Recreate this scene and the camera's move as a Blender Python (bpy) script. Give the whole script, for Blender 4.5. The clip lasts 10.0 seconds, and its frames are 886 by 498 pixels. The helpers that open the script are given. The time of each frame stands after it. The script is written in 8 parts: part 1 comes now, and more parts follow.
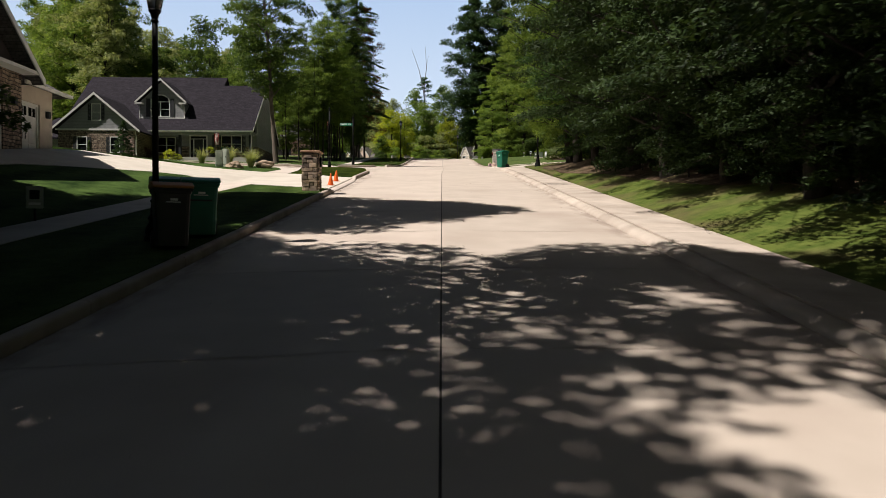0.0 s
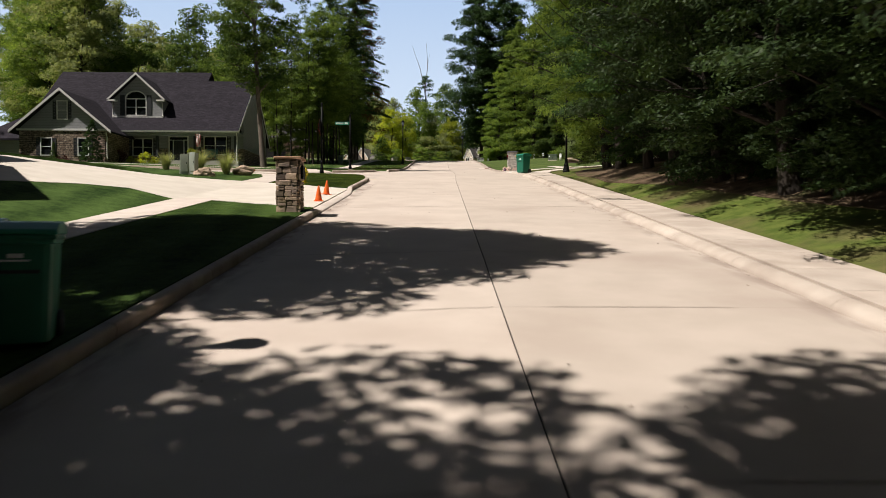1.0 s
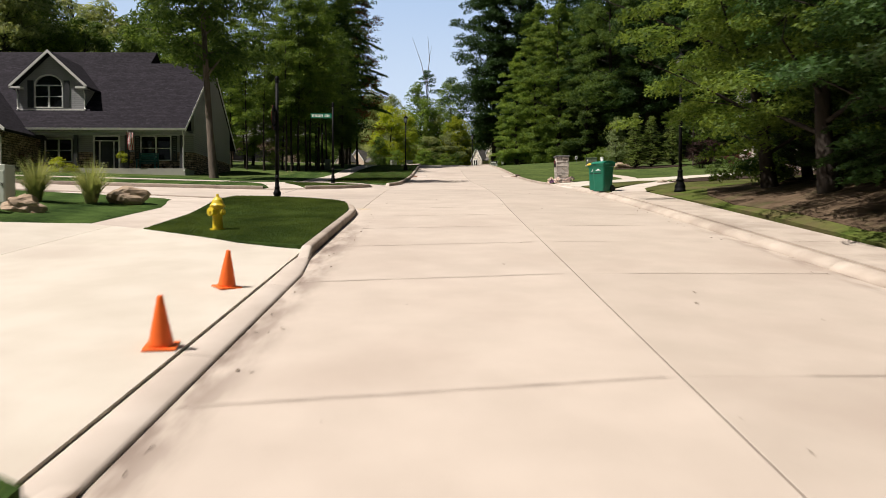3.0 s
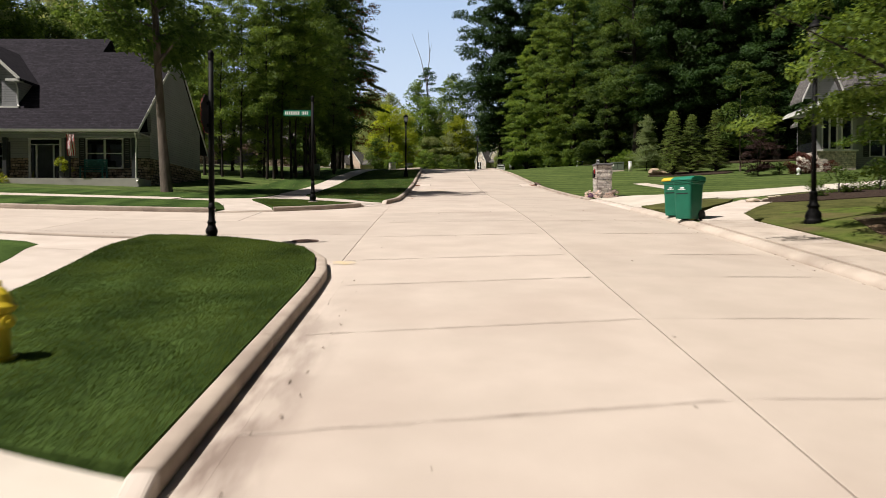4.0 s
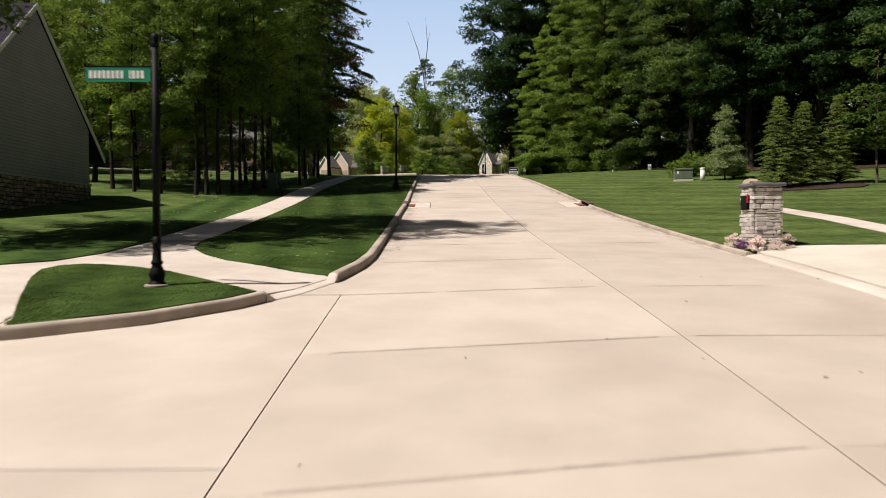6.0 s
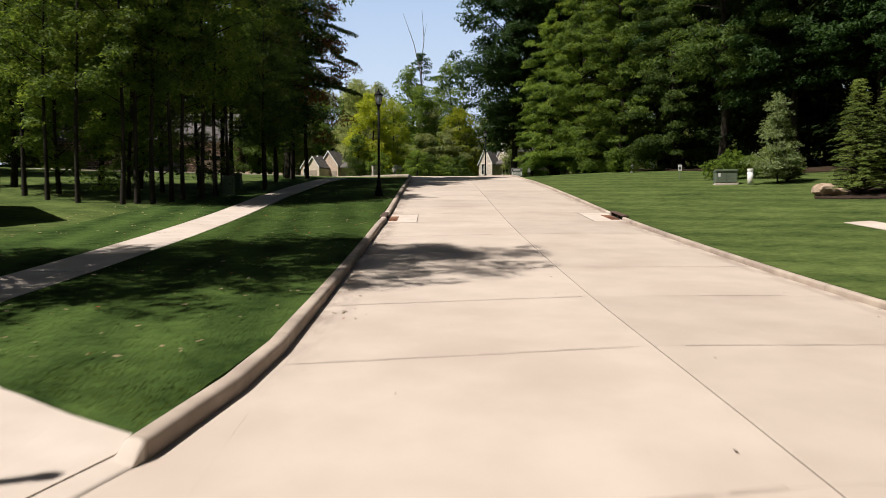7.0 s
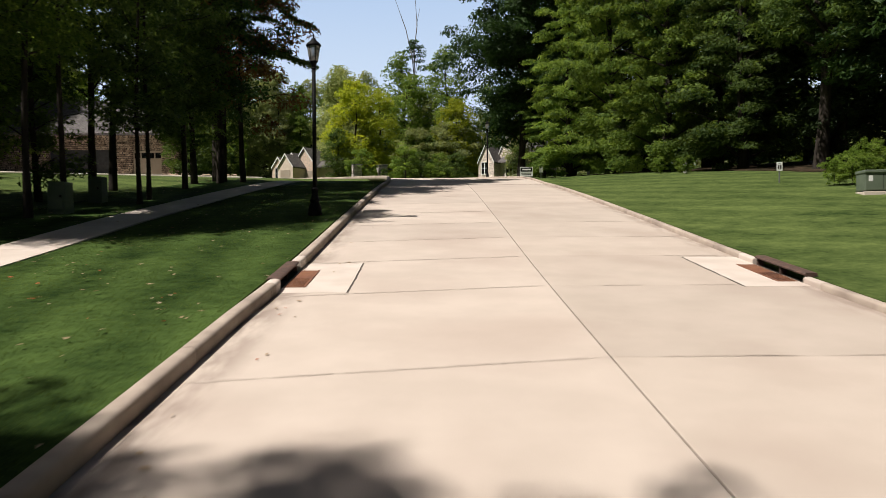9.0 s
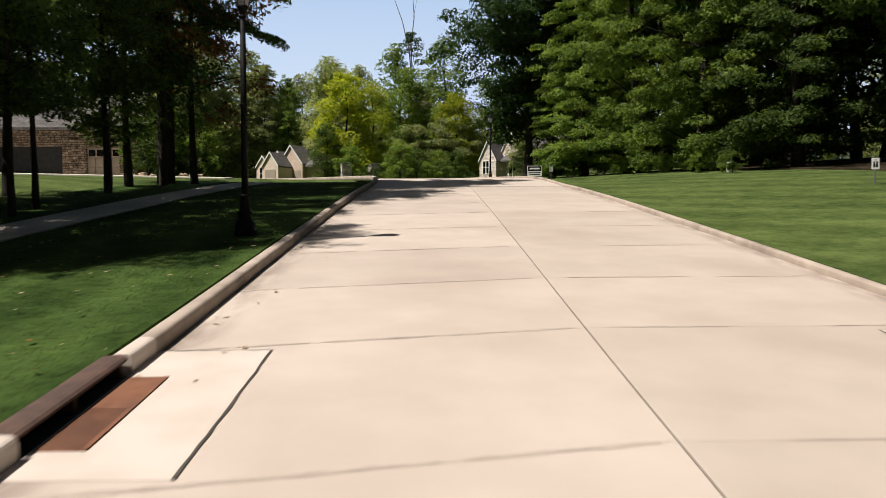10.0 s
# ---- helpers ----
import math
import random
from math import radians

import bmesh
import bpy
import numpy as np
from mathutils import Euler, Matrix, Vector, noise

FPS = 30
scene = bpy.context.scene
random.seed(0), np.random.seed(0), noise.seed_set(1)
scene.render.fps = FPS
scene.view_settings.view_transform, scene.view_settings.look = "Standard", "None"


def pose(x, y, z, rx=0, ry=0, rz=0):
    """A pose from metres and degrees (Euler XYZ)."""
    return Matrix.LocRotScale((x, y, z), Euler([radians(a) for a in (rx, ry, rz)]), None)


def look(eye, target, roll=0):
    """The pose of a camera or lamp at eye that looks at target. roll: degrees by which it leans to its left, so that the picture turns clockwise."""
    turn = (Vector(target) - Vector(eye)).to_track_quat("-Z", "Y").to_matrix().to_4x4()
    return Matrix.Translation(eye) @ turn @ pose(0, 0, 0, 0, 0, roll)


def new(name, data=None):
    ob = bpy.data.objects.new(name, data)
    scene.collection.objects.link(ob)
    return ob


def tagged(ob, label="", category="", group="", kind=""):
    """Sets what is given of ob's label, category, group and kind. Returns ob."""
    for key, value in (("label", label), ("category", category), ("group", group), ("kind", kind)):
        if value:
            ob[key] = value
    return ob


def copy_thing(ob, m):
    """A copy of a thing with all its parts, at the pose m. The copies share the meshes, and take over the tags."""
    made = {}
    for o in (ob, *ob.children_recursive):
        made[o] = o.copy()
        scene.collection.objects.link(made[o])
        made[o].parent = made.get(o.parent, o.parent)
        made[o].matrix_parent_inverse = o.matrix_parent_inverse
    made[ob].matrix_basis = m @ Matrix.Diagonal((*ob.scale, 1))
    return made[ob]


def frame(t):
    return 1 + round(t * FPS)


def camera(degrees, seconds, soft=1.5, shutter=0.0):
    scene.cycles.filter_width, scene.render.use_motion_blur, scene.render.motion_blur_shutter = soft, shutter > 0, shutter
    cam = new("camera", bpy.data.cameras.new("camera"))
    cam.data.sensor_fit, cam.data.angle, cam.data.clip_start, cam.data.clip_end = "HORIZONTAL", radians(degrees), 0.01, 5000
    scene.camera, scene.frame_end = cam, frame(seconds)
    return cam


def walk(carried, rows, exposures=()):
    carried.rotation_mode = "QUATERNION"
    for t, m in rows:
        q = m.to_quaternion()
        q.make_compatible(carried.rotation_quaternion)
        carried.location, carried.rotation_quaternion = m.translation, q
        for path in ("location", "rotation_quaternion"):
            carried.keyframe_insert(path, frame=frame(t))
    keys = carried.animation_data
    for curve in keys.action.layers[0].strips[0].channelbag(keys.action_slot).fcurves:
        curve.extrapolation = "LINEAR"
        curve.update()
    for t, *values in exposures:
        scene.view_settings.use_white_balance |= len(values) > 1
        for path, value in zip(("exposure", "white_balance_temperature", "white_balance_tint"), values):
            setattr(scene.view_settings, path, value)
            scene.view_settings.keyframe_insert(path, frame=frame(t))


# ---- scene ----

# ---------------- camera ----------------
cam = camera(64.0, 10.0, soft=0.65, shutter=0.3)
PATH = [
    # seconds, eye, yaw, pitch, roll
    (0.0, (-0.04, 0.03, 2.13), -0.13, -1.37, 0.30),
    (0.5, (-0.46, 3.48, 2.59), -0.16, -1.33, 0.28),
    (1.0, (-0.78, 7.01, 3.05), -0.20, -1.30, 0.25),
    (1.5, (-1.15, 10.70, 3.50), -0.24, -1.27, 0.23),
    (2.0, (-1.48, 14.58, 3.99), -0.29, -1.26, 0.20),
    (2.5, (-1.79, 18.65, 4.49), -0.33, -1.25, 0.17),
    (4.0, (-2.57, 30.65, 6.28), -0.48, -1.26, 0.09),
    (4.5, (-2.78, 34.57, 6.83), -0.52, -1.28, 0.06),
    (5.0, (-2.90, 38.23, 7.33), -0.57, -1.29, 0.03),
    (5.5, (-2.91, 41.94, 7.80), -0.62, -1.31, -0.00),
    (7.0, (-2.47, 52.79, 8.98), -0.75, -1.38, -0.09),
    (7.5, (-2.31, 56.27, 9.32), -0.78, -1.41, -0.12),
    (8.0, (-2.12, 59.65, 9.66), -0.82, -1.43, -0.15),
    (8.5, (-1.92, 62.83, 9.93), -0.85, -1.45, -0.19),
    (9.0, (-1.79, 66.01, 10.20), -0.87, -1.47, -0.22),
    (9.5, (-1.65, 69.17, 10.47), -0.89, -1.49, -0.25),
    (10.0, (-1.56, 72.33, 10.71), -0.91, -1.50, -0.28),
]
walk(cam, [(t, pose(*e, 90 + p, 0, w) @ pose(0, 0, 0, 0, 0, r)) for t, e, w, p, r in PATH])

# ---------------- world, sun, exposure ----------------
SUN = Vector((-0.56, -0.22, 1.0)).normalized()
scene.view_settings.exposure = 0.37
world = bpy.data.worlds.new("sky")
scene.world = world
world.use_nodes = True
wn = world.node_tree
sky = wn.nodes.new("ShaderNodeTexSky")
sky.sky_type = "NISHITA"
sky.sun_disc = False
sky.sun_elevation = math.asin(SUN.z)
sky.sun_rotation = math.atan2(SUN.x, SUN.y)
sky.air_density, sky.dust_density, sky.ozone_density = 1.0, 3.0, 1.0
wn.links.new(sky.outputs[0], wn.nodes["Background"].inputs[0])
wn.nodes["Background"].inputs[1].default_value = 0.015
sun = new("sun", bpy.data.lights.new("sun", "SUN"))
sun.data.energy, sun.data.angle, sun.data.color = 5.0, radians(0.53), (1.0, 0.928, 0.862)
sun.matrix_world = look(SUN * 60 + Vector((0, 50, 0)), (0, 50, 0))

# far sky over the horizon ahead: a plain pale-blue sheet, far behind everything
haze = bpy.data.materials.new("hazy_sky")
haze.use_nodes = True
hn, hl = haze.node_tree.nodes, haze.node_tree.links
hn.remove(hn["Principled BSDF"])
em, hg, hz, hr = hn.new("ShaderNodeEmission"), hn.new("ShaderNodeNewGeometry"), hn.new("ShaderNodeSeparateXYZ"), hn.new("ShaderNodeValToRGB")
hm = hn.new("ShaderNodeMapRange")
hm.inputs["From Min"].default_value, hm.inputs["From Max"].default_value = 0, 700
hl.new(hg.outputs["Position"], hz.inputs[0])
hl.new(hz.outputs["Z"], hm.inputs["Value"])
hl.new(hm.outputs[0], hr.inputs[0])
hr.color_ramp.elements[0].color, hr.color_ramp.elements[1].color = (0.66, 0.73, 0.80, 1), (0.33, 0.45, 0.65, 1)
hl.new(hr.outputs[0], em.inputs[0])
hl.new(em.outputs[0], hn["Material Output"].inputs["Surface"])
arcs = [(1900 * math.sin(radians(a)), 1900 * math.cos(radians(a))) for a in range(-50, 51, 5)]
hme = bpy.data.meshes.new("backdrop")
hme.from_pydata([(x, y, z) for z in (-40, 300, 900) for x, y in arcs], [], [(k * 21 + i, k * 21 + i + 1, (k + 1) * 21 + i + 1, (k + 1) * 21 + i) for k in (0, 1) for i in range(20)])
hme.materials.append(haze)
tagged(new("backdrop", hme), "pale blue hazy sky above the far woods", "sky", kind="structure")

# ---------------- materials ----------------


def surf(name, c1, c2, scale=3.0, rough=0.8, bump=0.2, bscale=60.0, c3=None, s3=0.4, amount3=0.5, metal=0.0, stretch=(1, 1, 1), vary=0.0, dist=0.01, spec=0.5):
    """Two tones mixed by a noise, a wider stain of a third tone, fine relief, and a change of tone from piece to piece."""
    m = bpy.data.materials.new(name)
    m.use_nodes = True
    n, l = m.node_tree.nodes, m.node_tree.links
    b = n["Principled BSDF"]
    b.inputs["Roughness"].default_value, b.inputs["Metallic"].default_value = rough, metal
    b.inputs["Specular IOR Level"].default_value = spec
    geo = n.new("ShaderNodeNewGeometry")
    mp = n.new("ShaderNodeMapping")
    mp.inputs["Scale"].default_value = stretch
    l.new(geo.outputs["Position"], mp.inputs["Vector"])

    def tex(sc, detail=5):
        t = n.new("ShaderNodeTexNoise")
        t.inputs["Scale"].default_value, t.inputs["Detail"].default_value = sc, detail
        l.new(mp.outputs[0], t.inputs["Vector"])
        return t.outputs["Fac"]

    def ramp(fac, a, z):
        r = n.new("ShaderNodeMapRange")
        r.inputs["From Min"].default_value, r.inputs["From Max"].default_value = a, z
        l.new(fac, r.inputs["Value"])
        return r.outputs[0]

    def mix(fac, a, z, kind="MIX"):
        x = n.new("ShaderNodeMix")
        x.data_type, x.blend_type = "RGBA", kind
        for sock, v in ((x.inputs[0], fac), (x.inputs[6], a), (x.inputs[7], z)):
            if isinstance(v, tuple):
                sock.default_value = (*v, 1) if len(v) == 3 else v
            elif isinstance(v, float):
                sock.default_value = v
            else:
                l.new(v, sock)
        return x.outputs[2]

    col = mix(ramp(tex(scale), 0.35, 0.65), c1, c2)
    if c3:
        col = mix(ramp(tex(s3, 4), 0.62 - 0.2 * amount3, 0.75), col, c3)
    if vary:
        info = n.new("ShaderNodeObjectInfo")
        k = n.new("ShaderNodeMapRange")
        k.inputs["To Min"].default_value, k.inputs["To Max"].default_value = 1 - vary, 1 + vary
        l.new(info.outputs["Random"], k.inputs["Value"])
        hs = n.new("ShaderNodeHueSaturation")
        l.new(k.outputs[0], hs.inputs["Value"])
        l.new(col, hs.inputs["Color"])
        col = hs.outputs[0]
    l.new(col, b.inputs["Base Color"])
    if bump:
        bp = n.new("ShaderNodeBump")
        bp.inputs["Strength"].default_value, bp.inputs["Distance"].default_value = bump, dist
        l.new(tex(bscale, 3), bp.inputs["Height"])
        l.new(bp.outputs[0], b.inputs["Normal"])
    return m


def coursed(name, c1, c2, mortar, w, h, gap=0.006, rough=0.9, bump=0.5, vary=0.5, bias=0.0, squash=1.0, rough_lay=0.0):
    """Courses of small pieces on far walls and roofs, laid by height and by length."""
    m = bpy.data.materials.new(name)
    m.use_nodes = True
    n, l = m.node_tree.nodes, m.node_tree.links
    b = n["Principled BSDF"]
    b.inputs["Roughness"].default_value, b.inputs["Specular IOR Level"].default_value = rough, 0.15
    geo, sep, add, com = n.new("ShaderNodeNewGeometry"), n.new("ShaderNodeSeparateXYZ"), n.new("ShaderNodeMath"), n.new("ShaderNodeCombineXYZ")
    l.new(geo.outputs["Position"], sep.inputs[0])
    l.new(sep.outputs["X"], add.inputs[0])
    l.new(sep.outputs["Y"], add.inputs[1])
    l.new(add.outputs[0], com.inputs["X"])
    l.new(sep.outputs["Z"], com.inputs["Y"])
    br = n.new("ShaderNodeTexBrick")
    for k, v in (("Color1", (*c1, 1)), ("Color2", (*c2, 1)), ("Mortar", (*mortar, 1)), ("Scale", 1.0), ("Mortar Size", gap), ("Brick Width", w), ("Row Height", h), ("Bias", bias)):
        br.inputs[k].default_value = v
    br.offset, br.squash, br.squash_frequency = 0.37, squash, 3
    wobble, shift = n.new("ShaderNodeTexNoise"), n.new("ShaderNodeVectorMath")
    wobble.inputs["Scale"].default_value = 1.1 / max(w, 0.2)
    l.new(geo.outputs["Position"], wobble.inputs["Vector"])
    shift.operation = "MULTIPLY_ADD"
    l.new(wobble.outputs["Color"], shift.inputs[0])
    shift.inputs[1].default_value = (rough_lay * w, rough_lay * h, 0)
    l.new(com.outputs[0], shift.inputs[2])
    l.new(shift.outputs[0], br.inputs["Vector"])
    t = n.new("ShaderNodeTexNoise")
    t.inputs["Scale"].default_value, t.inputs["Detail"].default_value = 2.2 / max(w, 0.2), 4
    l.new(geo.outputs["Position"], t.inputs["Vector"])
    r = n.new("ShaderNodeMapRange")
    r.inputs["From Min"].default_value, r.inputs["From Max"].default_value = 0.3, 0.7
    r.inputs["To Min"].default_value, r.inputs["To Max"].default_value = 1 - vary, 1 + vary
    l.new(t.outputs["Fac"], r.inputs["Value"])
    hs = n.new("ShaderNodeHueSaturation")
    l.new(br.outputs["Color"], hs.inputs["Color"])
    l.new(r.outputs[0], hs.inputs["Value"])
    l.new(hs.outputs[0], b.inputs["Base Color"])
    bp = n.new("ShaderNodeBump")
    bp.invert = True
    bp.inputs["Strength"].default_value, bp.inputs["Distance"].default_value = bump, 0.02
    l.new(br.outputs["Fac"], bp.inputs["Height"])
    l.new(bp.outputs[0], b.inputs["Normal"])
    return m


def leafy(name, c1, c2, glow=0.35):
    """Leaves: matt, a little light through them, tone changing from clump to clump and from tree to tree."""
    m = bpy.data.materials.new(name)
    m.use_nodes = True
    n, l = m.node_tree.nodes, m.node_tree.links
    b = n["Principled BSDF"]
    b.inputs["Roughness"].default_value = 0.55
    b.inputs["Specular IOR Level"].default_value = 0.12
    geo, info = n.new("ShaderNodeNewGeometry"), n.new("ShaderNodeObjectInfo")
    t = n.new("ShaderNodeTexNoise")
    t.inputs["Scale"].default_value, t.inputs["Detail"].default_value = 0.9, 3
    l.new(geo.outputs["Position"], t.inputs["Vector"])
    wide = n.new("ShaderNodeMapRange")
    wide.inputs["From Min"].default_value, wide.inputs["From Max"].default_value = 0.28, 0.72
    l.new(t.outputs["Fac"], wide.inputs["Value"])
    add = n.new("ShaderNodeMath")
    add.operation = "MULTIPLY_ADD"
    l.new(geo.outputs["Random Per Island"], add.inputs[0])
    add.inputs[1].default_value = 0.6
    l.new(wide.outputs[0], add.inputs[2])
    r = n.new("ShaderNodeMapRange")
    r.inputs["From Min"].default_value, r.inputs["From Max"].default_value = 0.35, 1.3
    l.new(add.outputs[0], r.inputs["Value"])
    x = n.new("ShaderNodeMix")
    x.data_type = "RGBA"
    x.inputs[6].default_value, x.inputs[7].default_value = (*c1, 1), (*c2, 1)
    l.new(r.outputs[0], x.inputs[0])
    hs = n.new("ShaderNodeHueSaturation")
    k = n.new("ShaderNodeMapRange")
    k.inputs["To Min"].default_value, k.inputs["To Max"].default_value = 0.8, 1.2
    l.new(info.outputs["Random"], k.inputs["Value"])
    l.new(k.outputs[0], hs.inputs["Value"])
    l.new(x.outputs[2], hs.inputs["Color"])
    l.new(hs.outputs[0], b.inputs["Base Color"])
    tr = n.new("ShaderNodeBsdfTranslucent")
    warm = n.new("ShaderNodeMix")
    warm.data_type, warm.blend_type = "RGBA", "MULTIPLY"
    warm.inputs[0].default_value = 1.0
    warm.inputs[7].default_value = (1.7, 1.55, 0.9, 1)
    l.new(hs.outputs[0], warm.inputs[6])
    l.new(warm.outputs[2], tr.inputs["Color"])
    ms = n.new("ShaderNodeMixShader")
    ms.inputs[0].default_value = glow
    l.new(b.outputs[0], ms.inputs[1])
    l.new(tr.outputs[0], ms.inputs[2])
    l.new(ms.outputs[0], n["Material Output"].inputs["Surface"])
    return m


def turf(name, c1, c2, stripe=(1.0, 0.12), width=1.1, amount=0.1, bump=0.6):
    """Mown grass: patches, clumps and blades in three sizes, with the mower's stripes."""
    m = bpy.data.materials.new(name)
    m.use_nodes = True
    n, l = m.node_tree.nodes, m.node_tree.links
    b = n["Principled BSDF"]
    b.inputs["Roughness"].default_value, b.inputs["Specular IOR Level"].default_value = 0.95, 0.04
    geo = n.new("ShaderNodeNewGeometry")

    def tex(sc, detail, gain):
        t = n.new("ShaderNodeTexNoise")
        t.inputs["Scale"].default_value, t.inputs["Detail"].default_value = sc, detail
        l.new(geo.outputs["Position"], t.inputs["Vector"])
        k = n.new("ShaderNodeMath")
        k.operation = "MULTIPLY"
        l.new(t.outputs["Fac"], k.inputs[0])
        k.inputs[1].default_value = gain
        return k.outputs[0]

    def join(a, c):
        k = n.new("ShaderNodeMath")
        l.new(a, k.inputs[0])
        l.new(c, k.inputs[1])
        return k.outputs[0]

    dot = n.new("ShaderNodeVectorMath")
    dot.operation = "DOT_PRODUCT"
    dot.inputs[1].default_value = (stripe[0] * 6.283 / width, stripe[1] * 6.283 / width, 0)
    l.new(geo.outputs["Position"], dot.inputs[0])
    wob = join(dot.outputs["Value"], tex(0.35, 3, 3.0))
    sn = n.new("ShaderNodeMath")
    sn.operation = "SINE"
    l.new(wob, sn.inputs[0])
    st = n.new("ShaderNodeMath")
    st.operation = "MULTIPLY"
    st.inputs[1].default_value = amount
    l.new(sn.outputs[0], st.inputs[0])
    fine = tex(38, 3, 0.55)
    total = join(join(join(tex(0.4, 4, 0.75), tex(2.6, 5, 0.9)), join(tex(10.0, 4, 0.6), fine)), st.outputs[0])
    r = n.new("ShaderNodeMapRange")
    r.inputs["From Min"].default_value, r.inputs["From Max"].default_value = 1.02, 1.80
    l.new(total, r.inputs["Value"])
    x = n.new("ShaderNodeMix")
    x.data_type = "RGBA"
    x.inputs[6].default_value, x.inputs[7].default_value = (*c1, 1), (*c2, 1)
    l.new(r.outputs[0], x.inputs[0])
    l.new(x.outputs[2], b.inputs["Base Color"])
    bp = n.new("ShaderNodeBump")
    bp.inputs["Strength"].default_value, bp.inputs["Distance"].default_value = bump, 0.03
    l.new(join(fine, tex(14, 3, 0.4)), bp.inputs["Height"])
    l.new(bp.outputs[0], b.inputs["Normal"])
    return m


def gutter_dirt(m):
    """Silt and grime along both kerbs, none at the mouth of the side street and the driveway."""
    n, l = m.node_tree.nodes, m.node_tree.links
    b = n["Principled BSDF"]
    src = b.inputs["Base Color"].links[0].from_socket
    geo, sep, ab, mp = n.new("ShaderNodeNewGeometry"), n.new("ShaderNodeSeparateXYZ"), n.new("ShaderNodeMath"), n.new("ShaderNodeMapping")
    l.new(geo.outputs["Position"], sep.inputs[0])
    ab.operation = "ABSOLUTE"
    l.new(sep.outputs["X"], ab.inputs[0])
    mp.inputs["Scale"].default_value = (2.4, 0.8, 1)
    l.new(geo.outputs["Position"], mp.inputs["Vector"])
    t = n.new("ShaderNodeTexNoise")
    t.inputs["Scale"].default_value, t.inputs["Detail"].default_value = 1.6, 6
    l.new(mp.outputs[0], t.inputs["Vector"])
    edge, spot, mul = n.new("ShaderNodeMapRange"), n.new("ShaderNodeMapRange"), n.new("ShaderNodeMath")
    edge.inputs["From Min"].default_value, edge.inputs["From Max"].default_value = 3.55, 4.05
    edge.inputs["To Min"].default_value, edge.inputs["To Max"].default_value = 0.0, 0.95
    spot.inputs["From Min"].default_value, spot.inputs["From Max"].default_value = 0.38, 0.60
    l.new(ab.outputs[0], edge.inputs["Value"])
    l.new(t.outputs["Fac"], spot.inputs["Value"])
    mul.operation = "MULTIPLY"
    shift, far, fade, keep = n.new("ShaderNodeMath"), n.new("ShaderNodeMath"), n.new("ShaderNodeMapRange"), n.new("ShaderNodeMath")
    shift.operation, far.operation, keep.operation = "SUBTRACT", "ABSOLUTE", "MULTIPLY"
    shift.inputs[1].default_value = 50.0
    l.new(sep.outputs["Y"], shift.inputs[0])
    l.new(shift.outputs[0], far.inputs[0])
    l.new(far.outputs[0], fade.inputs["Value"])
    fade.inputs["From Min"].default_value, fade.inputs["From Max"].default_value = 9.0, 13.0
    l.new(edge.outputs[0], keep.inputs[0])
    l.new(fade.outputs[0], keep.inputs[1])
    l.new(keep.outputs[0], mul.inputs[0])
    l.new(spot.outputs[0], mul.inputs[1])
    x = n.new("ShaderNodeMix")
    x.data_type = "RGBA"
    x.inputs[7].default_value = (0.20, 0.15, 0.122, 1)
    l.new(mul.outputs[0], x.inputs[0])
    l.new(src, x.inputs[6])
    l.new(x.outputs[2], b.inputs["Base Color"])
    return m


CONCRETE = gutter_dirt(surf("road_concrete", (0.455, 0.388, 0.330), (0.505, 0.433, 0.371), 1.2, 0.85, 0.22, 90, (0.41, 0.338, 0.285), 0.45, 0.7, vary=0.055))
PLAINCON = surf("clean_road_concrete", (0.455, 0.388, 0.330), (0.505, 0.433, 0.371), 1.2, 0.85, 0.22, 90, (0.41, 0.338, 0.285), 0.45, 0.7, vary=0.055)
GREYCON = gutter_dirt(surf("grey_road_concrete", (0.425, 0.361, 0.304), (0.47, 0.402, 0.342), 1.2, 0.85, 0.22, 90, (0.385, 0.317, 0.265), 0.45, 0.6, vary=0.045))
SIDECON = surf("street_concrete", (0.455, 0.39, 0.333), (0.505, 0.436, 0.375), 1.2, 0.85, 0.22, 90, (0.41, 0.342, 0.29), 0.5, 0.6, vary=0.045)
WALKCON = surf("walk_concrete", (0.50, 0.43, 0.37), (0.57, 0.50, 0.44), 1.6, 0.85, 0.18, 90, (0.42, 0.35, 0.30), 0.5, 0.5, vary=0.04)
PAVECON = surf("worn_walk_concrete", (0.40, 0.335, 0.28), (0.50, 0.43, 0.365), 1.3, 0.88, 0.3, 80, (0.30, 0.245, 0.20), 0.8, 0.6, vary=0.06)
KERBCON = surf("kerb_concrete", (0.34, 0.28, 0.23), (0.43, 0.36, 0.295), 2.5, 0.9, 0.35, 70, (0.22, 0.175, 0.145), 0.9, 0.6, vary=0.05)
DRYGRASS = turf("dry_grass", (0.030, 0.034, 0.010), (0.125, 0.128, 0.045), (1.0, 0.14), 1.5, 0.05)
GRASS = turf("lawn_grass", (0.013, 0.029, 0.007), (0.072, 0.117, 0.030), (1.0, 0.14), 1.5, 0.16)
FARGRASS = turf("far_lawn_grass", (0.022, 0.041, 0.011), (0.112, 0.148, 0.044), (0.75, 1.0), 2.4, 0.10)
SOIL = surf("mulch", (0.03, 0.02, 0.016), (0.06, 0.042, 0.032), 9, 0.95, 0.9, 30, dist=0.04, spec=0.1)
BANKGRASS = surf("bank_grass", (0.060, 0.088, 0.018), (0.105, 0.13, 0.030), 3.5, 0.95, 0.7, 24, (0.13, 0.09, 0.055), 0.55, 0.9, dist=0.05, spec=0.05)
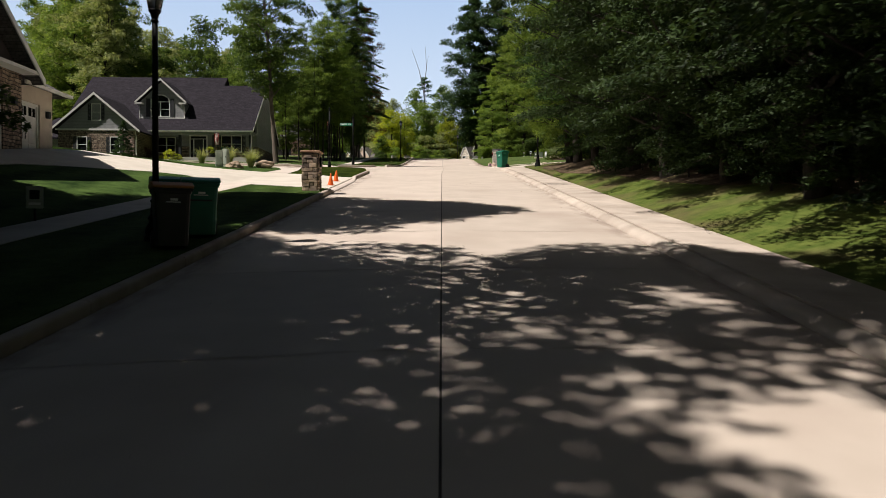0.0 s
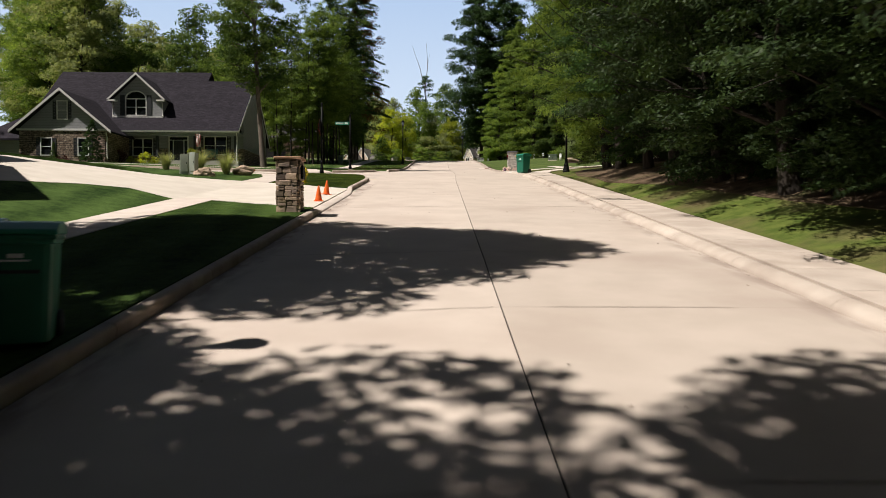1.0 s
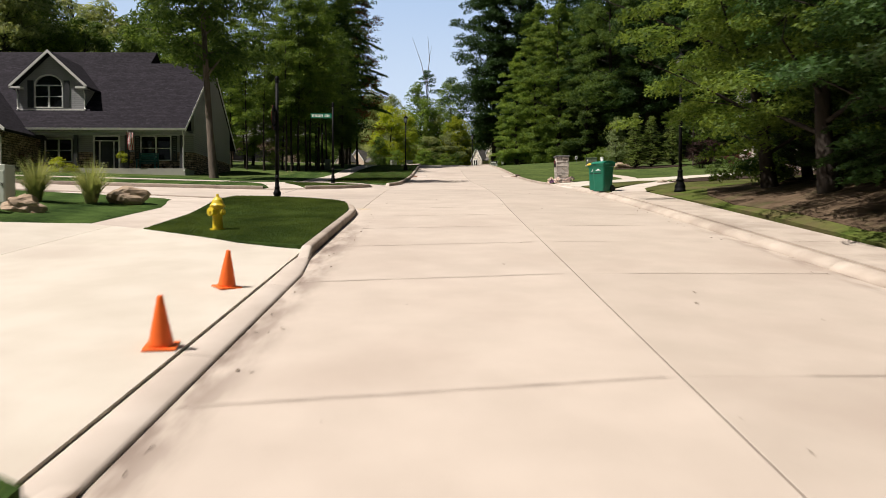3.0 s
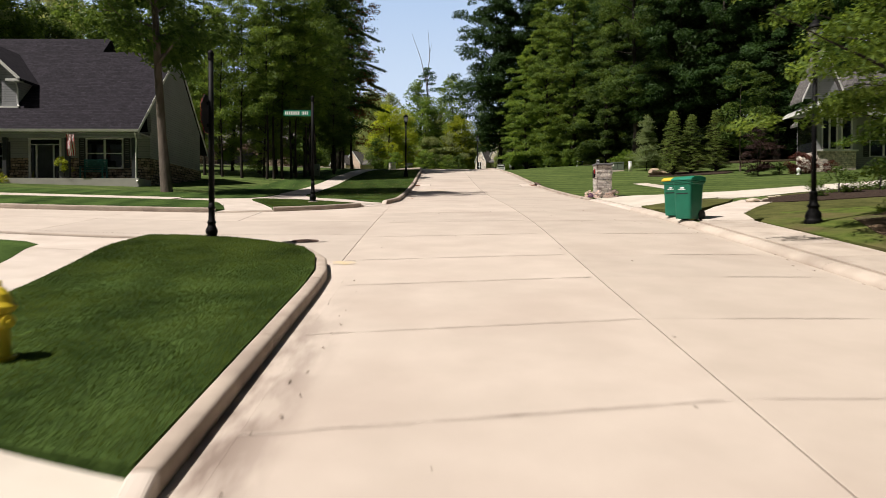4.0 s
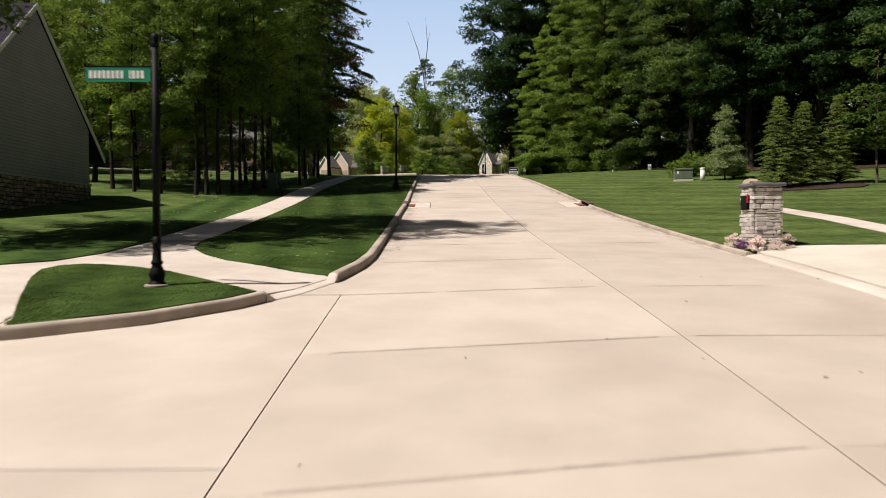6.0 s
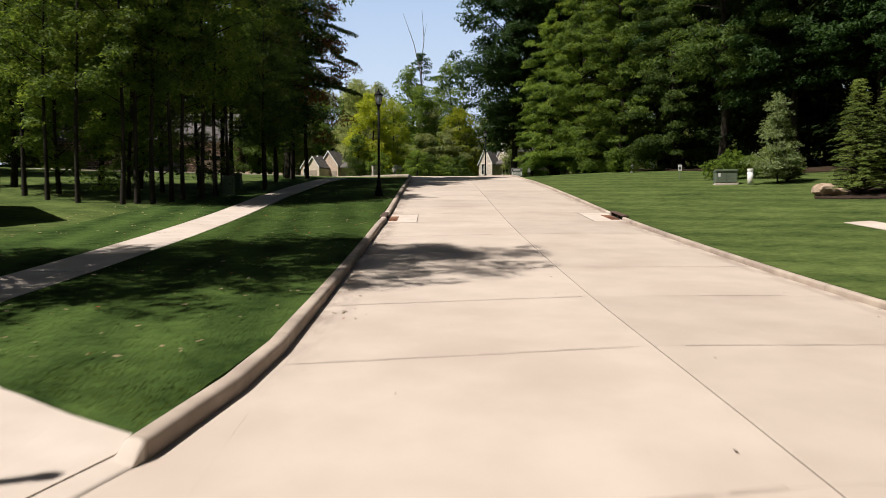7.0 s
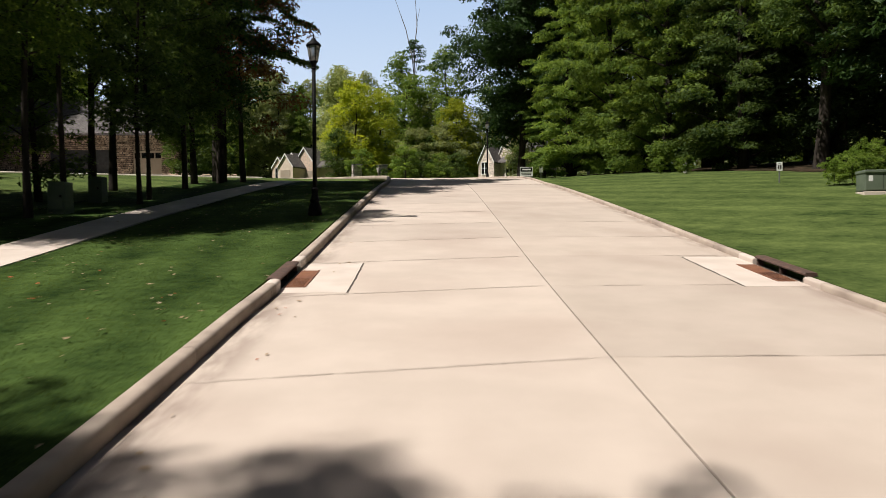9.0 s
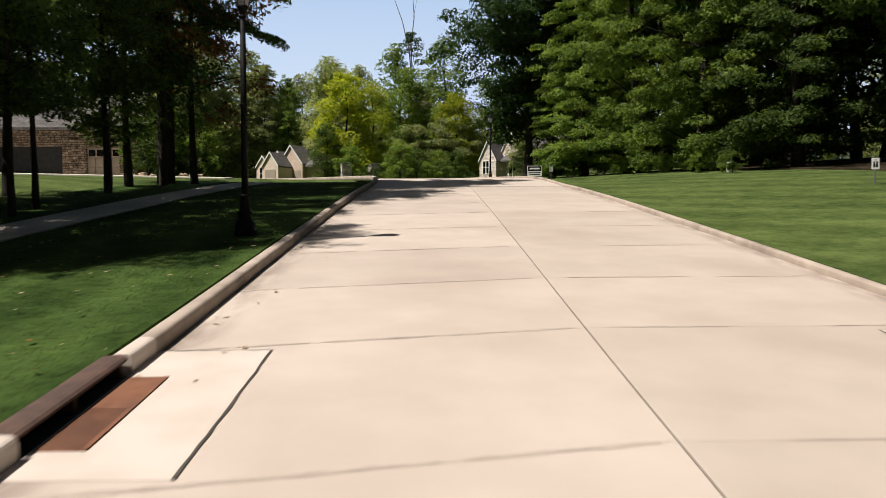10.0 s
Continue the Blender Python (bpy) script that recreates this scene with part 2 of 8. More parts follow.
BARK = surf("bark", (0.020, 0.016, 0.013), (0.046, 0.038, 0.031), 6, 0.95, 0.8, 25, stretch=(1, 1, 0.25), dist=0.03, spec=0.2)
DEADWOOD = surf("grey_dead_wood", (0.20, 0.18, 0.165), (0.30, 0.275, 0.25), 4, 0.95, 0.4, 20, spec=0.1)
PALEBARK = surf("pale_bark", (0.085, 0.066, 0.052), (0.15, 0.12, 0.095), 6, 0.95, 0.8, 25, stretch=(1, 1, 0.25), dist=0.03)
LEAF = leafy("leaves", (0.034, 0.066, 0.016), (0.11, 0.165, 0.040), 0.40)
BRIGHTLEAF = leafy("bright_leaves", (0.060, 0.110, 0.020), (0.19, 0.27, 0.055), 0.45)
# Dark foliage; in the woods this colour also carries painted shade
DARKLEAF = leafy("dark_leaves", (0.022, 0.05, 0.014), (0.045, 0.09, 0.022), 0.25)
YELLOWLEAF = leafy("yellow_leaves", (0.20, 0.26, 0.02), (0.34, 0.38, 0.04), 0.45)
# Air haze is mixed into this paler, greyer leaf colour
HAZELEAF = leafy("hazed_distant_leaves", (0.15, 0.195, 0.085), (0.28, 0.315, 0.14), 0.45)
WEED = leafy("weed_leaves", (0.11, 0.18, 0.03), (0.20, 0.28, 0.055), 0.45)
EARTH = surf("bare_earth", (0.075, 0.052, 0.034), (0.14, 0.10, 0.066), 3.0, 0.95, 0.8, 20, (0.06, 0.075, 0.025), 0.8, 0.4, dist=0.05, spec=0.05)
# Near-black leaf colour that paints deep shade into the woods
SHADELEAF = leafy("deep_shade_leaves", (0.016, 0.030, 0.010), (0.035, 0.06, 0.016), 0.2)
AUTUMN = leafy("rusty_leaves", (0.10, 0.045, 0.02), (0.16, 0.09, 0.03), 0.3)
CONIFER = leafy("needles", (0.045, 0.08, 0.016), (0.085, 0.13, 0.03), 0.2)

# ---------------- terrain ----------------
PY = np.array([-60, -20, 0, 28, 46, 53, 61, 70, 81, 90, 100, 106, 110, 113, 118, 130, 145, 163, 230, 400, 3000]) * 0.95
PZ = np.array([-7.4, -2.35, 0.12, 3.8, 6.12, 6.95, 7.8, 8.65, 9.87, 11.06, 12.35, 13.05, 13.45, 13.75, 14.15, 14.9, 16.0, 17.2, 18, 18, 18]) * 0.95
PM = np.gradient(PZ, PY)


def road_z(y):
    """Height of the road's surface along its length."""
    i = min(max(int(np.searchsorted(PY, y)) - 1, 0), len(PY) - 2)
    h = PY[i + 1] - PY[i]
    u = (y - PY[i]) / h
    return float((2 * u**3 - 3 * u * u + 1) * PZ[i] + (u**3 - 2 * u * u + u) * h * PM[i] + (3 * u * u - 2 * u**3) * PZ[i + 1] + (u**3 - u * u) * h * PM[i + 1])


def ease(v, a, b):
    u = min(max((v - a) / (b - a), 0.0), 1.0)
    return u * u * (3 - 2 * u)


KL, KR = -4.05, 3.95  # faces of the two kerbs


def lawn_z(x, y):
    """Height of the lawns; the road and the cross street lie a kerb's height lower."""
    z = road_z(y) + 0.13
    if x < 0:
        z += max(0.0, -x - 9.0) * (0.18 - 0.155 * ease(y, 28, 50)) * (1 - ease(-x, 30, 60))
        z += 12.0 * 0.12 * ease(-x, 30, 60)
    else:
        bank = 1 - ease(y, 36, 52)
        run = max(0.0, x - 5.5)
        z += bank * min(0.30 * run, 0.30 * 7 + 0.08 * (run - 7)) + (1 - bank) * 0.06 * min(max(0.0, x - 4.5), 30) - 0.055 * ease(y, 58, 62)
    return z


def flat_z(x, y):
    return road_z(y)


def link(name, me, material, parent=None, label=""):
    me.materials.append(material)
    ob = new(name, me)
    if parent is not None:
        ob.parent = parent
    return tagged(ob, label)


def part(name, bm, material, parent=None, label="", smooth=False):
    """One bmesh as one mesh object under a thing or a part."""
    me = bpy.data.meshes.new(name)
    bmesh.ops.recalc_face_normals(bm, faces=bm.faces)
    bm.to_mesh(me)
    bm.free()
    if smooth:
        me.polygons.foreach_set("use_smooth", [True] * len(me.polygons))
    return link(name, me, material, parent, label)


def thing(name, label, category, m, group="", kind=""):
    ob = new(name)
    ob.matrix_basis = m
    return tagged(ob, label, category, group, kind)


def patch(name, poly, height, lift, material, step=1.0, skirt=0.25):
    """A sheet with that outline that follows the ground, with an edge that goes down."""
    bm = bmesh.new()
    bm.faces.new([bm.verts.new((x, y, 0)) for x, y in poly])
    xs, ys = [p[0] for p in poly], [p[1] for p in poly]
    for axis, lo, hi in ((0, min(xs), max(xs)), (1, min(ys), max(ys))):
        v = math.ceil(lo / step) * step
        while v < hi:
            co, no = ((v, 0, 0), (1, 0, 0)) if axis == 0 else ((0, v, 0), (0, 1, 0))
            bmesh.ops.bisect_plane(bm, geom=bm.verts[:] + bm.edges[:] + bm.faces[:], dist=1e-5, plane_co=co, plane_no=no)
            v += step
    bmesh.ops.triangulate(bm, faces=bm.faces[:])
    for v in bm.verts:
        v.co.z = height(v.co.x, v.co.y) + lift
    if skirt:
        rim = [e for e in bm.edges if e.is_boundary]
        out = bmesh.ops.extrude_edge_only(bm, edges=rim)
        for g in out["geom"]:
            if isinstance(g, bmesh.types.BMVert):
                g.co.z -= skirt
    return part(name, bm, material)


def rib(pts, outline, cap=True):
    """A bar of constant outline (pairs: across to the right, up) swept along points on the plan."""
    bm = bmesh.new()
    rings = []
    for i, p in enumerate(pts):
        a, b = Vector(pts[max(i - 1, 0)]), Vector(pts[min(i + 1, len(pts) - 1)])
        d = (b - a).to_2d().normalized()
        side = Vector((d.y, -d.x, 0))
        rings.append([bm.verts.new(Vector(p) + side * u + Vector((0, 0, w))) for u, w in outline])
    k = len(outline)
    for r, q in zip(rings, rings[1:]):
        for j in range(k):
            bm.faces.new((r[j], r[(j + 1) % k], q[(j + 1) % k], q[j]))
    if cap:
        for ring in (rings[0], rings[-1][::-1]):
            bm.faces.new([bm.verts.new(v.co) for v in ring])
    return bm


def arc(cx, cy, r, a0, a1, n=10):
    return [(cx + r * math.cos(radians(a0 + (a1 - a0) * i / n)), cy + r * math.sin(radians(a0 + (a1 - a0) * i / n))) for i in range(n + 1)]


def box(bm, x0, y0, z0, x1, y1, z1):
    v = [bm.verts.new((x, y, z)) for z in (z0, z1) for x, y in ((x0, y0), (x1, y0), (x1, y1), (x0, y1))]
    for f in ((0, 3, 2, 1), (4, 5, 6, 7), (0, 1, 5, 4), (1, 2, 6, 5), (2, 3, 7, 6), (3, 0, 4, 7)):
        bm.faces.new([v[i] for i in f])
    return v


def boxes(*rows):
    bm = bmesh.new()
    for r in rows:
        box(bm, *r)
    return bm


def soft_box(x0, y0, z0, x1, y1, z1, r=0.01, seg=2):
    bm = boxes((x0, y0, z0, x1, y1, z1))
    bmesh.ops.bevel(bm, geom=bm.edges[:], offset=r, segments=seg, affect="EDGES", profile=0.5)
    return bm


def prism(poly, axis, a, b):
    """A polygon (pairs) drawn out along an axis: 'x' takes (y, z), 'y' takes (x, z), 'z' takes (x, y)."""
    bm = bmesh.new()
    put = {"x": lambda u, v, w: (w, u, v), "y": lambda u, v, w: (u, w, v), "z": lambda u, v, w: (u, v, w)}[axis]
    lo, hi = [bm.verts.new(put(u, v, a)) for u, v in poly], [bm.verts.new(put(u, v, b)) for u, v in poly]
    bm.faces.new(lo)
    bm.faces.new(hi[::-1])
    for i in range(len(poly)):
        j = (i + 1) % len(poly)
        bm.faces.new((lo[i], lo[j], hi[j], hi[i]))
    return bm


def lathe(profile, n=20):
    """A turned body from (radius, height) pairs."""
    bm = bmesh.new()
    rings = [[bm.verts.new((r * math.cos(2 * math.pi * i / n), r * math.sin(2 * math.pi * i / n), z)) for i in range(n)] for r, z in profile]
    for p, q in zip(rings, rings[1:]):
        for i in range(n):
            bm.faces.new((p[i], p[(i + 1) % n], q[(i + 1) % n], q[i]))
    bm.faces.new(rings[0][::-1])
    bm.faces.new(rings[-1])
    return bm


def tube(bm, pts, radii, n=7):
    """A tapered limb along points."""
    rings = []
    for i, p in enumerate(pts):
        d = (Vector(pts[min(i + 1, len(pts) - 1)]) - Vector(pts[max(i - 1, 0)])).normalized()
        a = d.orthogonal().normalized() if abs(d.z) < 0.9 else Vector((1, 0, 0)).cross(d).normalized()
        b = d.cross(a)
        rings.append([bm.verts.new(Vector(p) + radii[i] * (math.cos(2 * math.pi * k / n) * a + math.sin(2 * math.pi * k / n) * b)) for k in range(n)])
    for r, q in zip(rings, rings[1:]):
        for k in range(n):
            bm.faces.new((r[k], r[(k + 1) % n], q[(k + 1) % n], q[k]))
    bm.faces.new(rings[-1])


# ---------------- ground sheet ----------------


def sheet_z(x, y):
    low = (-11.0 < x < 8.0 or (-44 < x < 0 and 26 < y < 61) ) and -60 < y < 113
    return lawn_z(x, y) - (0.35 if low else 0.0)


def ground_sheet():
    xs = sorted(set([-1500, -700, -300, -150, -100, -80] + list(range(-64, 62, 2)) + [80, 100, 150, 300, 700, 1500]))
    ys = sorted(set([-1500, -500, -200, -100] + list(range(-60, 180, 2)) + [190, 210, 240, 300, 400, 700, 1500, 2900]))
    verts = [(x, y, sheet_z(x, y) if y > -60 else lawn_z(x, -57) - 0.35) for y in ys for x in xs]
    w = len(xs)
    faces = [(j * w + i, j * w + i + 1, (j + 1) * w + i + 1, (j + 1) * w + i) for j in range(len(ys) - 1) for i in range(w - 1)]
    me = bpy.data.meshes.new("ground")
    me.from_pydata(verts, [], faces)
    return tagged(link("ground", me, FARGRASS), "green mown grass over rolling ground to the woods", "ground", kind="structure")


ground_sheet()

# ---------------- road of concrete slabs ----------------
JOINT = surf("joint_filler", (0.05, 0.042, 0.036), (0.08, 0.066, 0.055), 8, 0.95, 0.2, 60)
JOINTS = [11.2 - 4.3 * i for i in range(10, -1, -1)] + [15.6, 19.9, 24.2, 28.6, 33.2, 36.5, 39.2, 41.9, 44.25, 47.6, 50.8, 54.0, 57.3, 60.8, 63.9, 67.0, 69.8, 73.1, 76.8, 79.55, 82.1, 84.9, 87.7] + [90.6 + 2.85 * i for i in range(5)]
END = JOINTS[-1]
road = tagged(new("road"), "pale tan concrete road of jointed slabs climbing a hill", "road", kind="structure")


LEAN = 0.18  # the cross joints of the western lane run askew


def slab(name, x0, x1, y0, y1, height, lift, material, parent, thick=0.14, cols=1, rows=3, sway=None):
    """One cast slab that follows the slope, with softened arrises. Sway bends the long edge beside the road's middle."""
    bend = lambda x, y: x + sway(y) * max(0.0, 1 - abs(x) / 3.9) if sway else x
    bm = bmesh.new()
    xs = [x0, x0 + 0.012] + [x0 + (x1 - x0) * i / cols for i in range(1, cols)] + [x1 - 0.012, x1]
    ys = [y0, y0 + 0.012] + [y0 + (y1 - y0) * i / rows for i in range(1, rows)] + [y1 - 0.012, y1]
    edge = lambda i, n: i in (0, n - 1)
    skew = lambda x, y: y + LEAN * min(x, 0.0) * (1 - ease(y, 98, 101)) * ease(y, -34, -28) if sway else y
    g = [[bm.verts.new((bend(x, y), skew(x, y), height(x, skew(x, y)) + lift - ((0.003 if sway else 0.008) if edge(i, len(xs)) or edge(j, len(ys)) else 0))) for i, x in enumerate(xs)] for j, y in enumerate(ys)]
    for j in range(len(ys) - 1):
        for i in range(len(xs) - 1):
            bm.faces.new((g[j][i], g[j][i + 1], g[j + 1][i + 1], g[j + 1][i]))
    out = bmesh.ops.extrude_edge_only(bm, edges=[e for e in bm.edges if e.is_boundary])
    for v in out["geom"]:
        if isinstance(v, bmesh.types.BMVert):
            v.co.z -= thick
    return part(name, bm, material, parent)


def long_strip(name, x0, x1, ys, height, lift, material, parent=None):
    bm = bmesh.new()
    a = [bm.verts.new((x0, y, height(x0, y) + lift)) for y in ys]
    b = [bm.verts.new((x1, y, height(x1, y) + lift)) for y in ys]
    for i in range(len(ys) - 1):
        bm.faces.new((a[i], b[i], b[i + 1], a[i + 1]))
    return part(name, bm, material, parent)


long_strip("road_base", KL - 0.24, KR + 0.2, [-34 + i for i in range(int(END) + 36)], flat_z, -0.022, JOINT, road)


def middle_sway(y):
    """The joint down the middle was not cast quite straight."""
    return -0.04 + 0.15 * ease(y, 40, 51) - 0.10 * ease(y, 54, 64)


MOUTH = KL - 0.225  # the road's slabs run on a little into the mouth of the side street
for y0, y1 in zip(JOINTS, JOINTS[1:]):
    for x0, x1 in ((MOUTH if 43 < y0 < 55 else KL, -0.010), (0.010, KR)):
        slab("slab", x0, x1, y0 + 0.002, y1 - 0.002, flat_z, 0.0, (PLAINCON if 43 < y0 < 56 else CONCRETE) if x0 < -1 else GREYCON, road, sway=middle_sway)

# the bend beyond the crest
BX, BY = KR - 32.8, 104.5


def end_lift(y):
    return 0.18 * ease(y, 101, 110)


def ring_strip(r0, r1, a0, a1, n):
    bm = bmesh.new()
    p, q = arc(BX, BY, r0, a0, a1, n), arc(BX, BY, r1, a0, a1, n)
    a = [bm.verts.new((x, y, road_z(y) + end_lift(y))) for x, y in [(BX + r0, END)] + p]
    b = [bm.verts.new((x, y, road_z(y) + end_lift(y))) for x, y in [(BX + r1, END)] + q]
    for i in range(len(a) - 1):
        bm.faces.new((a[i], b[i], b[i + 1], a[i + 1]))
    return bm


R0, RM, R1 = KL - BX, -BX, KR - BX
part("slab", ring_strip(R0, RM - 0.008, 0, 85, 24), SIDECON, road)
part("slab", ring_strip(RM + 0.008, R1, 0, 85, 24), SIDECON, road)

# ---------------- kerbs ----------------
KERB = [(0.0, -0.14), (0.0, 0.02), (0.0, 0.106), (-0.005, 0.128), (-0.017, 0.146), (-0.036, 0.156), (-0.065, 0.160), (-0.115, 0.160), (-0.155, 0.154), (-0.178, 0.140), (-0.19, 0.118), (-0.19, -0.14)]
ROLLED = [(0.0, -0.14), (0.0, 0.02), (-0.03, 0.06), (-0.08, 0.095), (-0.15, 0.12), (-0.22, 0.128), (-0.30, 0.128), (-0.30, -0.14)]
SLIM = [(u * 0.8, w * 0.62 if w > 0 else w) for u, w in KERB]
LIP = [(0.0, -0.14), (0.0, 0.006), (-0.05, 0.018), (-0.28, 0.044), (-0.30, 0.044), (-0.30, -0.14)]
LOW = [(0.0, -0.14), (0.0, 0.015), (-0.04, 0.04), (-0.30, 0.06), (-0.34, 0.05), (-0.34, -0.14)]


def line_pts(pts, height=flat_z, step=1.2, lift=0.0):
    """Points at short steps along a line on the plan, laid on the ground."""
    out = []
    for (ax, ay), (bx, by) in zip(pts, pts[1:]):
        n = max(1, int(math.hypot(bx - ax, by - ay) / step))
        out += [(ax + (bx - ax) * i / n, ay + (by - ay) * i / n) for i in range(n)]
    out.append(pts[-1])
    return [(x, y, height(x, y) + lift) for x, y in out]


kerbs = tagged(new("kerb"), "rounded grey concrete kerb along the road", "kerb", kind="structure")


def street_z(x, y):
    """The side street climbs a little as it leaves the road."""
    return road_z(y) if x > -4 or y > 100 else lawn_z(x, y) - 0.13


def kerb_run(pts, outline, piece=3.0, lift=None, material=None):
    """A run of kerb cast in lengths with open joints."""
    fine = line_pts(pts, street_z, 0.3)
    run, start = [fine[0]], 0.0
    lengths = []
    for p in fine[1:]:
        start += math.dist(run[-1][:2], p[:2])
        run.append(p)
        if start >= piece:
            lengths.append(run)
            run, start = [p], 0.0
    if len(run) > 1:
        lengths.append(run)
    for r in lengths:
        r = [Vector(p) for p in r]
        r[0] += (r[1] - r[0]).normalized() * 0.006
        r[-1] += (r[-2] - r[-1]).normalized() * 0.006
        if lift:
            r = [p + Vector((0, 0, lift(p.y))) for p in r]
        keep = [r[0]] + r[2:-2:3] + [r[-1]] if len(r) > 6 and max(p.x for p in r) - min(p.x for p in r) < 0.02 else r
        part("kerb_stone", rib(keep, outline), material or KERBCON, kerbs, smooth=True)


FAR_CORNER = [(-45, 52.4), (-14, 52.7), (-10.5, 53.0), (-9.2, 53.3), (-7.7, 53.9), (-6.5, 54.6), (-5.6, 55.5), (-4.9, 56.6), (-4.45, 57.8), (-4.2, 59.2), (KL, 60.5)]
KN = KL - 0.19  # the kerb stands a little farther out along the grass island
NEAR_CORNER = [(KN, 40.6), (-4.28, 41.7), (-4.47, 42.85), (-4.87, 43.85), (-5.7, 44.65), (-6.6, 45.25), (-7.6, 45.6), (-8.8, 45.7), (-12, 45.6), (-45, 45.3)]
kerb_run([(KL, -34), (KL, 25.9)], KERB)
kerb_run([(KL, 25.9), (KL, 33.0), (KN, 34.9)], LOW, material=WALKCON)
kerb_run([(KN, 34.9)] + NEAR_CORNER, KERB)
kerb_run(FAR_CORNER[:2] + [(-10.5, 53.0), (-9.6, 53.18)], KERB)
kerb_run([(-9.6, 53.18), (-9.2, 53.3), (-7.9, 53.82)], LOW)
kerb_run([(-7.9, 53.82)] + FAR_CORNER[4:7] + [(-5.3, 56.0)], KERB)
kerb_run([(-5.3, 56.0), (-4.9, 56.6), (-4.52, 57.6), (-4.47, 57.72)], LIP, material=WALKCON)
kerb_run([(-4.47, 57.72), (-4.45, 57.8)] + FAR_CORNER[9:10] + [(KL - 0.05, 60.5), (KL - 0.05, 74.5), (KL, 76.3)], KERB)
kerb_run([(KL, 78.75), (KL, END)] + arc(BX, BY, R0, 0, 80, 20), KERB, lift=end_lift)
kerb_run([(KR, 54.6), (KR, -34)], ROLLED, material=PAVECON)
kerb_run([(KR, 61.0), (KR, 54.6)], LOW, material=WALKCON)
kerb_run([(KR, 76.4), (KR, 61.0)], SLIM)
kerb_run((arc(BX, BY, R1, 80, 0, 20)) + [(KR, END), (KR, 79.2)], SLIM, lift=end_lift)



def kerb_end(a, b, ka, kb):
    """A short nose of kerb that dies down from one end to the other."""
    d = (Vector(b) - Vector(a)).normalized()
    bm = bmesh.new()
    rings = []
    for p, k in ((a, ka), (b, kb)):
        rings.append([bm.verts.new((p[0] + d.y * u, p[1] - d.x * u, street_z(*p) + (w * k if w > 0 else w))) for u, w in KERB])
    n = len(KERB)
    for j in range(n):
        bm.faces.new((rings[0][j], rings[0][(j + 1) % n], rings[1][(j + 1) % n], rings[1][j]))
    bm.faces.new(rings[0][::-1])
    bm.faces.new(rings[1])
    part("kerb_end", bm, WALKCON, kerbs, "pale sloped kerb end")


kerb_end((KN + 0.045, 34.25), (KN, 34.89), 0.3, 1.0)
kerb_end((KL, 25.91), (KL, 26.6), 1.0, 0.3)
kerb_end((-4.52, 57.59), (-4.475, 57.71), 0.12, 1.0)
kerb_end((-5.29, 56.01), (-5.19, 56.16), 1.0, 0.12)

# ---------------- cross street ----------------
street = tagged(new("side_street"), "pale concrete side street meeting the road", "road", kind="structure")


def street_piece(poly, lift=-0.003):
    ob = patch("slab", poly, street_z, lift, SIDECON, 1.5, 0.1)
    ob.parent = street
    return ob


mouth = MOUTH - 0.015
street_piece([(mouth, 43.48), (mouth, 50.45), (-12, 50.45), (-12, 45.3), (-8.8, 45.4), (-7.6, 45.3), (-6.6, 44.95), (-5.7, 44.35), (-4.95, 43.48)])
street_piece([(mouth, 50.465), (mouth, 56.55), (-5.05, 56.55), (-5.7, 55.8), (-6.6, 54.95), (-7.7, 54.2), (-9.2, 53.6), (-10.5, 53.3), (-12, 53.1), (-12, 50.465)])
street_piece([(-12.015, 45.3), (-12.015, 50.45), (-45, 50.2), (-45, 45.0)])
street_piece([(-12.015, 50.465), (-12.015, 53.1), (-45, 52.8), (-45, 50.215)])
# the road's own slabs run on into the two curves of the kerb
for poly in ([(KL + 0.04, 33.0), (KL + 0.04, 43.46), (-4.8, 43.46), (-4.6, 43.0), (-4.4, 42.1), (-4.3, 41.2), (KN - 0.04, 40.0), (KN - 0.04, 34.9), (KL - 0.03, 33.0)], [(KL + 0.04, 56.57), (KL + 0.04, 76.0), (KL - 0.08, 74.5), (KL - 0.08, 60.6), (-4.3, 59.2), (-4.6, 57.8), (-5.05, 56.57)]):
    patch("slab", poly, street_z, 0.001, CONCRETE, 1.5, 0.1).parent = street
patch("joint_filler", [(-11.9, 47.26), (mouth, 47.34), (mouth, 47.354), (-11.9, 47.274)], street_z, 0.001, JOINT, 1.5, 0).parent = street
patch("joint_filler", [(-8.13, 50.47), (-8.108, 50.47), (-8.215, 53.72), (-8.24, 53.72)], street_z, 0.001, JOINT, 1.5, 0).parent = street
patch("street_base", [(-4.1, 40.4), (-4.1, 60.6), (-8, 56), (-45, 54.5), (-45, 44.6), (-9, 44.6), (-6, 44.0), (-4.9, 43.0)], street_z, -0.05, JOINT, 3.0, 0).parent = street

def ramp_z(x, y):
    """Walks that come down to the gutter at the corner."""
    k = max(ease(x, -6.4, -5.0), 1 - ease(y, 54.0, 56.0) if x < -7.6 else 0.0)
    return lawn_z(x, y) * (1 - k) + (road_z(y) + 0.045) * k


# ---------------- lawns ----------------
LK, RK = KL - 0.21, KR + 0.165


def inset(pts, d=0.2):
    """A line moved to its left by d."""
    out = []
    for i, p in enumerate(pts):
        a, b = Vector(pts[max(i - 1, 0)]), Vector(pts[min(i + 1, len(pts) - 1)])
        t = (b - a).normalized()
        out.append((p[0] - t.y * d, p[1] + t.x * d))
    return out


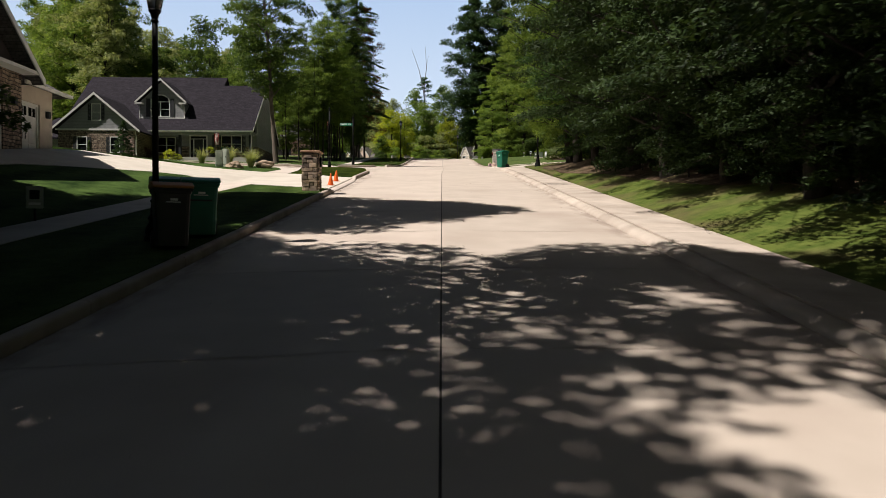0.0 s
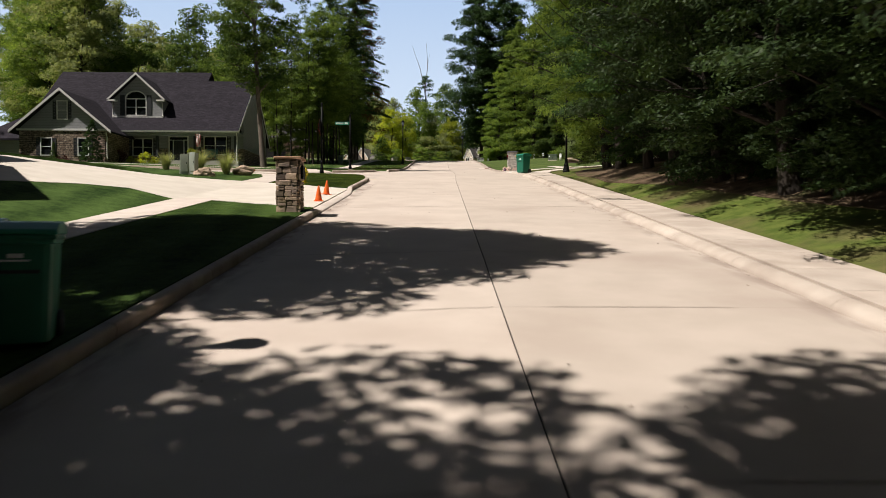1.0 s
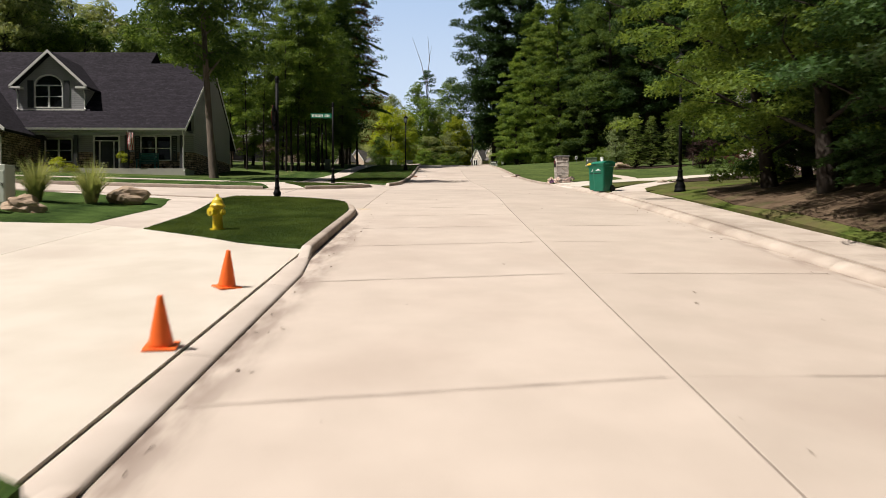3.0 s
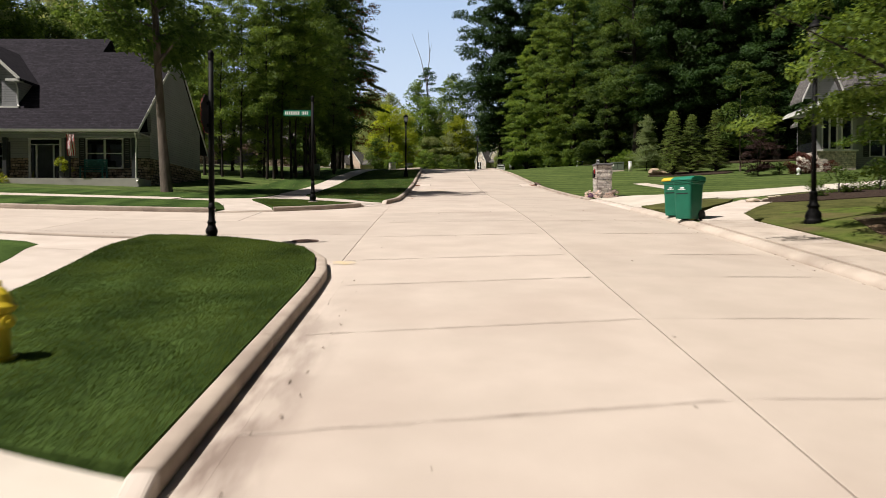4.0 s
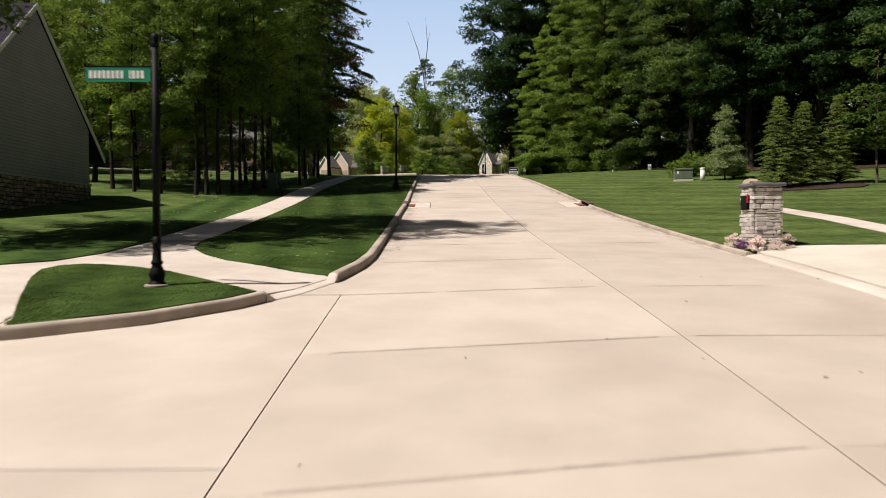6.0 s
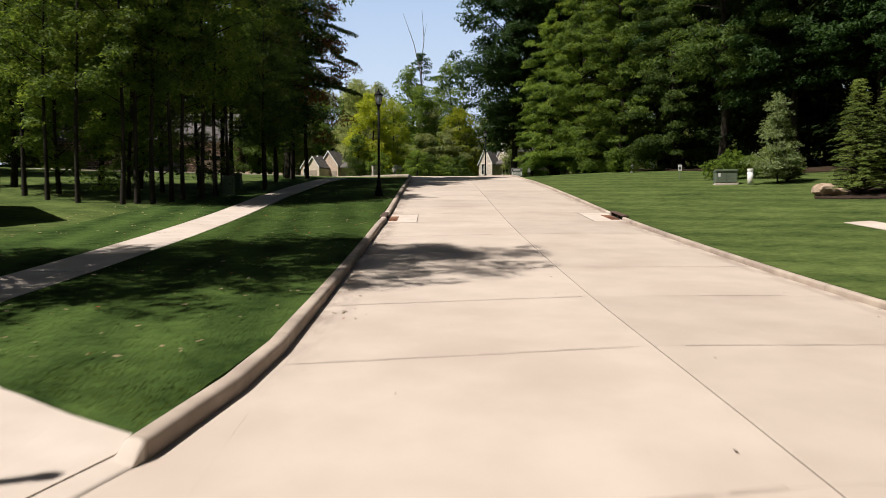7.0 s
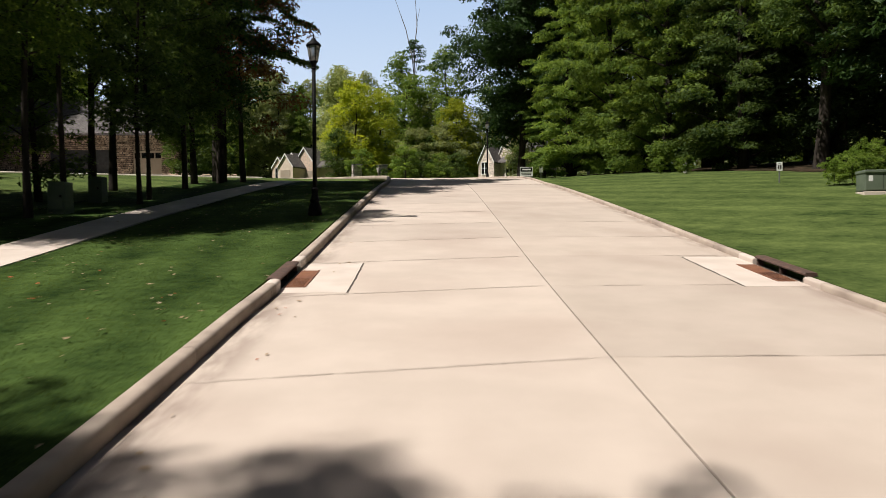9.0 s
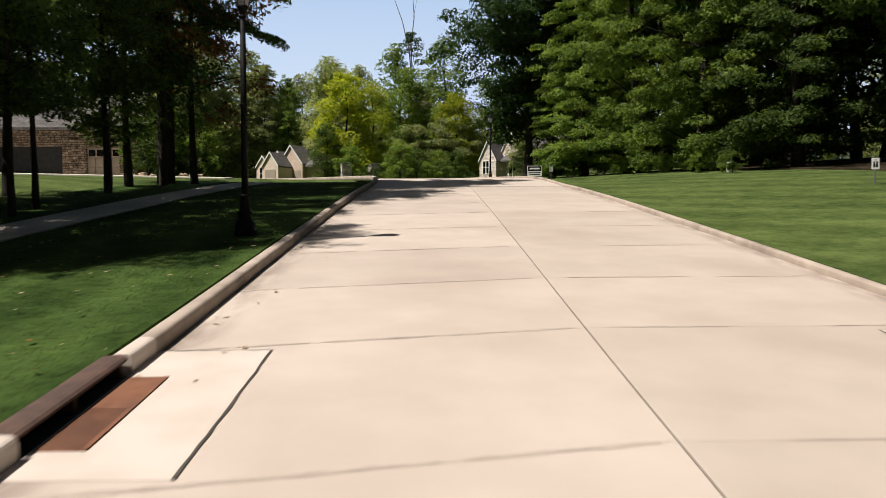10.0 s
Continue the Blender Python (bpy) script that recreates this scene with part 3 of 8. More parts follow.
lawns = [
    ("lawn", [(LK, -34), (LK, 26.4), (-6.2, 27.6), (-7.7, 28.6), (-7.7, -34)], "verge of shaded mown grass between kerb and pavement"),
    ("lawn", [(-9.0, -34), (-9.0, 29.5), (-10.6, 29.6), (-11.6, 28.6), (-13.4, 25.6), (-14.2, 23.6), (-14.2, -34)], "dark shaded front lawn beside the pavement"),
    ("lawn", [(KN - 0.2, 35.0)] + inset(NEAR_CORNER[:7] + [(-7.6, 45.6), (-8.55, 45.69)]) + [(-8.7, 44.0), (-8.4, 42.0), (-8.2, 40.0), (-8.1, 37.2), (-5.7, 35.4)], "lush green grass island at the street corner"),
    ("lawn", [(-9.4, 37.6), (-9.45, 41.6), (-9.7, 42.6), (-10.0, 43.5), (-10.1, 44.1), (-10.5, 44.4), (-12, 44.6), (-45, 44.4), (-45, 38.0), (-14.2, 37.4), (-11.9, 35.2)], "mown lawn with utility boxes and boulders"),
    ("lawn", inset([(-7.9, 53.82), (-7.7, 53.9), (-6.5, 54.6), (-5.6, 55.5), (-5.3, 56.0)]) + [(-6.6, 57.2), (-7.4, 57.95), (-8.2, 58.5), (-8.9, 58.82), (-9.35, 58.85), (-9.65, 58.6), (-9.72, 58.1), (-9.45, 57.3), (-8.7, 55.7), (-8.15, 54.6)], "small grass triangle round the street sign"),
    ("lawn", [(LK, 60.6), (LK, 104), (-8.5, 104), (-8.8, 95), (-9.0, 84), (-8.75, 72), (-8.63, 65.5), (-8.6, 64), (-8.5, 62.7), (-8.2, 61.5), (-7.6, 60.4), (-6.9, 59.5), (-6.2, 58.95), (-4.75, 58.12), (-4.66, 57.9)] + inset([(-4.44, 57.9), (-4.2, 59.2), (KL, 60.5)]), "green striped verge with fallen leaves"),
    ("lawn", [(-9.62, 53.4), (-10.5, 53.21), (-12, 53.06), (-14, 52.91), (-45, 52.61), (-45, 56.4), (-12, 56.8), (-11.2, 56.78), (-10.8, 56.5), (-10.3, 55.8), (-9.85, 54.9), (-9.55, 54.0)], "mown strip between side street and pavement"),
    ("lawn", [(-45, 57.3), (-12.4, 57.7), (-11.1, 58.25), (-10.1, 59.2), (-9.75, 60.4), (-9.7, 63), (-9.75, 66), (-10.0, 73), (-10.4, 84), (-10.2, 95), (-9.9, 104), (-13, 104), (-13, 62.5), (-45, 62.5)], "wide mown front lawn under the trees"),
    ("lawn", [(RK, 61.5), (5.5, 61.9), (7.5, 60.9), (9.7, 62.2), (9.7, 104), (RK, 104)], "broad striped lawn sloping up to the woods"),
    ("lawn", [(5.45, 49.0), (5.5, 50.2), (6.3, 51.9), (8.2, 54.2), (9.2, 55.9), (13, 57.4), (20, 58.2), (20, 50.0), (9.0, 49.6)], "thin dry lawn round the mulch bed"),
    ("lawn", [(4.3, 53.4), (4.4, 54.8), (6.3, 56.2), (7.4, 56.4), (7.9, 55.7), (7.3, 54.6), (6.1, 53.2), (5.3, 52.3)], "leaf-shaped grass island between driveway and pavement"),
]


def corner_z(x, y):
    """Lawns that come down to the two kerb ramps at the street corner."""
    one = (1 - ease(abs((y - 57.72) + 0.62 * (x + 4.75)) * 0.85 - 0.3, 0.0, 0.8)) if y < 61.5 and x < -4.3 else 0.0
    two = (1 - ease(abs(x + 8.7 + 0.5 * (y - 53.8)) * 0.9 - 0.7, 0.0, 0.7)) if y < 57.5 and x < -7.4 else 0.0
    near = max(one, two)
    return lawn_z(x, y) * (1 - near) + ramp_z(x, y) * near


def island_z(x, y):
    """The grass island swells above its kerb towards the side street."""
    return lawn_z(x, y) + (0.075 * ease(y, 40.0, 43.4) if -9.0 < x < -4 and 34 < y < 46 else 0.0)


for n, poly, label in lawns:
    triangle = "sign" in label
    corner_lawn = triangle or "fallen" in label or "strip between" in label or "front lawn under" in label
    tagged(patch(n, poly, corner_z if corner_lawn else island_z if "island at" in label else lawn_z, 0.02 if corner_lawn else 0.015, FARGRASS if "woods" in label else DRYGRASS if "dry" in label or "leaf-shaped" in label else GRASS, 0.45 if triangle else 1.0, 0.3), label, "lawn", kind="structure")
tagged(patch("bank", [(5.55, -34), (5.5, 10), (5.55, 30), (5.75, 40), (5.6, 48.5), (7.2, 51.0), (9.5, 51.0), (9.5, -34)], lawn_z, 0.015, BANKGRASS, 0.8, 0.3), "bright grass bank with bare earth under the trees", "bank", kind="structure")
tagged(patch("bare_ground", [(7.2, 23), (7.0, 27), (6.9, 30), (6.45, 33), (6.0, 36), (6.15, 39), (5.95, 42), (6.4, 45), (7.3, 47.4), (9.9, 48.6), (9.9, 4), (8.6, 4), (8.1, 9), (7.9, 13), (8.3, 17), (7.5, 20)], lawn_z, 0.032, EARTH, 0.7, 0.1), "bare brown earth under the trees on the bank", "bank", kind="structure")

# Leaf litter, coloured extra dark to paint the gloom under the trees
LITTER = surf("leaf_litter", (0.030, 0.022, 0.015), (0.060, 0.042, 0.028), 5.0, 0.95, 0.9, 18, (0.02, 0.024, 0.012), 0.7, 0.5, dist=0.05, spec=0.03)
for poly in ([(9.4, -30), (9.2, 0), (9.3, 12), (9.0, 20), (8.9, 30), (8.6, 40), (9.2, 47), (10.5, 50.6), (30, 48), (30, -30)], [(16.8, 92.4), (15.4, 97), (14.2, 103), (12.6, 109), (11.0, 114), (8.6, 121), (8.2, 126), (40, 126), (40, 84), (24, 88)]):
    tagged(patch("forest_floor", poly, lawn_z, 0.06, LITTER, 1.2, 0.1), "leaf litter coloured shade-dark on the floor of the woods", "ground", kind="structure")

# ---------------- pavements and driveways ----------------


def slab_walk(name, left, right, joints, label, lift=0.03, material=None, height=None):
    """A walk between two edge lines, cast in slabs that are open at the joints. Edges give x (or y) for each joint."""
    w = tagged(new(name), label, "pavement", kind="structure")
    for i in range(len(joints) - 1):
        bm = bmesh.new()
        a, b, c, d = left[i], right[i], right[i + 1], left[i + 1]
        g = []
        for u in (0.004, 0.34, 0.67, 0.996):
            row = []
            for v in (0.0, 0.5, 1.0):
                x = (a[0] * (1 - u) + d[0] * u) * (1 - v) + (b[0] * (1 - u) + c[0] * u) * v
                y = (a[1] * (1 - u) + d[1] * u) * (1 - v) + (b[1] * (1 - u) + c[1] * u) * v
                row.append(bm.verts.new((x, y, (height or lawn_z)(x, y) + lift)))
            g.append(row)
        for j in range(3):
            for k in range(2):
                bm.faces.new((g[j][k], g[j][k + 1], g[j + 1][k + 1], g[j + 1][k]))
        out = bmesh.ops.extrude_edge_only(bm, edges=[e for e in bm.edges if e.is_boundary])
        for v in out["geom"]:
            if isinstance(v, bmesh.types.BMVert):
                v.co.z -= 0.1
        part("slab", bm, material or WALKCON, w)
    return w


def lines(mid, half, step=1.5):
    """Left and right edges of a walk from its middle line."""
    pts = [Vector(p[:2]) for p in line_pts(mid, lambda x, y: 0.0, step)]
    le, ri = [], []
    for i, p in enumerate(pts):
        d = (pts[min(i + 1, len(pts) - 1)] - pts[max(i - 1, 0)]).normalized()
        s = Vector((d.y, -d.x)) * half
        le.append(tuple(p - s)), ri.append(tuple(p + s))
    return le, ri, list(range(len(pts)))


slab_walk("pavement", *lines([(-8.35, -34), (-8.35, 29.2)], 0.66), "narrow concrete pavement in the shade of trees")
island_walk = tagged(new("pavement"), "flared concrete walk beside the grass island", "pavement", kind="structure")
for poly in (
    [(-8.05, 37.1), (-8.1, 38.5), (-8.18, 40.2), (-9.46, 40.2), (-9.46, 37.6)],
    [(-8.18, 40.22), (-8.4, 42.0), (-8.68, 43.7), (-10.05, 43.7), (-9.75, 42.6), (-9.47, 41.6), (-9.46, 40.22)],
    [(-8.68, 43.72), (-8.62, 45.4), (-14, 45.3), (-14, 44.6), (-12, 44.62), (-10.5, 44.42), (-10.08, 43.72)],
):
    patch("slab", poly, lawn_z, 0.01, WALKCON, 0.8, 0.2).parent = island_walk
slab_walk("pavement", *lines([(-9.14, 63.0), (-9.2, 65.5), (-9.38, 72), (-9.7, 84), (-9.5, 95), (-9.2, 104)], 0.62), "pale concrete pavement climbing beside the verge")
tagged(patch("pavement", [(-12.3, 56.6), (-11.2, 56.65), (-10.5, 55.7), (-9.9, 54.7), (-9.62, 53.42), (-9.2, 53.55), (-7.85, 54.02), (-6.6, 54.9), (-5.6, 55.95), (-5.45, 56.3), (-5.06, 56.85), (-4.7, 57.75), (-4.65, 58.1), (-6.2, 59.15), (-7.6, 60.6), (-8.3, 62.1), (-8.45, 62.98), (-9.8, 62.98), (-9.9, 60.4), (-10.2, 59.3), (-11.1, 58.45), (-12.3, 57.95)], ramp_z, -0.004, WALKCON, 0.6, 0.2), "pale concrete junction of walks with two kerb ramps", "pavement", kind="structure")
slab_walk("pavement", *lines([(-45, 56.9), (-12.31, 57.28)], 0.62), "concrete pavement along the side street")
slab_walk("pavement", *lines([(4.87, -34), (4.87, 40), (4.87, 49)], 0.63), "stained concrete pavement tight against the kerb", material=PAVECON)
slab_walk("pavement", *lines([(5.0, 49), (5.4, 50.6), (6.6, 52.4), (8.3, 54.4)], 0.62, 1.0), "concrete walk curving up to the porch")
slab_walk("pavement", *lines([(8.25, 61.0), (8.75, 63), (9.3, 67), (9.4, 72.5)], 0.38, 1.5), "thin concrete path across the lawn")

DRIVE = surf("driveway_concrete", (0.50, 0.45, 0.38), (0.56, 0.51, 0.44), 1.2, 0.85, 0.12, 90, (0.46, 0.40, 0.34), 0.4, 0.4, vary=0.03)


def drive_z(x, y):
    """A driveway: flush with the road at the kerb, then on the lawn's level."""
    k = ease(x, -6.5, KL - 0.3) if x < 0 else 1 - ease(x, KR + 0.3, 6.0)
    return lawn_z(x, y) * (1 - k) + (road_z(y) + 0.055) * k


drive = tagged(new("driveway"), "wide sunlit concrete driveway sweeping up to a garage", "driveway", kind="structure")
for poly in (
    [(KL - 0.34, 25.9), (KL - 0.34, 34.9), (-5.7, 35.35), (-8.1, 37.1), (-8.9, 37.6), (-8.9, 28.9), (-7.7, 28.5), (-6.2, 27.5), (-4.8, 26.4)],
    [(-8.915, 28.9), (-8.915, 37.6), (-9.4, 37.6), (-11.9, 35.2), (-14.2, 34.5), (-14.2, 24.0), (-13.4, 25.6), (-11.6, 28.6), (-10.6, 29.5)],
    [(-14.215, 24.0), (-14.215, 34.5), (-16.6, 33.0), (-16.6, 17.0), (-14.6, 20.5)],
):
    patch("slab", poly, drive_z, 0.028, DRIVE, 1.0, 0.25).parent = drive
drive2 = tagged(new("driveway"), "pale concrete driveway beside a stone mailbox pillar", "driveway", kind="structure")
for poly in (
    [(KR + 0.34, 61.2), (5.4, 61.9), (7.7, 60.6), (7.7, 56.5), (6.3, 56.3), (KR + 0.34, 54.8)],
    [(7.715, 56.5), (7.715, 61.0), (9.7, 60.2), (14, 61.6), (26, 64), (26, 58.5), (13, 57.5), (10.5, 56.6), (8.9, 55.9), (8.0, 55.9)],
):
    patch("slab", poly, drive_z, 0.028, DRIVE, 1.0, 0.25).parent = drive2
tagged(patch("flower_bed", [(7.9, 53.6), (8.3, 54.2), (9.0, 55.0), (9.9, 55.6), (12, 56.3), (16, 56.8), (20, 57), (20, 54.0), (12, 53.0), (9.6, 52.9), (8.4, 53.1)], lawn_z, 0.04, SOIL, 1.0, 0.3), "dark mulch bed beside the front walk", "bed", kind="structure")
tagged(patch("flower_bed", [(11.9, 79.4), (12.6, 78.6), (14.5, 77.7), (16.6, 77.7), (17.5, 78.6), (17.3, 80.6), (15, 81.6), (13, 81.4)], lawn_z, 0.05, SOIL, 1.0, 0.3), "dark mulch bed round small evergreens", "bed", kind="structure")


def joint_stains():
    """Soft grey bands and crumbs of filler along the cross joints."""
    rng = random.Random(41)
    bm = bmesh.new()
    for y in JOINTS:
        if -2 < y < 100:
            for k in range(9):
                west = k < 6
                x = KL + 0.05 + 0.66 * k + rng.uniform(-0.1, 0.1) if west else rng.uniform(0.2, KR - 1.5)
                length, n = rng.uniform(0.5, 0.85) if west else rng.uniform(0.6, 2.0), 6
                pts = [(x + length * i / n, y + rng.uniform(-0.008, 0.008), rng.uniform(0.014, 0.032) * (0.3 if i in (0, n) else 1) * (1 if west else 0.55)) for i in range(n + 1)]
                pts = [(u, v + LEAN * min(u, 0.0), w) for u, v, w in pts if u < (-0.1 if west else KR - 0.05)]
                lo = [bm.verts.new((u, v - w, road_z(v - w) + 0.004)) for u, v, w in pts]
                hi = [bm.verts.new((u, v + w, road_z(v + w) + 0.004)) for u, v, w in pts]
                for i in range(len(pts) - 1):
                    bm.faces.new((lo[i], lo[i + 1], hi[i + 1], hi[i]))
    return tagged(part("joint_stain", bm, surf("joint_grime", (0.365, 0.307, 0.26), (0.435, 0.368, 0.312), 5, 0.95, 0.1, 60)), "grey grime and filler along the road's joints", "stain", kind="stuff")


joint_stains()

# ---------------- trees ----------------


def leaf_mesh(name, centres, radii, n, size, flat, seed, droop=0.0, tri=False, tilt=None):
    """Many folded leaves strewn over clumps; one mesh. With a tilt the clumps are domed sprays that hang outwards."""
    rng = np.random.default_rng(seed)
    k = rng.choice(len(centres), n, p=radii**2 / np.sum(radii**2))
    d = rng.normal(size=(n, 3))
    d /= np.linalg.norm(d, axis=1)[:, None]
    if tilt is None:
        r = radii[k] * rng.uniform(0.25, 1.0, n) ** 0.5
        p = centres[k] + d * r[:, None] * np.array([1, 1, flat])
        normal = d * np.array([0.5, 0.5, 0.4]) + rng.normal(size=(n, 3)) * 0.45 + np.array([0, 0, 0.75])
    else:
        d[:, 2] = np.where(d[:, 2] < 0, d[:, 2] * 0.35, d[:, 2])
        r = radii[k] * rng.uniform(0.05, 1.0, n) ** 0.42
        out = centres[k, :2] / (np.linalg.norm(centres[k, :2], axis=1)[:, None] + 0.3)
        step = d * r[:, None] * np.array([1, 1, flat])
        far = np.sum(step[:, :2] * out, axis=1)
        step[:, :2] += out * far[:, None] * 0.35
        step[:, 2] -= tilt * far + 0.22 * (r**2 / radii[k]) * rng.uniform(0, 1, n)
        p = centres[k] + step
        normal = d * 0.45 + rng.normal(size=(n, 3)) * 0.55 + np.array([0, 0, 0.5])
        normal[:, :2] += out * 0.35
    p[:, 2] -= droop * (r**2) * 0.25
    normal /= np.linalg.norm(normal, axis=1)[:, None]
    along = np.cross(normal, rng.normal(size=(n, 3)))
    along /= np.linalg.norm(along, axis=1)[:, None]
    across = np.cross(normal, along)
    s = size * rng.uniform(0.6, 1.3, n)[:, None]
    fold = normal * s * 0.12
    v = np.stack([p - along * s * 0.55, p + across * s * 0.36 + fold - along * s * 0.05, p + along * s * 0.6, p - across * s * 0.36 + fold], axis=1).reshape(-1, 3)
    f = np.arange(4 * n).reshape(-1, 4)
    if tri:
        v = v.reshape(-1, 4, 3)[:, :3].reshape(-1, 3)
        f = np.arange(3 * n).reshape(-1, 3)
    me = bpy.data.meshes.new(name)
    me.from_pydata(v.tolist(), [], f.tolist())
    return me


def broadleaf(seed, h, spread, base, n, size=0.24, flat=0.5, clumps=70, r=(0.9, 1.7), lean=0.0, girth=None, shape=1.0, limb=0.2, tri=False, wave=0.012, limbs=True):
    """Trunk and crown meshes of a broadleaved tree: h high, crown from base up, spread across."""
    rng = np.random.default_rng(seed)
    bm = bmesh.new()
    girth = girth or 0.014 * h + 0.05
    steps = 9
    way = [Vector((lean * h * (i / steps) + wave * h * math.sin(i * 1.3 + seed), wave * h * math.cos(i * 1.7 + seed) - wave * h * math.cos(seed), h * 0.93 * i / steps - 0.3)) for i in range(steps + 1)]
    tube(bm, way, [girth * (1.35 if i == 0 else 1.05 - 0.95 * i / steps) for i in range(steps + 1)], 9)
    centres, radii = [], []
    for i in range(clumps):
        u = rng.uniform(0, 1) ** 0.9
        z = base + (h - base) * u
        w = spread * (math.sin(math.pi * min(1, 0.14 + 0.86 * u) ** shape) ** 0.6) * rng.uniform(0.35, 1.0) ** 0.6
        a = rng.uniform(0, 2 * math.pi)
        j = min(int(z / (h * 0.93) * steps), steps - 1)
        axis = way[j]
        c = Vector((axis.x + w * math.cos(a), axis.y + w * math.sin(a), z))
        rr = rng.uniform(*r) * (1.15 - 0.45 * u)
        centres.append(c), radii.append(rr)
        if limbs and i % 3 == 0:
            root = way[max(1, j - 1)] * 0.6 + axis * 0.4
            mid = (root + c) * 0.5 + Vector((0, 0, -0.25))
            tube(bm, [root, mid, c], [girth * limb * (1.1 - 0.7 * u), girth * limb * 0.55, 0.012], 5)
    me_t = bpy.data.meshes.new("trunk")
    bm.to_mesh(me_t)
    bm.free()
    me_t.polygons.foreach_set("use_smooth", [True] * len(me_t.polygons))
    me_c = leaf_mesh("crown", np.array([tuple(c) for c in centres]), np.array(radii), n, size, flat, seed + 1, 0.5, tri)
    return me_t, me_c


def limbed(seed, h, spread, base, n, size=0.16, flat=0.4, boughs=26, per=6, r=(0.5, 1.0), lean=0.0, girth=None, peak=0.32, tilt=0.18, rise=0.45, wave=0.008):
    """A tree built bough by bough: each limb climbs away from the trunk and carries its own sprays, with gaps between the boughs."""
    rng = np.random.default_rng(seed)
    bm = bmesh.new()
    girth = girth or 0.012 * h + 0.04
    steps = 9
    at = lambda z: Vector((lean * z + wave * h * math.sin(z / h * 9 + seed) - wave * h * math.sin(seed), wave * h * math.cos(z / h * 8 + seed) - wave * h * math.cos(seed), z))
    tube(bm, [at(h * 0.96 * i / steps - 0.3) for i in range(steps + 1)], [girth * (1.4 if i == 0 else 1.05 - 0.97 * i / steps) for i in range(steps + 1)], 9)
    centres, radii = [], []
    for i in range(boughs):
        u = (i + rng.uniform(0, 1)) / boughs
        z = base + (h - base) * u
        wide = (0.55 + 0.45 * min(1.0, u / peak)) * (1 - max(0.0, u - peak) / (1 - peak)) ** 0.62 + 0.08
        length = spread * wide * rng.uniform(0.6, 1.12)
        a = i * 2.399 + rng.uniform(-0.5, 0.5)
        root, lift = at(max(0.5, z - 0.45 * length * rise - 0.3)), rise * rng.uniform(0.4, 1.4)
        way = []
        for k in range(4):
            f = k / 3
            way.append(root + Vector((length * f * math.cos(a + 0.25 * f * f), length * f * math.sin(a + 0.25 * f * f), length * (lift * f + 0.15 * f - 0.22 * f * f) + 0.3 * f)))
        tube(bm, way, [girth * 0.34 * (1.1 - 0.75 * u), girth * 0.22 * (1.1 - 0.7 * u), 0.02, 0.008], 5)
        for k in range(per):
            f = 0.3 + 0.72 * (k + rng.uniform(0, 1)) / per
            j = min(int(f * 3), 2)
            g = f * 3 - j
            p = way[j] * (1 - g) + way[j + 1] * g
            off = 0.30 * length * f * 0.55
            centres.append((p.x + rng.normal() * off, p.y + rng.normal() * off, p.z + rng.normal() * (0.2 + 0.16 * length)))
            radii.append(rng.uniform(*r) * (1.12 - 0.45 * u))
    me_t = bpy.data.meshes.new("trunk")
    bm.to_mesh(me_t)
    bm.free()
    me_t.polygons.foreach_set("use_smooth", [True] * len(me_t.polygons))
    return me_t, leaf_mesh("crown", np.array(centres), np.array(radii), n, size, flat, seed + 1, 0.0, True, tilt)


def hemlock(seed, h, spread, base, n, size=0.13, boughs=64, rise=-0.05, puff=(0.26, 0.5), stub=0.35, taper=0.7, per=2.6):
    """An evergreen of long feathery boughs: flat sprays along each, drooping at the tips, dark hollows between."""
    rng = np.random.default_rng(seed)
    bm = bmesh.new()
    tube(bm, [(0, 0, -0.2), (0.08, 0, h * 0.5), (0, 0.08, h)], [0.012 * h + 0.05, 0.008 * h + 0.02, 0.015], 8)
    centres, radii = [], []
    for i in range(boughs):
        u = (i + rng.uniform(0, 0.9)) / boughs
        z = base + (h - base) * u
        length = spread * (1 - u) ** taper * rng.uniform(0.6, 1.08) + stub
        a = i * 2.399 + rng.uniform(-0.45, 0.45)
        pt = lambda f: Vector((length * f * math.cos(a), length * f * math.sin(a), z + length * ((rise + 0.16) * f - 0.30 * f * f)))
        tube(bm, [pt(0), pt(0.5), pt(1)], [0.05, 0.03, 0.008], 5)
        m = max(3, int(length * per))
        for j in range(m):
            f = 0.18 + 0.84 * (j + rng.uniform(0, 1)) / m
            p, side = pt(f), rng.uniform(-1, 1) * 0.42 * length * (1.15 - f) * 0.55
            centres.append((p.x - side * math.sin(a), p.y + side * math.cos(a), p.z - 0.1 * abs(side)))
            radii.append(rng.uniform(*puff))
    me_t = bpy.data.meshes.new("trunk")
    bm.to_mesh(me_t)
    bm.free()
    return me_t, leaf_mesh("crown", np.array(centres), np.array(radii), n, size, 0.16, seed + 1, 0.0, True, 0.45)


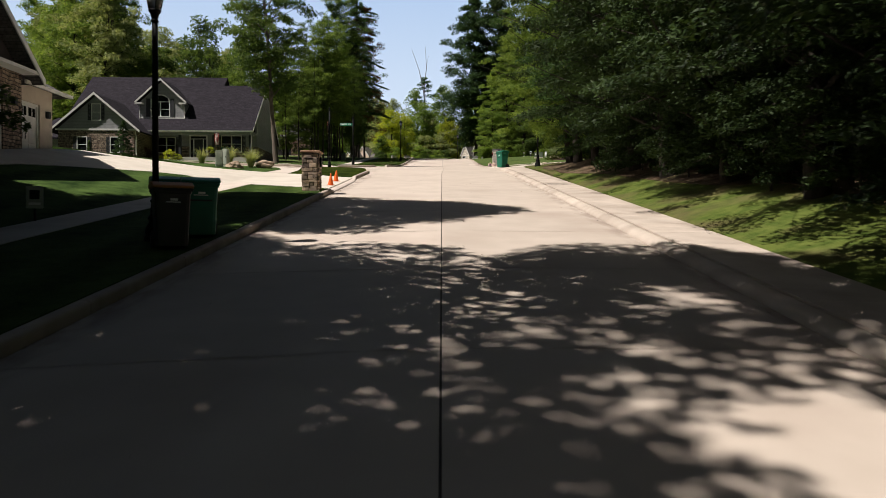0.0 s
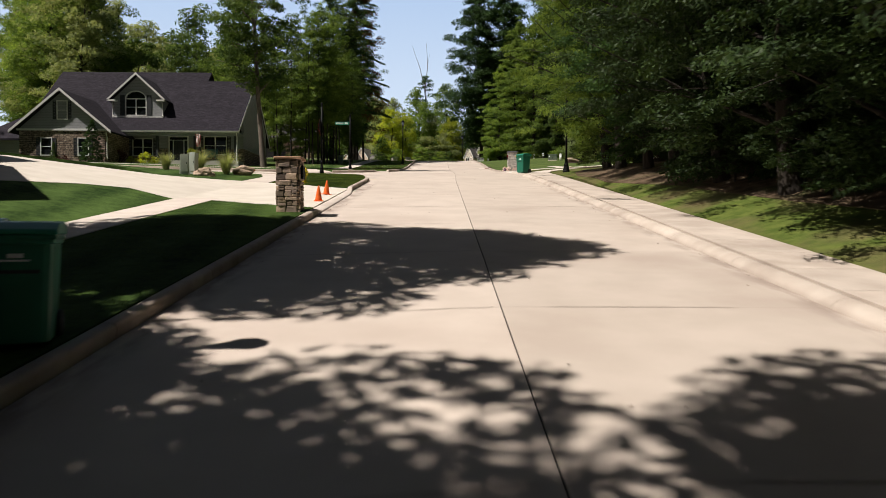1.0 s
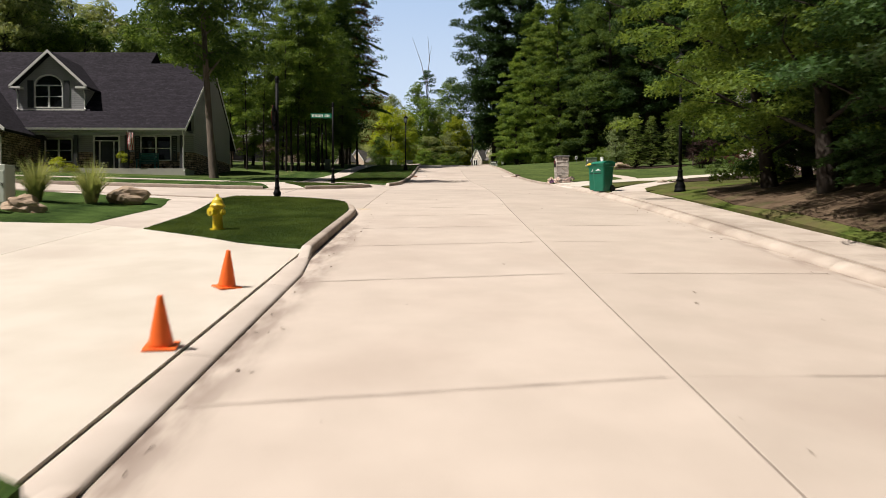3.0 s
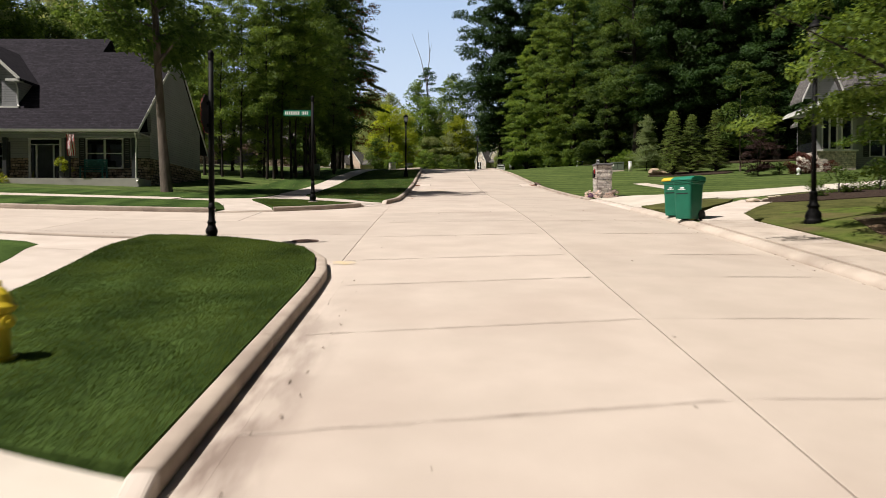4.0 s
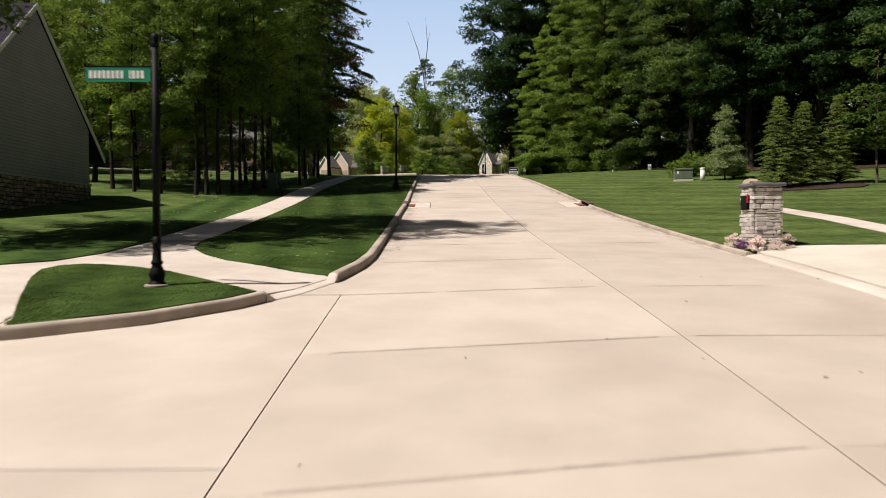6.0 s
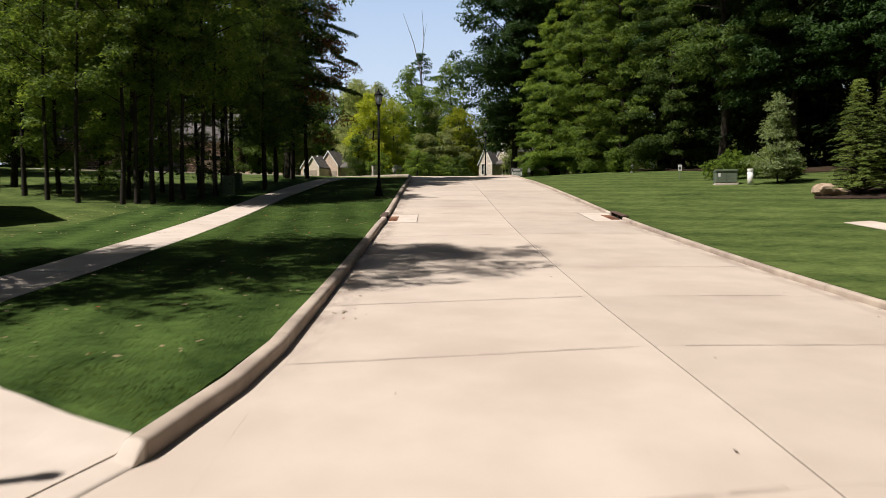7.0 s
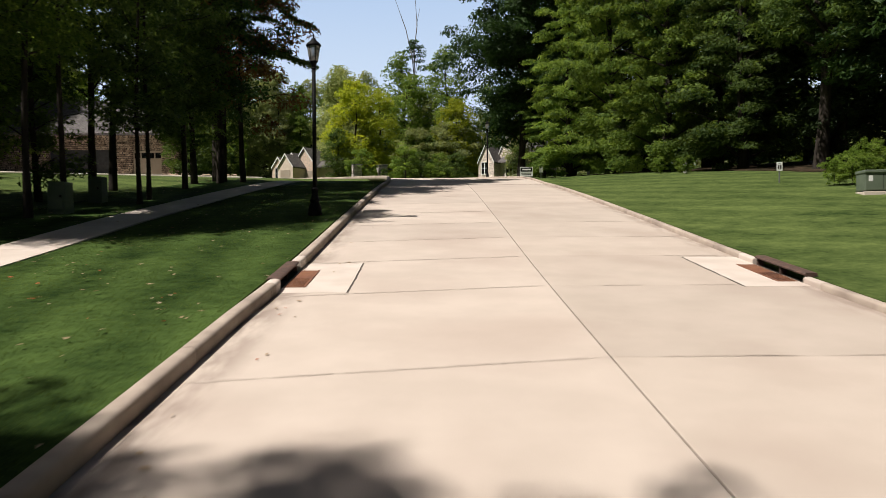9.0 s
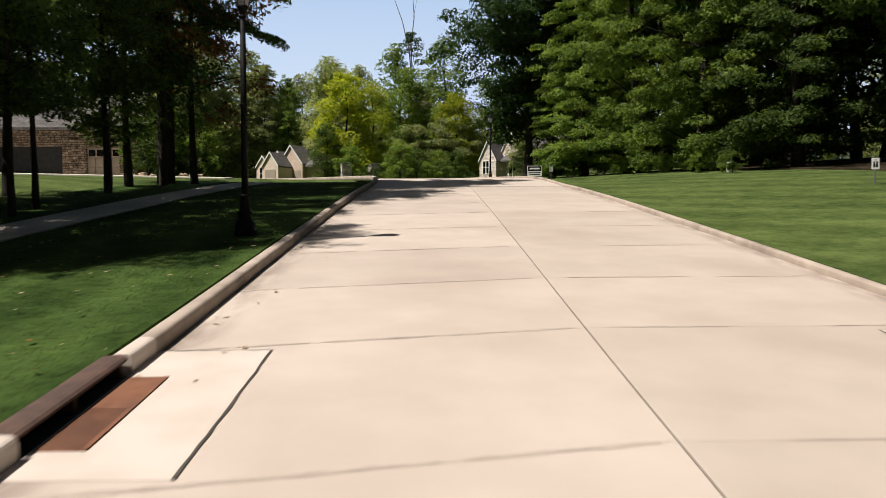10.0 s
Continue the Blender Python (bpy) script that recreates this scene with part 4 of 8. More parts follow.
def conifer(seed, h, spread, n, size=0.12, base=0.0):
    rng = np.random.default_rng(seed)
    bm = bmesh.new()
    tube(bm, [(0, 0, -0.2), (0, 0, h * 0.5), (0, 0, h)], [0.011 * h + 0.01, 0.007 * h, 0.01], 7)
    centres, radii = [], []
    k = max(60, int(h * 22))
    for i in range(k):
        u = (i + 0.5) / k
        z = base + (h - base) * u
        w = spread * (1 - u) ** 0.85 * rng.uniform(0.45, 1.0)
        a = i * 2.399 + rng.uniform(-0.3, 0.3)
        centres.append((w * math.cos(a), w * math.sin(a), z - 0.15 * w)), radii.append(0.16 * spread * (1.15 - 0.7 * u) + 0.05)
    me_t = bpy.data.meshes.new("trunk")
    bm.to_mesh(me_t)
    bm.free()
    return me_t, leaf_mesh("crown", np.array(centres), np.array(radii), n, size, 0.55, seed + 1, 1.0)


def plant_tree(meshes, x, y, material, bark, label, scale=1.0, turn=0.0, name="tree", category="tree", group="", tall=1.0, sink=0.0):
    t, c = meshes
    ob = thing(name, label, category, Matrix.Translation((x, y, lawn_z(x, y) - sink)) @ Matrix.Rotation(radians(turn), 4, "Z") @ Matrix.Diagonal((scale, scale, scale * tall, 1)), group)
    for nm, me, mt in (("trunk", t, bark), ("crown", c, material)):
        o = new(nm, me)
        if not me.materials:
            me.materials.append(None)
        o.material_slots[0].link = "OBJECT"
        o.material_slots[0].material = mt
        o.parent = ob
    return ob


MAPLE = [limbed(11, 17, 4.0, 0.8, 40000, 0.23, 0.55, 40, 7, (0.4, 0.85)), limbed(23, 19, 4.3, 1.0, 44000, 0.23, 0.55, 44, 7, (0.4, 0.9)), limbed(37, 15, 3.6, 0.5, 36000, 0.22, 0.55, 36, 7, (0.38, 0.8))]
BACK = [broadleaf(13, 18, 5.2, 0.8, 9000, 0.5, 0.4, 70, (1.0, 2.0), tri=True), broadleaf(17, 20, 5.4, 1.0, 9000, 0.5, 0.4, 75, (1.0, 2.0), tri=True)]
TALL = [limbed(51, 25, 4.8, 7.0, 21000, 0.34, 0.72, 36, 5, (0.7, 1.4), girth=0.24), limbed(67, 27, 5.2, 7.5, 23000, 0.34, 0.72, 38, 5, (0.7, 1.5), girth=0.26), limbed(71, 23, 4.4, 5.0, 19000, 0.34, 0.72, 34, 5, (0.7, 1.4), girth=0.2)]
LOFTY = [limbed(61, 24, 5.0, 5.0, 38000, 0.25, 0.55, 42, 7, (0.5, 1.0), girth=0.27), limbed(63, 22, 4.6, 4.0, 34000, 0.25, 0.55, 40, 7, (0.5, 1.0), girth=0.24)]
GROVE = [limbed(151, 20, 3.4, 3.6, 16000, 0.21, 0.65, 34, 6, (0.4, 0.85), girth=0.115, wave=0.004), limbed(157, 22, 3.7, 4.0, 17500, 0.21, 0.65, 36, 6, (0.4, 0.9), girth=0.13, wave=0.004), limbed(163, 18, 3.0, 3.2, 14000, 0.21, 0.65, 32, 6, (0.4, 0.8), girth=0.1, wave=0.004)]
FARTREE = [broadleaf(83, 22, 5.6, 0.0, 11000, 0.6, 0.6, 110, (1.3, 2.6), tri=True), broadleaf(91, 19, 5.4, 0.0, 10500, 0.6, 0.6, 105, (1.3, 2.6), tri=True), broadleaf(97, 25, 5.0, 0.0, 11000, 0.6, 0.6, 110, (1.3, 2.5), tri=True)]
UNDERFAR = [broadleaf(109, 5.5, 2.6, 0.2, 5000, 0.28, 0.5, 50, (0.5, 0.9), tri=True), broadleaf(113, 3.2, 2.0, 0.0, 3000, 0.22, 0.6, 36, (0.4, 0.7), tri=True)]
UNDER = [limbed(103, 5.5, 2.5, 0.2, 11000, 0.14, 0.7, 18, 4, (0.3, 0.6), girth=0.05), limbed(107, 3.2, 1.9, 0.0, 8000, 0.12, 0.75, 14, 4, (0.26, 0.5), girth=0.04)]
HANG = [limbed(171, 19, 4.0, 1.9, 17000, 0.2, 0.6, 34, 6, (0.4, 0.9), girth=0.14), limbed(173, 16, 3.6, 1.7, 15000, 0.2, 0.6, 30, 6, (0.4, 0.85), girth=0.12)]
SHADE = [broadleaf(181, 22, 4.9, 7.5, 19000, 0.4, 0.5, 40, (1.1, 2.1), girth=0.28, tri=True), broadleaf(187, 21, 5.0, 7.0, 15500, 0.4, 0.5, 40, (1.1, 2.1), girth=0.28, tri=True), broadleaf(191, 20, 3.9, 7.0, 25000, 0.4, 0.6, 54, (1.1, 2.0), girth=0.26, tri=True)]
OVERHANG = [limbed(193, 18, 5.3, 1.9, 60000, 0.15, 0.55, 40, 7, (0.38, 0.8), girth=0.22, lean=-0.08, peak=0.22), limbed(197, 16, 5.0, 1.7, 54000, 0.15, 0.55, 38, 7, (0.36, 0.78), girth=0.2, lean=-0.08, peak=0.22)]
HEMLOCK = [hemlock(221, 18, 4.4, 0.9, 52000, 0.12, 72), hemlock(223, 15, 4.0, 0.7, 46000, 0.12, 64)]
OAK = limbed(69, 29, 6.4, 4.0, 62000, 0.36, 0.75, 56, 7, (0.7, 1.4), lean=-0.03, girth=0.3, peak=0.45, rise=0.7)
THIN = limbed(167, 19, 3.0, 5.6, 11000, 0.2, 0.65, 30, 6, (0.36, 0.75), girth=0.11, wave=0.004)
rnd = random.Random(5)

# woods on the bank: maples at the far end, dark evergreens beside the start
WOODS = "tall leafy maple in the woods on the bank"
for x, y, k, s in ((11.2, 39.5, 1, 1.0), (11.4, 45.5, 0, 0.95), (13.2, 50.0, 2, 0.95), (14.5, 43, 0, 1.05)):
    plant_tree(MAPLE[k], x, y, LEAF, BARK, WOODS, s, rnd.uniform(0, 360), group="woods on the bank")
# Those behind the start stand out of view and screen off sky light
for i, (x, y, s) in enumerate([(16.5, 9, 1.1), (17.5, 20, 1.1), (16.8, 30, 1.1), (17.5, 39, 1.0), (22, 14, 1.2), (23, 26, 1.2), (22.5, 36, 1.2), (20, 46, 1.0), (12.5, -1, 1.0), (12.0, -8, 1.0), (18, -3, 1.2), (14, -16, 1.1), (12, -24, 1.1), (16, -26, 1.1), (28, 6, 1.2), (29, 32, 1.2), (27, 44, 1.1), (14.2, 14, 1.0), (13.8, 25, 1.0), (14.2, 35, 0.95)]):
    plant_tree(BACK[i % 2], x, y, SHADELEAF if x < 20 and y < 38 else DARKLEAF, BARK, "tall tree with shade-coloured leaves deep in the bank woods", s, rnd.uniform(0, 360), group="woods on the bank")
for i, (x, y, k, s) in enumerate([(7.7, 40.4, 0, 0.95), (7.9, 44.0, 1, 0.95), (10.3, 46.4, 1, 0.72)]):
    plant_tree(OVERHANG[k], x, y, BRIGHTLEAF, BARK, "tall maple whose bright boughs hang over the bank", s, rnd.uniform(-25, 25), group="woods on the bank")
# Leaf colour darkens towards the start to paint the shade of the bank woods
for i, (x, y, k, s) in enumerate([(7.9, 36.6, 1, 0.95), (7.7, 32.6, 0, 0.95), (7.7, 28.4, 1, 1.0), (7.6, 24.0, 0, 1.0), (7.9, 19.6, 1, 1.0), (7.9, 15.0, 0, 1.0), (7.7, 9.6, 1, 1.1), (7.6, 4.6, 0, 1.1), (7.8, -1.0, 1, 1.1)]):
    plant_tree(OVERHANG[k], x, y, DARKLEAF if y > 34 else SHADELEAF, BARK, "maple with shade-coloured leaves whose boughs hang over the bank", s, rnd.uniform(-25, 25), group="woods on the bank")
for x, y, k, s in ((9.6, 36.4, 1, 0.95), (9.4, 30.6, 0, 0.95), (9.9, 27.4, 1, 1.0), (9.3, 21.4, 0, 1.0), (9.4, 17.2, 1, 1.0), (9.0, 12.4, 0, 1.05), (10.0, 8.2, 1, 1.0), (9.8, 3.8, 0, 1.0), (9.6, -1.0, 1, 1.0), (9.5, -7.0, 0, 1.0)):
    plant_tree(HEMLOCK[k], x, y, SHADELEAF if y < 34 else DARKLEAF, BARK, "dark hemlock with feathery shade-coloured boughs on the bank", s, x * 150 + y * 31, "hemlock_tree", group="woods on the bank")
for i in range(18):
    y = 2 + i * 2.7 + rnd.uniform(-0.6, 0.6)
    plant_tree(UNDER[i % 2], rnd.uniform(9.6, 12.5), y, SHADELEAF if y < 36 else DARKLEAF, BARK, "leafy undergrowth at the edge of the woods", rnd.uniform(0.7, 1.15), rnd.uniform(0, 360), "bush", "bush", "undergrowth")
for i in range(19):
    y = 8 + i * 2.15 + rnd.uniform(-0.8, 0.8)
    plant_tree(UNDER[i % 2], 8.3 + rnd.uniform(-0.3, 0.6), y, SHADELEAF if i % 3 else DARKLEAF, BARK, "low bush with shade-coloured leaves at the foot of the bank woods", rnd.uniform(0.35, 0.6), rnd.uniform(0, 360), "bush", "bush", "undergrowth")

# These bushes too have the bank's shade put into their leaf colour
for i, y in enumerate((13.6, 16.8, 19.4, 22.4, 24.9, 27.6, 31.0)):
    plant_tree(UNDER[i % 2], 8.0 - 0.25 * (i % 2), y, SHADELEAF, BARK, "leafy bush with shade-coloured leaves in front of the hemlocks", 0.8 + 0.1 * (i % 3), i * 67, "bush", "bush", "undergrowth")

# woods behind the far lawn: bright maples by the bend, then high crowns over dark hollows
for i, (x, y, k, s) in enumerate([(8.6, 119.5, 2, 1.0), (10.4, 114.2, 0, 1.05), (12.4, 109.2, 1, 1.0), (12.0, 121, 1, 1.15), (7.4, 124.2, 2, 0.6), (15.2, 104.5, 2, 1.1)]):
    plant_tree(MAPLE[k], x, y, BRIGHTLEAF if i < 5 else LEAF, BARK, "tall bright maple at the back of the far lawn", s, rnd.uniform(0, 360), group="woods behind the lawn")
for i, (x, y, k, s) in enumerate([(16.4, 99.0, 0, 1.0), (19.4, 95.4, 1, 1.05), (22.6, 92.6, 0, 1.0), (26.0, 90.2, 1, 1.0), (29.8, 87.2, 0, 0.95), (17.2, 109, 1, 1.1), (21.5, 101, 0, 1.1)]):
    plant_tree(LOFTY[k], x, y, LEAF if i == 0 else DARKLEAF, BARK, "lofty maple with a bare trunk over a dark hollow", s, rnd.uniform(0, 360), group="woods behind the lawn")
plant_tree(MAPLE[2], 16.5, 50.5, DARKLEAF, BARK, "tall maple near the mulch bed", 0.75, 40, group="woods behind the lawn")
# Darker leaf colours here paint the shade of the hollows
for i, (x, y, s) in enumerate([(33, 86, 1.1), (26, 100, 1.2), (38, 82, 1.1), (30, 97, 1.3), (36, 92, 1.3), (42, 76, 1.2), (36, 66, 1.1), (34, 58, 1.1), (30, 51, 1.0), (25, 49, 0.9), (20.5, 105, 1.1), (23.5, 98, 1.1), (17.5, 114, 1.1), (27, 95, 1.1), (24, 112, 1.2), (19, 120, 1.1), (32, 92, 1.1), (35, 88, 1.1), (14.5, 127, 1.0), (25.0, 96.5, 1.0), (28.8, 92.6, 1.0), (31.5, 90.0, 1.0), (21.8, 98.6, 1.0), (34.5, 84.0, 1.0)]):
    plant_tree(BACK[i % 2], x, y, SHADELEAF if 90 < y < 110 else DARKLEAF, BARK, "tree with shade-coloured leaves in the woods behind the lawn", s, rnd.uniform(0, 360), group="woods behind the lawn")
for i in range(30):
    y = 87.5 + i * 1.0 + rnd.uniform(-0.5, 0.5)
    x = 14.0 - 0.14 * (y - 89) + rnd.uniform(-0.7, 0.9) + (1.2 if y < 95 else 0)
    if 93.5 < y < 103:
        continue
    plant_tree(UNDER[1], x, y, WEED if i % 3 != 1 else BRIGHTLEAF, BARK, "bright weedy bush at the edge of the lawn", rnd.uniform(0.2, 0.42), rnd.uniform(0, 360), "bush", "bush", "bushes by the lawn")
# Undergrowth leaves are coloured near-black for the gloom under the crowns
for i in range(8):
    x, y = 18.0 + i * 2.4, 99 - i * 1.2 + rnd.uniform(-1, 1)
    plant_tree(UNDERFAR[0], x, y, SHADELEAF, BARK, "undergrowth with shade-coloured leaves below the tall maples", rnd.uniform(0.6, 0.9), rnd.uniform(0, 360), "bush", "bush", "undergrowth")
for i, (x, y, k, s) in enumerate([(6.0, 128, 1, 1.0), (10.2, 127, 0, 1.0), (11.2, 131, 2, 1.1), (17, 128, 1, 1.15), (21, 124, 1, 1.2), (26, 118, 0, 1.2), (31, 112, 1, 1.2), (24, 108, 2, 1.2), (36, 104, 1, 1.2)]):
    plant_tree(OAK if i < 2 else TALL[k], x, y, DARKLEAF, BARK, "very tall dark oak above the crest", s, rnd.uniform(0, 360), group="oaks above the crest")

# trees left of the road
GROVES = [(-14.4, 80.2), (-14.0, 80.6), (-13.5, 80.8), (-13.0, 81.5), (-12.8, 82.2), (-12.3, 83.0), (-12.1, 84.3), (-12.0, 85.9), (-13.9, 91.6), (-14.0, 93.4), (-11.8, 95.0), (-12.5, 98.2), (-11.7, 99.4), (-11.0, 100.8), (-10.9, 88.3), (-11.2, 89.8), (-16.2, 80.4), (-17.8, 81.2), (-19.5, 82.6), (-21.5, 84), (-24, 86.5), (-16.4, 86.4)]
# Sunlight on the front row is painted in as brighter leaf colour
for i, (x, y) in enumerate(GROVES):
    plant_tree(THIN if y < 86.5 and x > -22 else GROVE[(i * 2 + i // 3) % 3], x, y, AUTUMN if i == 13 else BRIGHTLEAF if y < 88 else (DARKLEAF, BRIGHTLEAF, LEAF, LEAF)[i % 4], BARK, "slim tree with rusty early-autumn leaves" if i == 13 else "tall slim-trunked tree in the front grove", (0.66 if x > -12.6 and 83.5 < y < 92 or x < -15.5 else 0.74 if y < 83.5 else 0.95) + 0.2 * rnd.random(), rnd.uniform(0, 360), group="front grove")
# Low boughs share the brighter leaf colours that stand in for sun
for i, (x, y, k, s) in enumerate([(-15.2, 82.6, 0, 0.6), (-18.6, 83.6, 1, 0.75), (-14.2, 88.6, 0, 0.7), (-22.5, 87, 1, 1.1), (-16.8, 87.6, 0, 0.9), (-19.4, 89.2, 1, 1.0), (-15.0, 85.8, 1, 0.75), (-12.9, 103, 0, 0.9)]):
    plant_tree(HANG[k], x, y, (BRIGHTLEAF, BRIGHTLEAF, LEAF, BRIGHTLEAF, LEAF)[i % 5], BARK, "leafy tree with low boughs in the grove", s, rnd.uniform(0, 360), group="front grove")
plant_tree(hemlock(211, 27, 5.4, 6.0, 50000, 0.19, 62, 0.02), -12.2, 101, CONIFER, BARK, "tall dark pine with drooping boughs", name="pine_tree")
plant_tree(limbed(531, 26.5, 5.0, 6.4, 34000, 0.26, 0.65, 50, 7, (0.45, 0.95), lean=-0.12, girth=0.2, peak=0.5, wave=0.003), -14.5, 62.1, LEAF, PALEBARK, "tall oak with a bare leaning trunk on the lawn", 1.0, -35)
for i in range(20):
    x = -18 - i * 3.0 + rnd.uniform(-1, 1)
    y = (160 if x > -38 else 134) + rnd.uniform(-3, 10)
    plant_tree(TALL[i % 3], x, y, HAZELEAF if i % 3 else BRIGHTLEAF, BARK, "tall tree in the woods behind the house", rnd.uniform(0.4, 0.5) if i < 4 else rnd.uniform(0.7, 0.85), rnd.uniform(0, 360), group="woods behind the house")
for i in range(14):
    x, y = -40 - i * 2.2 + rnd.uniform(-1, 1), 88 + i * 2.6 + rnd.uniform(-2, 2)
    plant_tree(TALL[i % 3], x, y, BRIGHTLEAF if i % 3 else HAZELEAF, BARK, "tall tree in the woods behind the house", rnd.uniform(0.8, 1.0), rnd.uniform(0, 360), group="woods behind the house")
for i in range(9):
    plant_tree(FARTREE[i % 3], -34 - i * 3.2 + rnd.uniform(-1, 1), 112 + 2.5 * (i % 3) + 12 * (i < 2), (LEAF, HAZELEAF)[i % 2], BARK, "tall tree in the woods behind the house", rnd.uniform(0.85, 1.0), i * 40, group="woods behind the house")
for i, (x, y) in enumerate([(-31.5, 97), (-35, 101), (-39, 97), (-44, 101)]):
    plant_tree(BACK[i % 2], x, y, LEAF, BARK, "leafy tree beside the far house", 0.8, i * 70, group="woods behind the house")
for i in range(14):
    x, y = -38 - i * 2.2 + rnd.uniform(-1, 1), 40 + i * 4 + rnd.uniform(-2, 2)
    plant_tree(TALL[i % 3], x, y, LEAF, BARK, "tall tree at the far side of the lawns", rnd.uniform(0.8, 1.0), rnd.uniform(0, 360), group="woods by the side street")
for i, (x, y) in enumerate([(-19.4, 117.6), (-18.7, 119), (-19.0, 121), (-18.2, 123), (-18.4, 125)]):
    plant_tree(UNDERFAR[0], x, y, BRIGHTLEAF if i % 2 else LEAF, BARK, "leafy bush beside the stone garage", rnd.uniform(0.5, 0.9), rnd.uniform(0, 360), "bush", "bush", "bushes by the garage")

# unseen trees beside the start of the walk, added to shade the road
SHADE_TURN = (300.5, 344.6, 114.6, 306.1, 232.3)
# Most of these only deepen the shade by blocking sky light
for i, (x, y, k, s) in enumerate([(-8.1, 5.0, 0, 1.03), (-9.2, 1.4, 1, 0.95), (-10.8, 16.75, 2, 1.0), (-9.5, -5, 0, 1.0), (-16.5, 0.5, 1, 0.82), (-13.5, -10, 0, 1.0), (-9, -14, 1, 1.0), (-14.6, 5.4, 0, 1.0), (-18, 2, 1, 1.0), (-14, -22, 0, 1.0), (-8.5, -26, 1, 1.0), (-22, -8, 0, 1.0), (-21, 10, 1, 0.9), (-19, -18, 0, 1.0), (-24, 2, 1, 1.0), (-18.0, 11.5, 1, 0.9), (-17.0, 8.0, 1, 0.95), (-16.0, 14.5, 0, 0.62), (-14.5, -4.0, 0, 0.95), (-10.5, -9.5, 1, 1.0), (-12.5, -17.0, 0, 1.0), (-14.0, 17.6, 0, 0.8), (-10.6, 10.8, 2, 0.6)]):
    plant_tree(SHADE[k] if i < 5 or i > 14 else TALL[2], x, y, LEAF, BARK, "unseen tall tree added to shade the front lawn and road", s, SHADE_TURN[i] if i < 5 else i * 73, group="shade trees")

# Unseen young maples, put there to keep bins and lawn in shade
for x, y, k, s in ((-10.8, 10.6, 2, 0.75), (-13.3, 13.2, 1, 0.6), (-15.2, 15.4, 1, 0.72), (-12.2, 5.4, 2, 0.8), (-9.9, 11.6, 2, 0.7)):
    plant_tree(MAPLE[k], x, y, LEAF, BARK, "unseen young maple added to shade bins and front lawn", s, x * 70, group="shade trees")

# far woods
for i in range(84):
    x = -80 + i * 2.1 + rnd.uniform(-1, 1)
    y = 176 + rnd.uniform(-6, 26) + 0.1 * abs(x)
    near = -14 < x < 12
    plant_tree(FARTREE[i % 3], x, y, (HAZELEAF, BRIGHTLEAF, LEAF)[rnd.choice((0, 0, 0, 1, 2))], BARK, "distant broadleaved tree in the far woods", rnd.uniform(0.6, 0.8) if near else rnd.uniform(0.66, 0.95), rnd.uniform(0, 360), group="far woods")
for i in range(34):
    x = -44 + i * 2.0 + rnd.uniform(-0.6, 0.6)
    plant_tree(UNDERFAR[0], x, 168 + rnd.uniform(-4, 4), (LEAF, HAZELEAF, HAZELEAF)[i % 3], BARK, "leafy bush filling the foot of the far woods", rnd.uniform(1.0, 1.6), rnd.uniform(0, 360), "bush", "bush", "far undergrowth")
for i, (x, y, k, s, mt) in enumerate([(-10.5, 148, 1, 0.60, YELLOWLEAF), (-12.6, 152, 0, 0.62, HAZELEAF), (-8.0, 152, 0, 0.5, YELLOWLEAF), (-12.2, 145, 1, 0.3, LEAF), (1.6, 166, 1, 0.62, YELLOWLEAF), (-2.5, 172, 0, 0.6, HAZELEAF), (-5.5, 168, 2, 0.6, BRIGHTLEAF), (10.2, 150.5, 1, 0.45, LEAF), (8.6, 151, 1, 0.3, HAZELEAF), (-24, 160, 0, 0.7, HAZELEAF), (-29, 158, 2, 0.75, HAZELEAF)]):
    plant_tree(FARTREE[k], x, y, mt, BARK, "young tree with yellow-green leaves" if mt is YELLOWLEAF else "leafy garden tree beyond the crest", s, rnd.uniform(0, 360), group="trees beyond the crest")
for i in range(22):
    x = -10 + i * 0.58 + rnd.uniform(-0.3, 0.3)
    plant_tree(UNDERFAR[i % 2], x, 139 + rnd.uniform(-3, 4), BRIGHTLEAF if i % 3 else LEAF, BARK, "tangled roadside bush beyond the bend", rnd.uniform(0.25, 0.7), rnd.uniform(0, 360), "bush", "bush", "bushes beyond the bend", sink=0.2)


def dead_top(x, y):
    """A slim tall tree whose bare twin leaders stand over its crown."""
    t, c = broadleaf(307, 20, 2.9, 1.0, 8000, 0.34, 0.4, 80, (0.6, 1.2), shape=1.7, tri=True)
    ob = plant_tree((t, c), x, y, DARKLEAF, BARK, "slim tree with two bare dead leaders on top", 1.3)
    bm = bmesh.new()
    tube(bm, [(0, 0, 17), (-1.0, 0.1, 21.5), (-2.6, 0.2, 26)], [0.09, 0.06, 0.02], 6)
    tube(bm, [(0, 0, 18), (0.5, 0, 22), (0.2, 0.1, 26.5)], [0.09, 0.06, 0.02], 6)
    tube(bm, [(0.4, 0, 22), (0.9, 0.2, 24.5)], [0.04, 0.015], 6)
    part("dead_leader", bm, DEADWOOD, ob, "bare grey branches")


dead_top(-4.9, 190)

# ---------------- house materials ----------------
SIDING = coursed("grey_siding", (0.29, 0.295, 0.305), (0.31, 0.315, 0.325), (0.17, 0.17, 0.175), 3.6, 0.13, 0.008, 0.7, 0.3, 0.08)
SHINGLE = coursed("dark_shingle", (0.014, 0.012, 0.017), (0.026, 0.022, 0.030), (0.008, 0.007, 0.010), 0.3, 0.10, 0.008, 0.9, 0.5, 0.35)
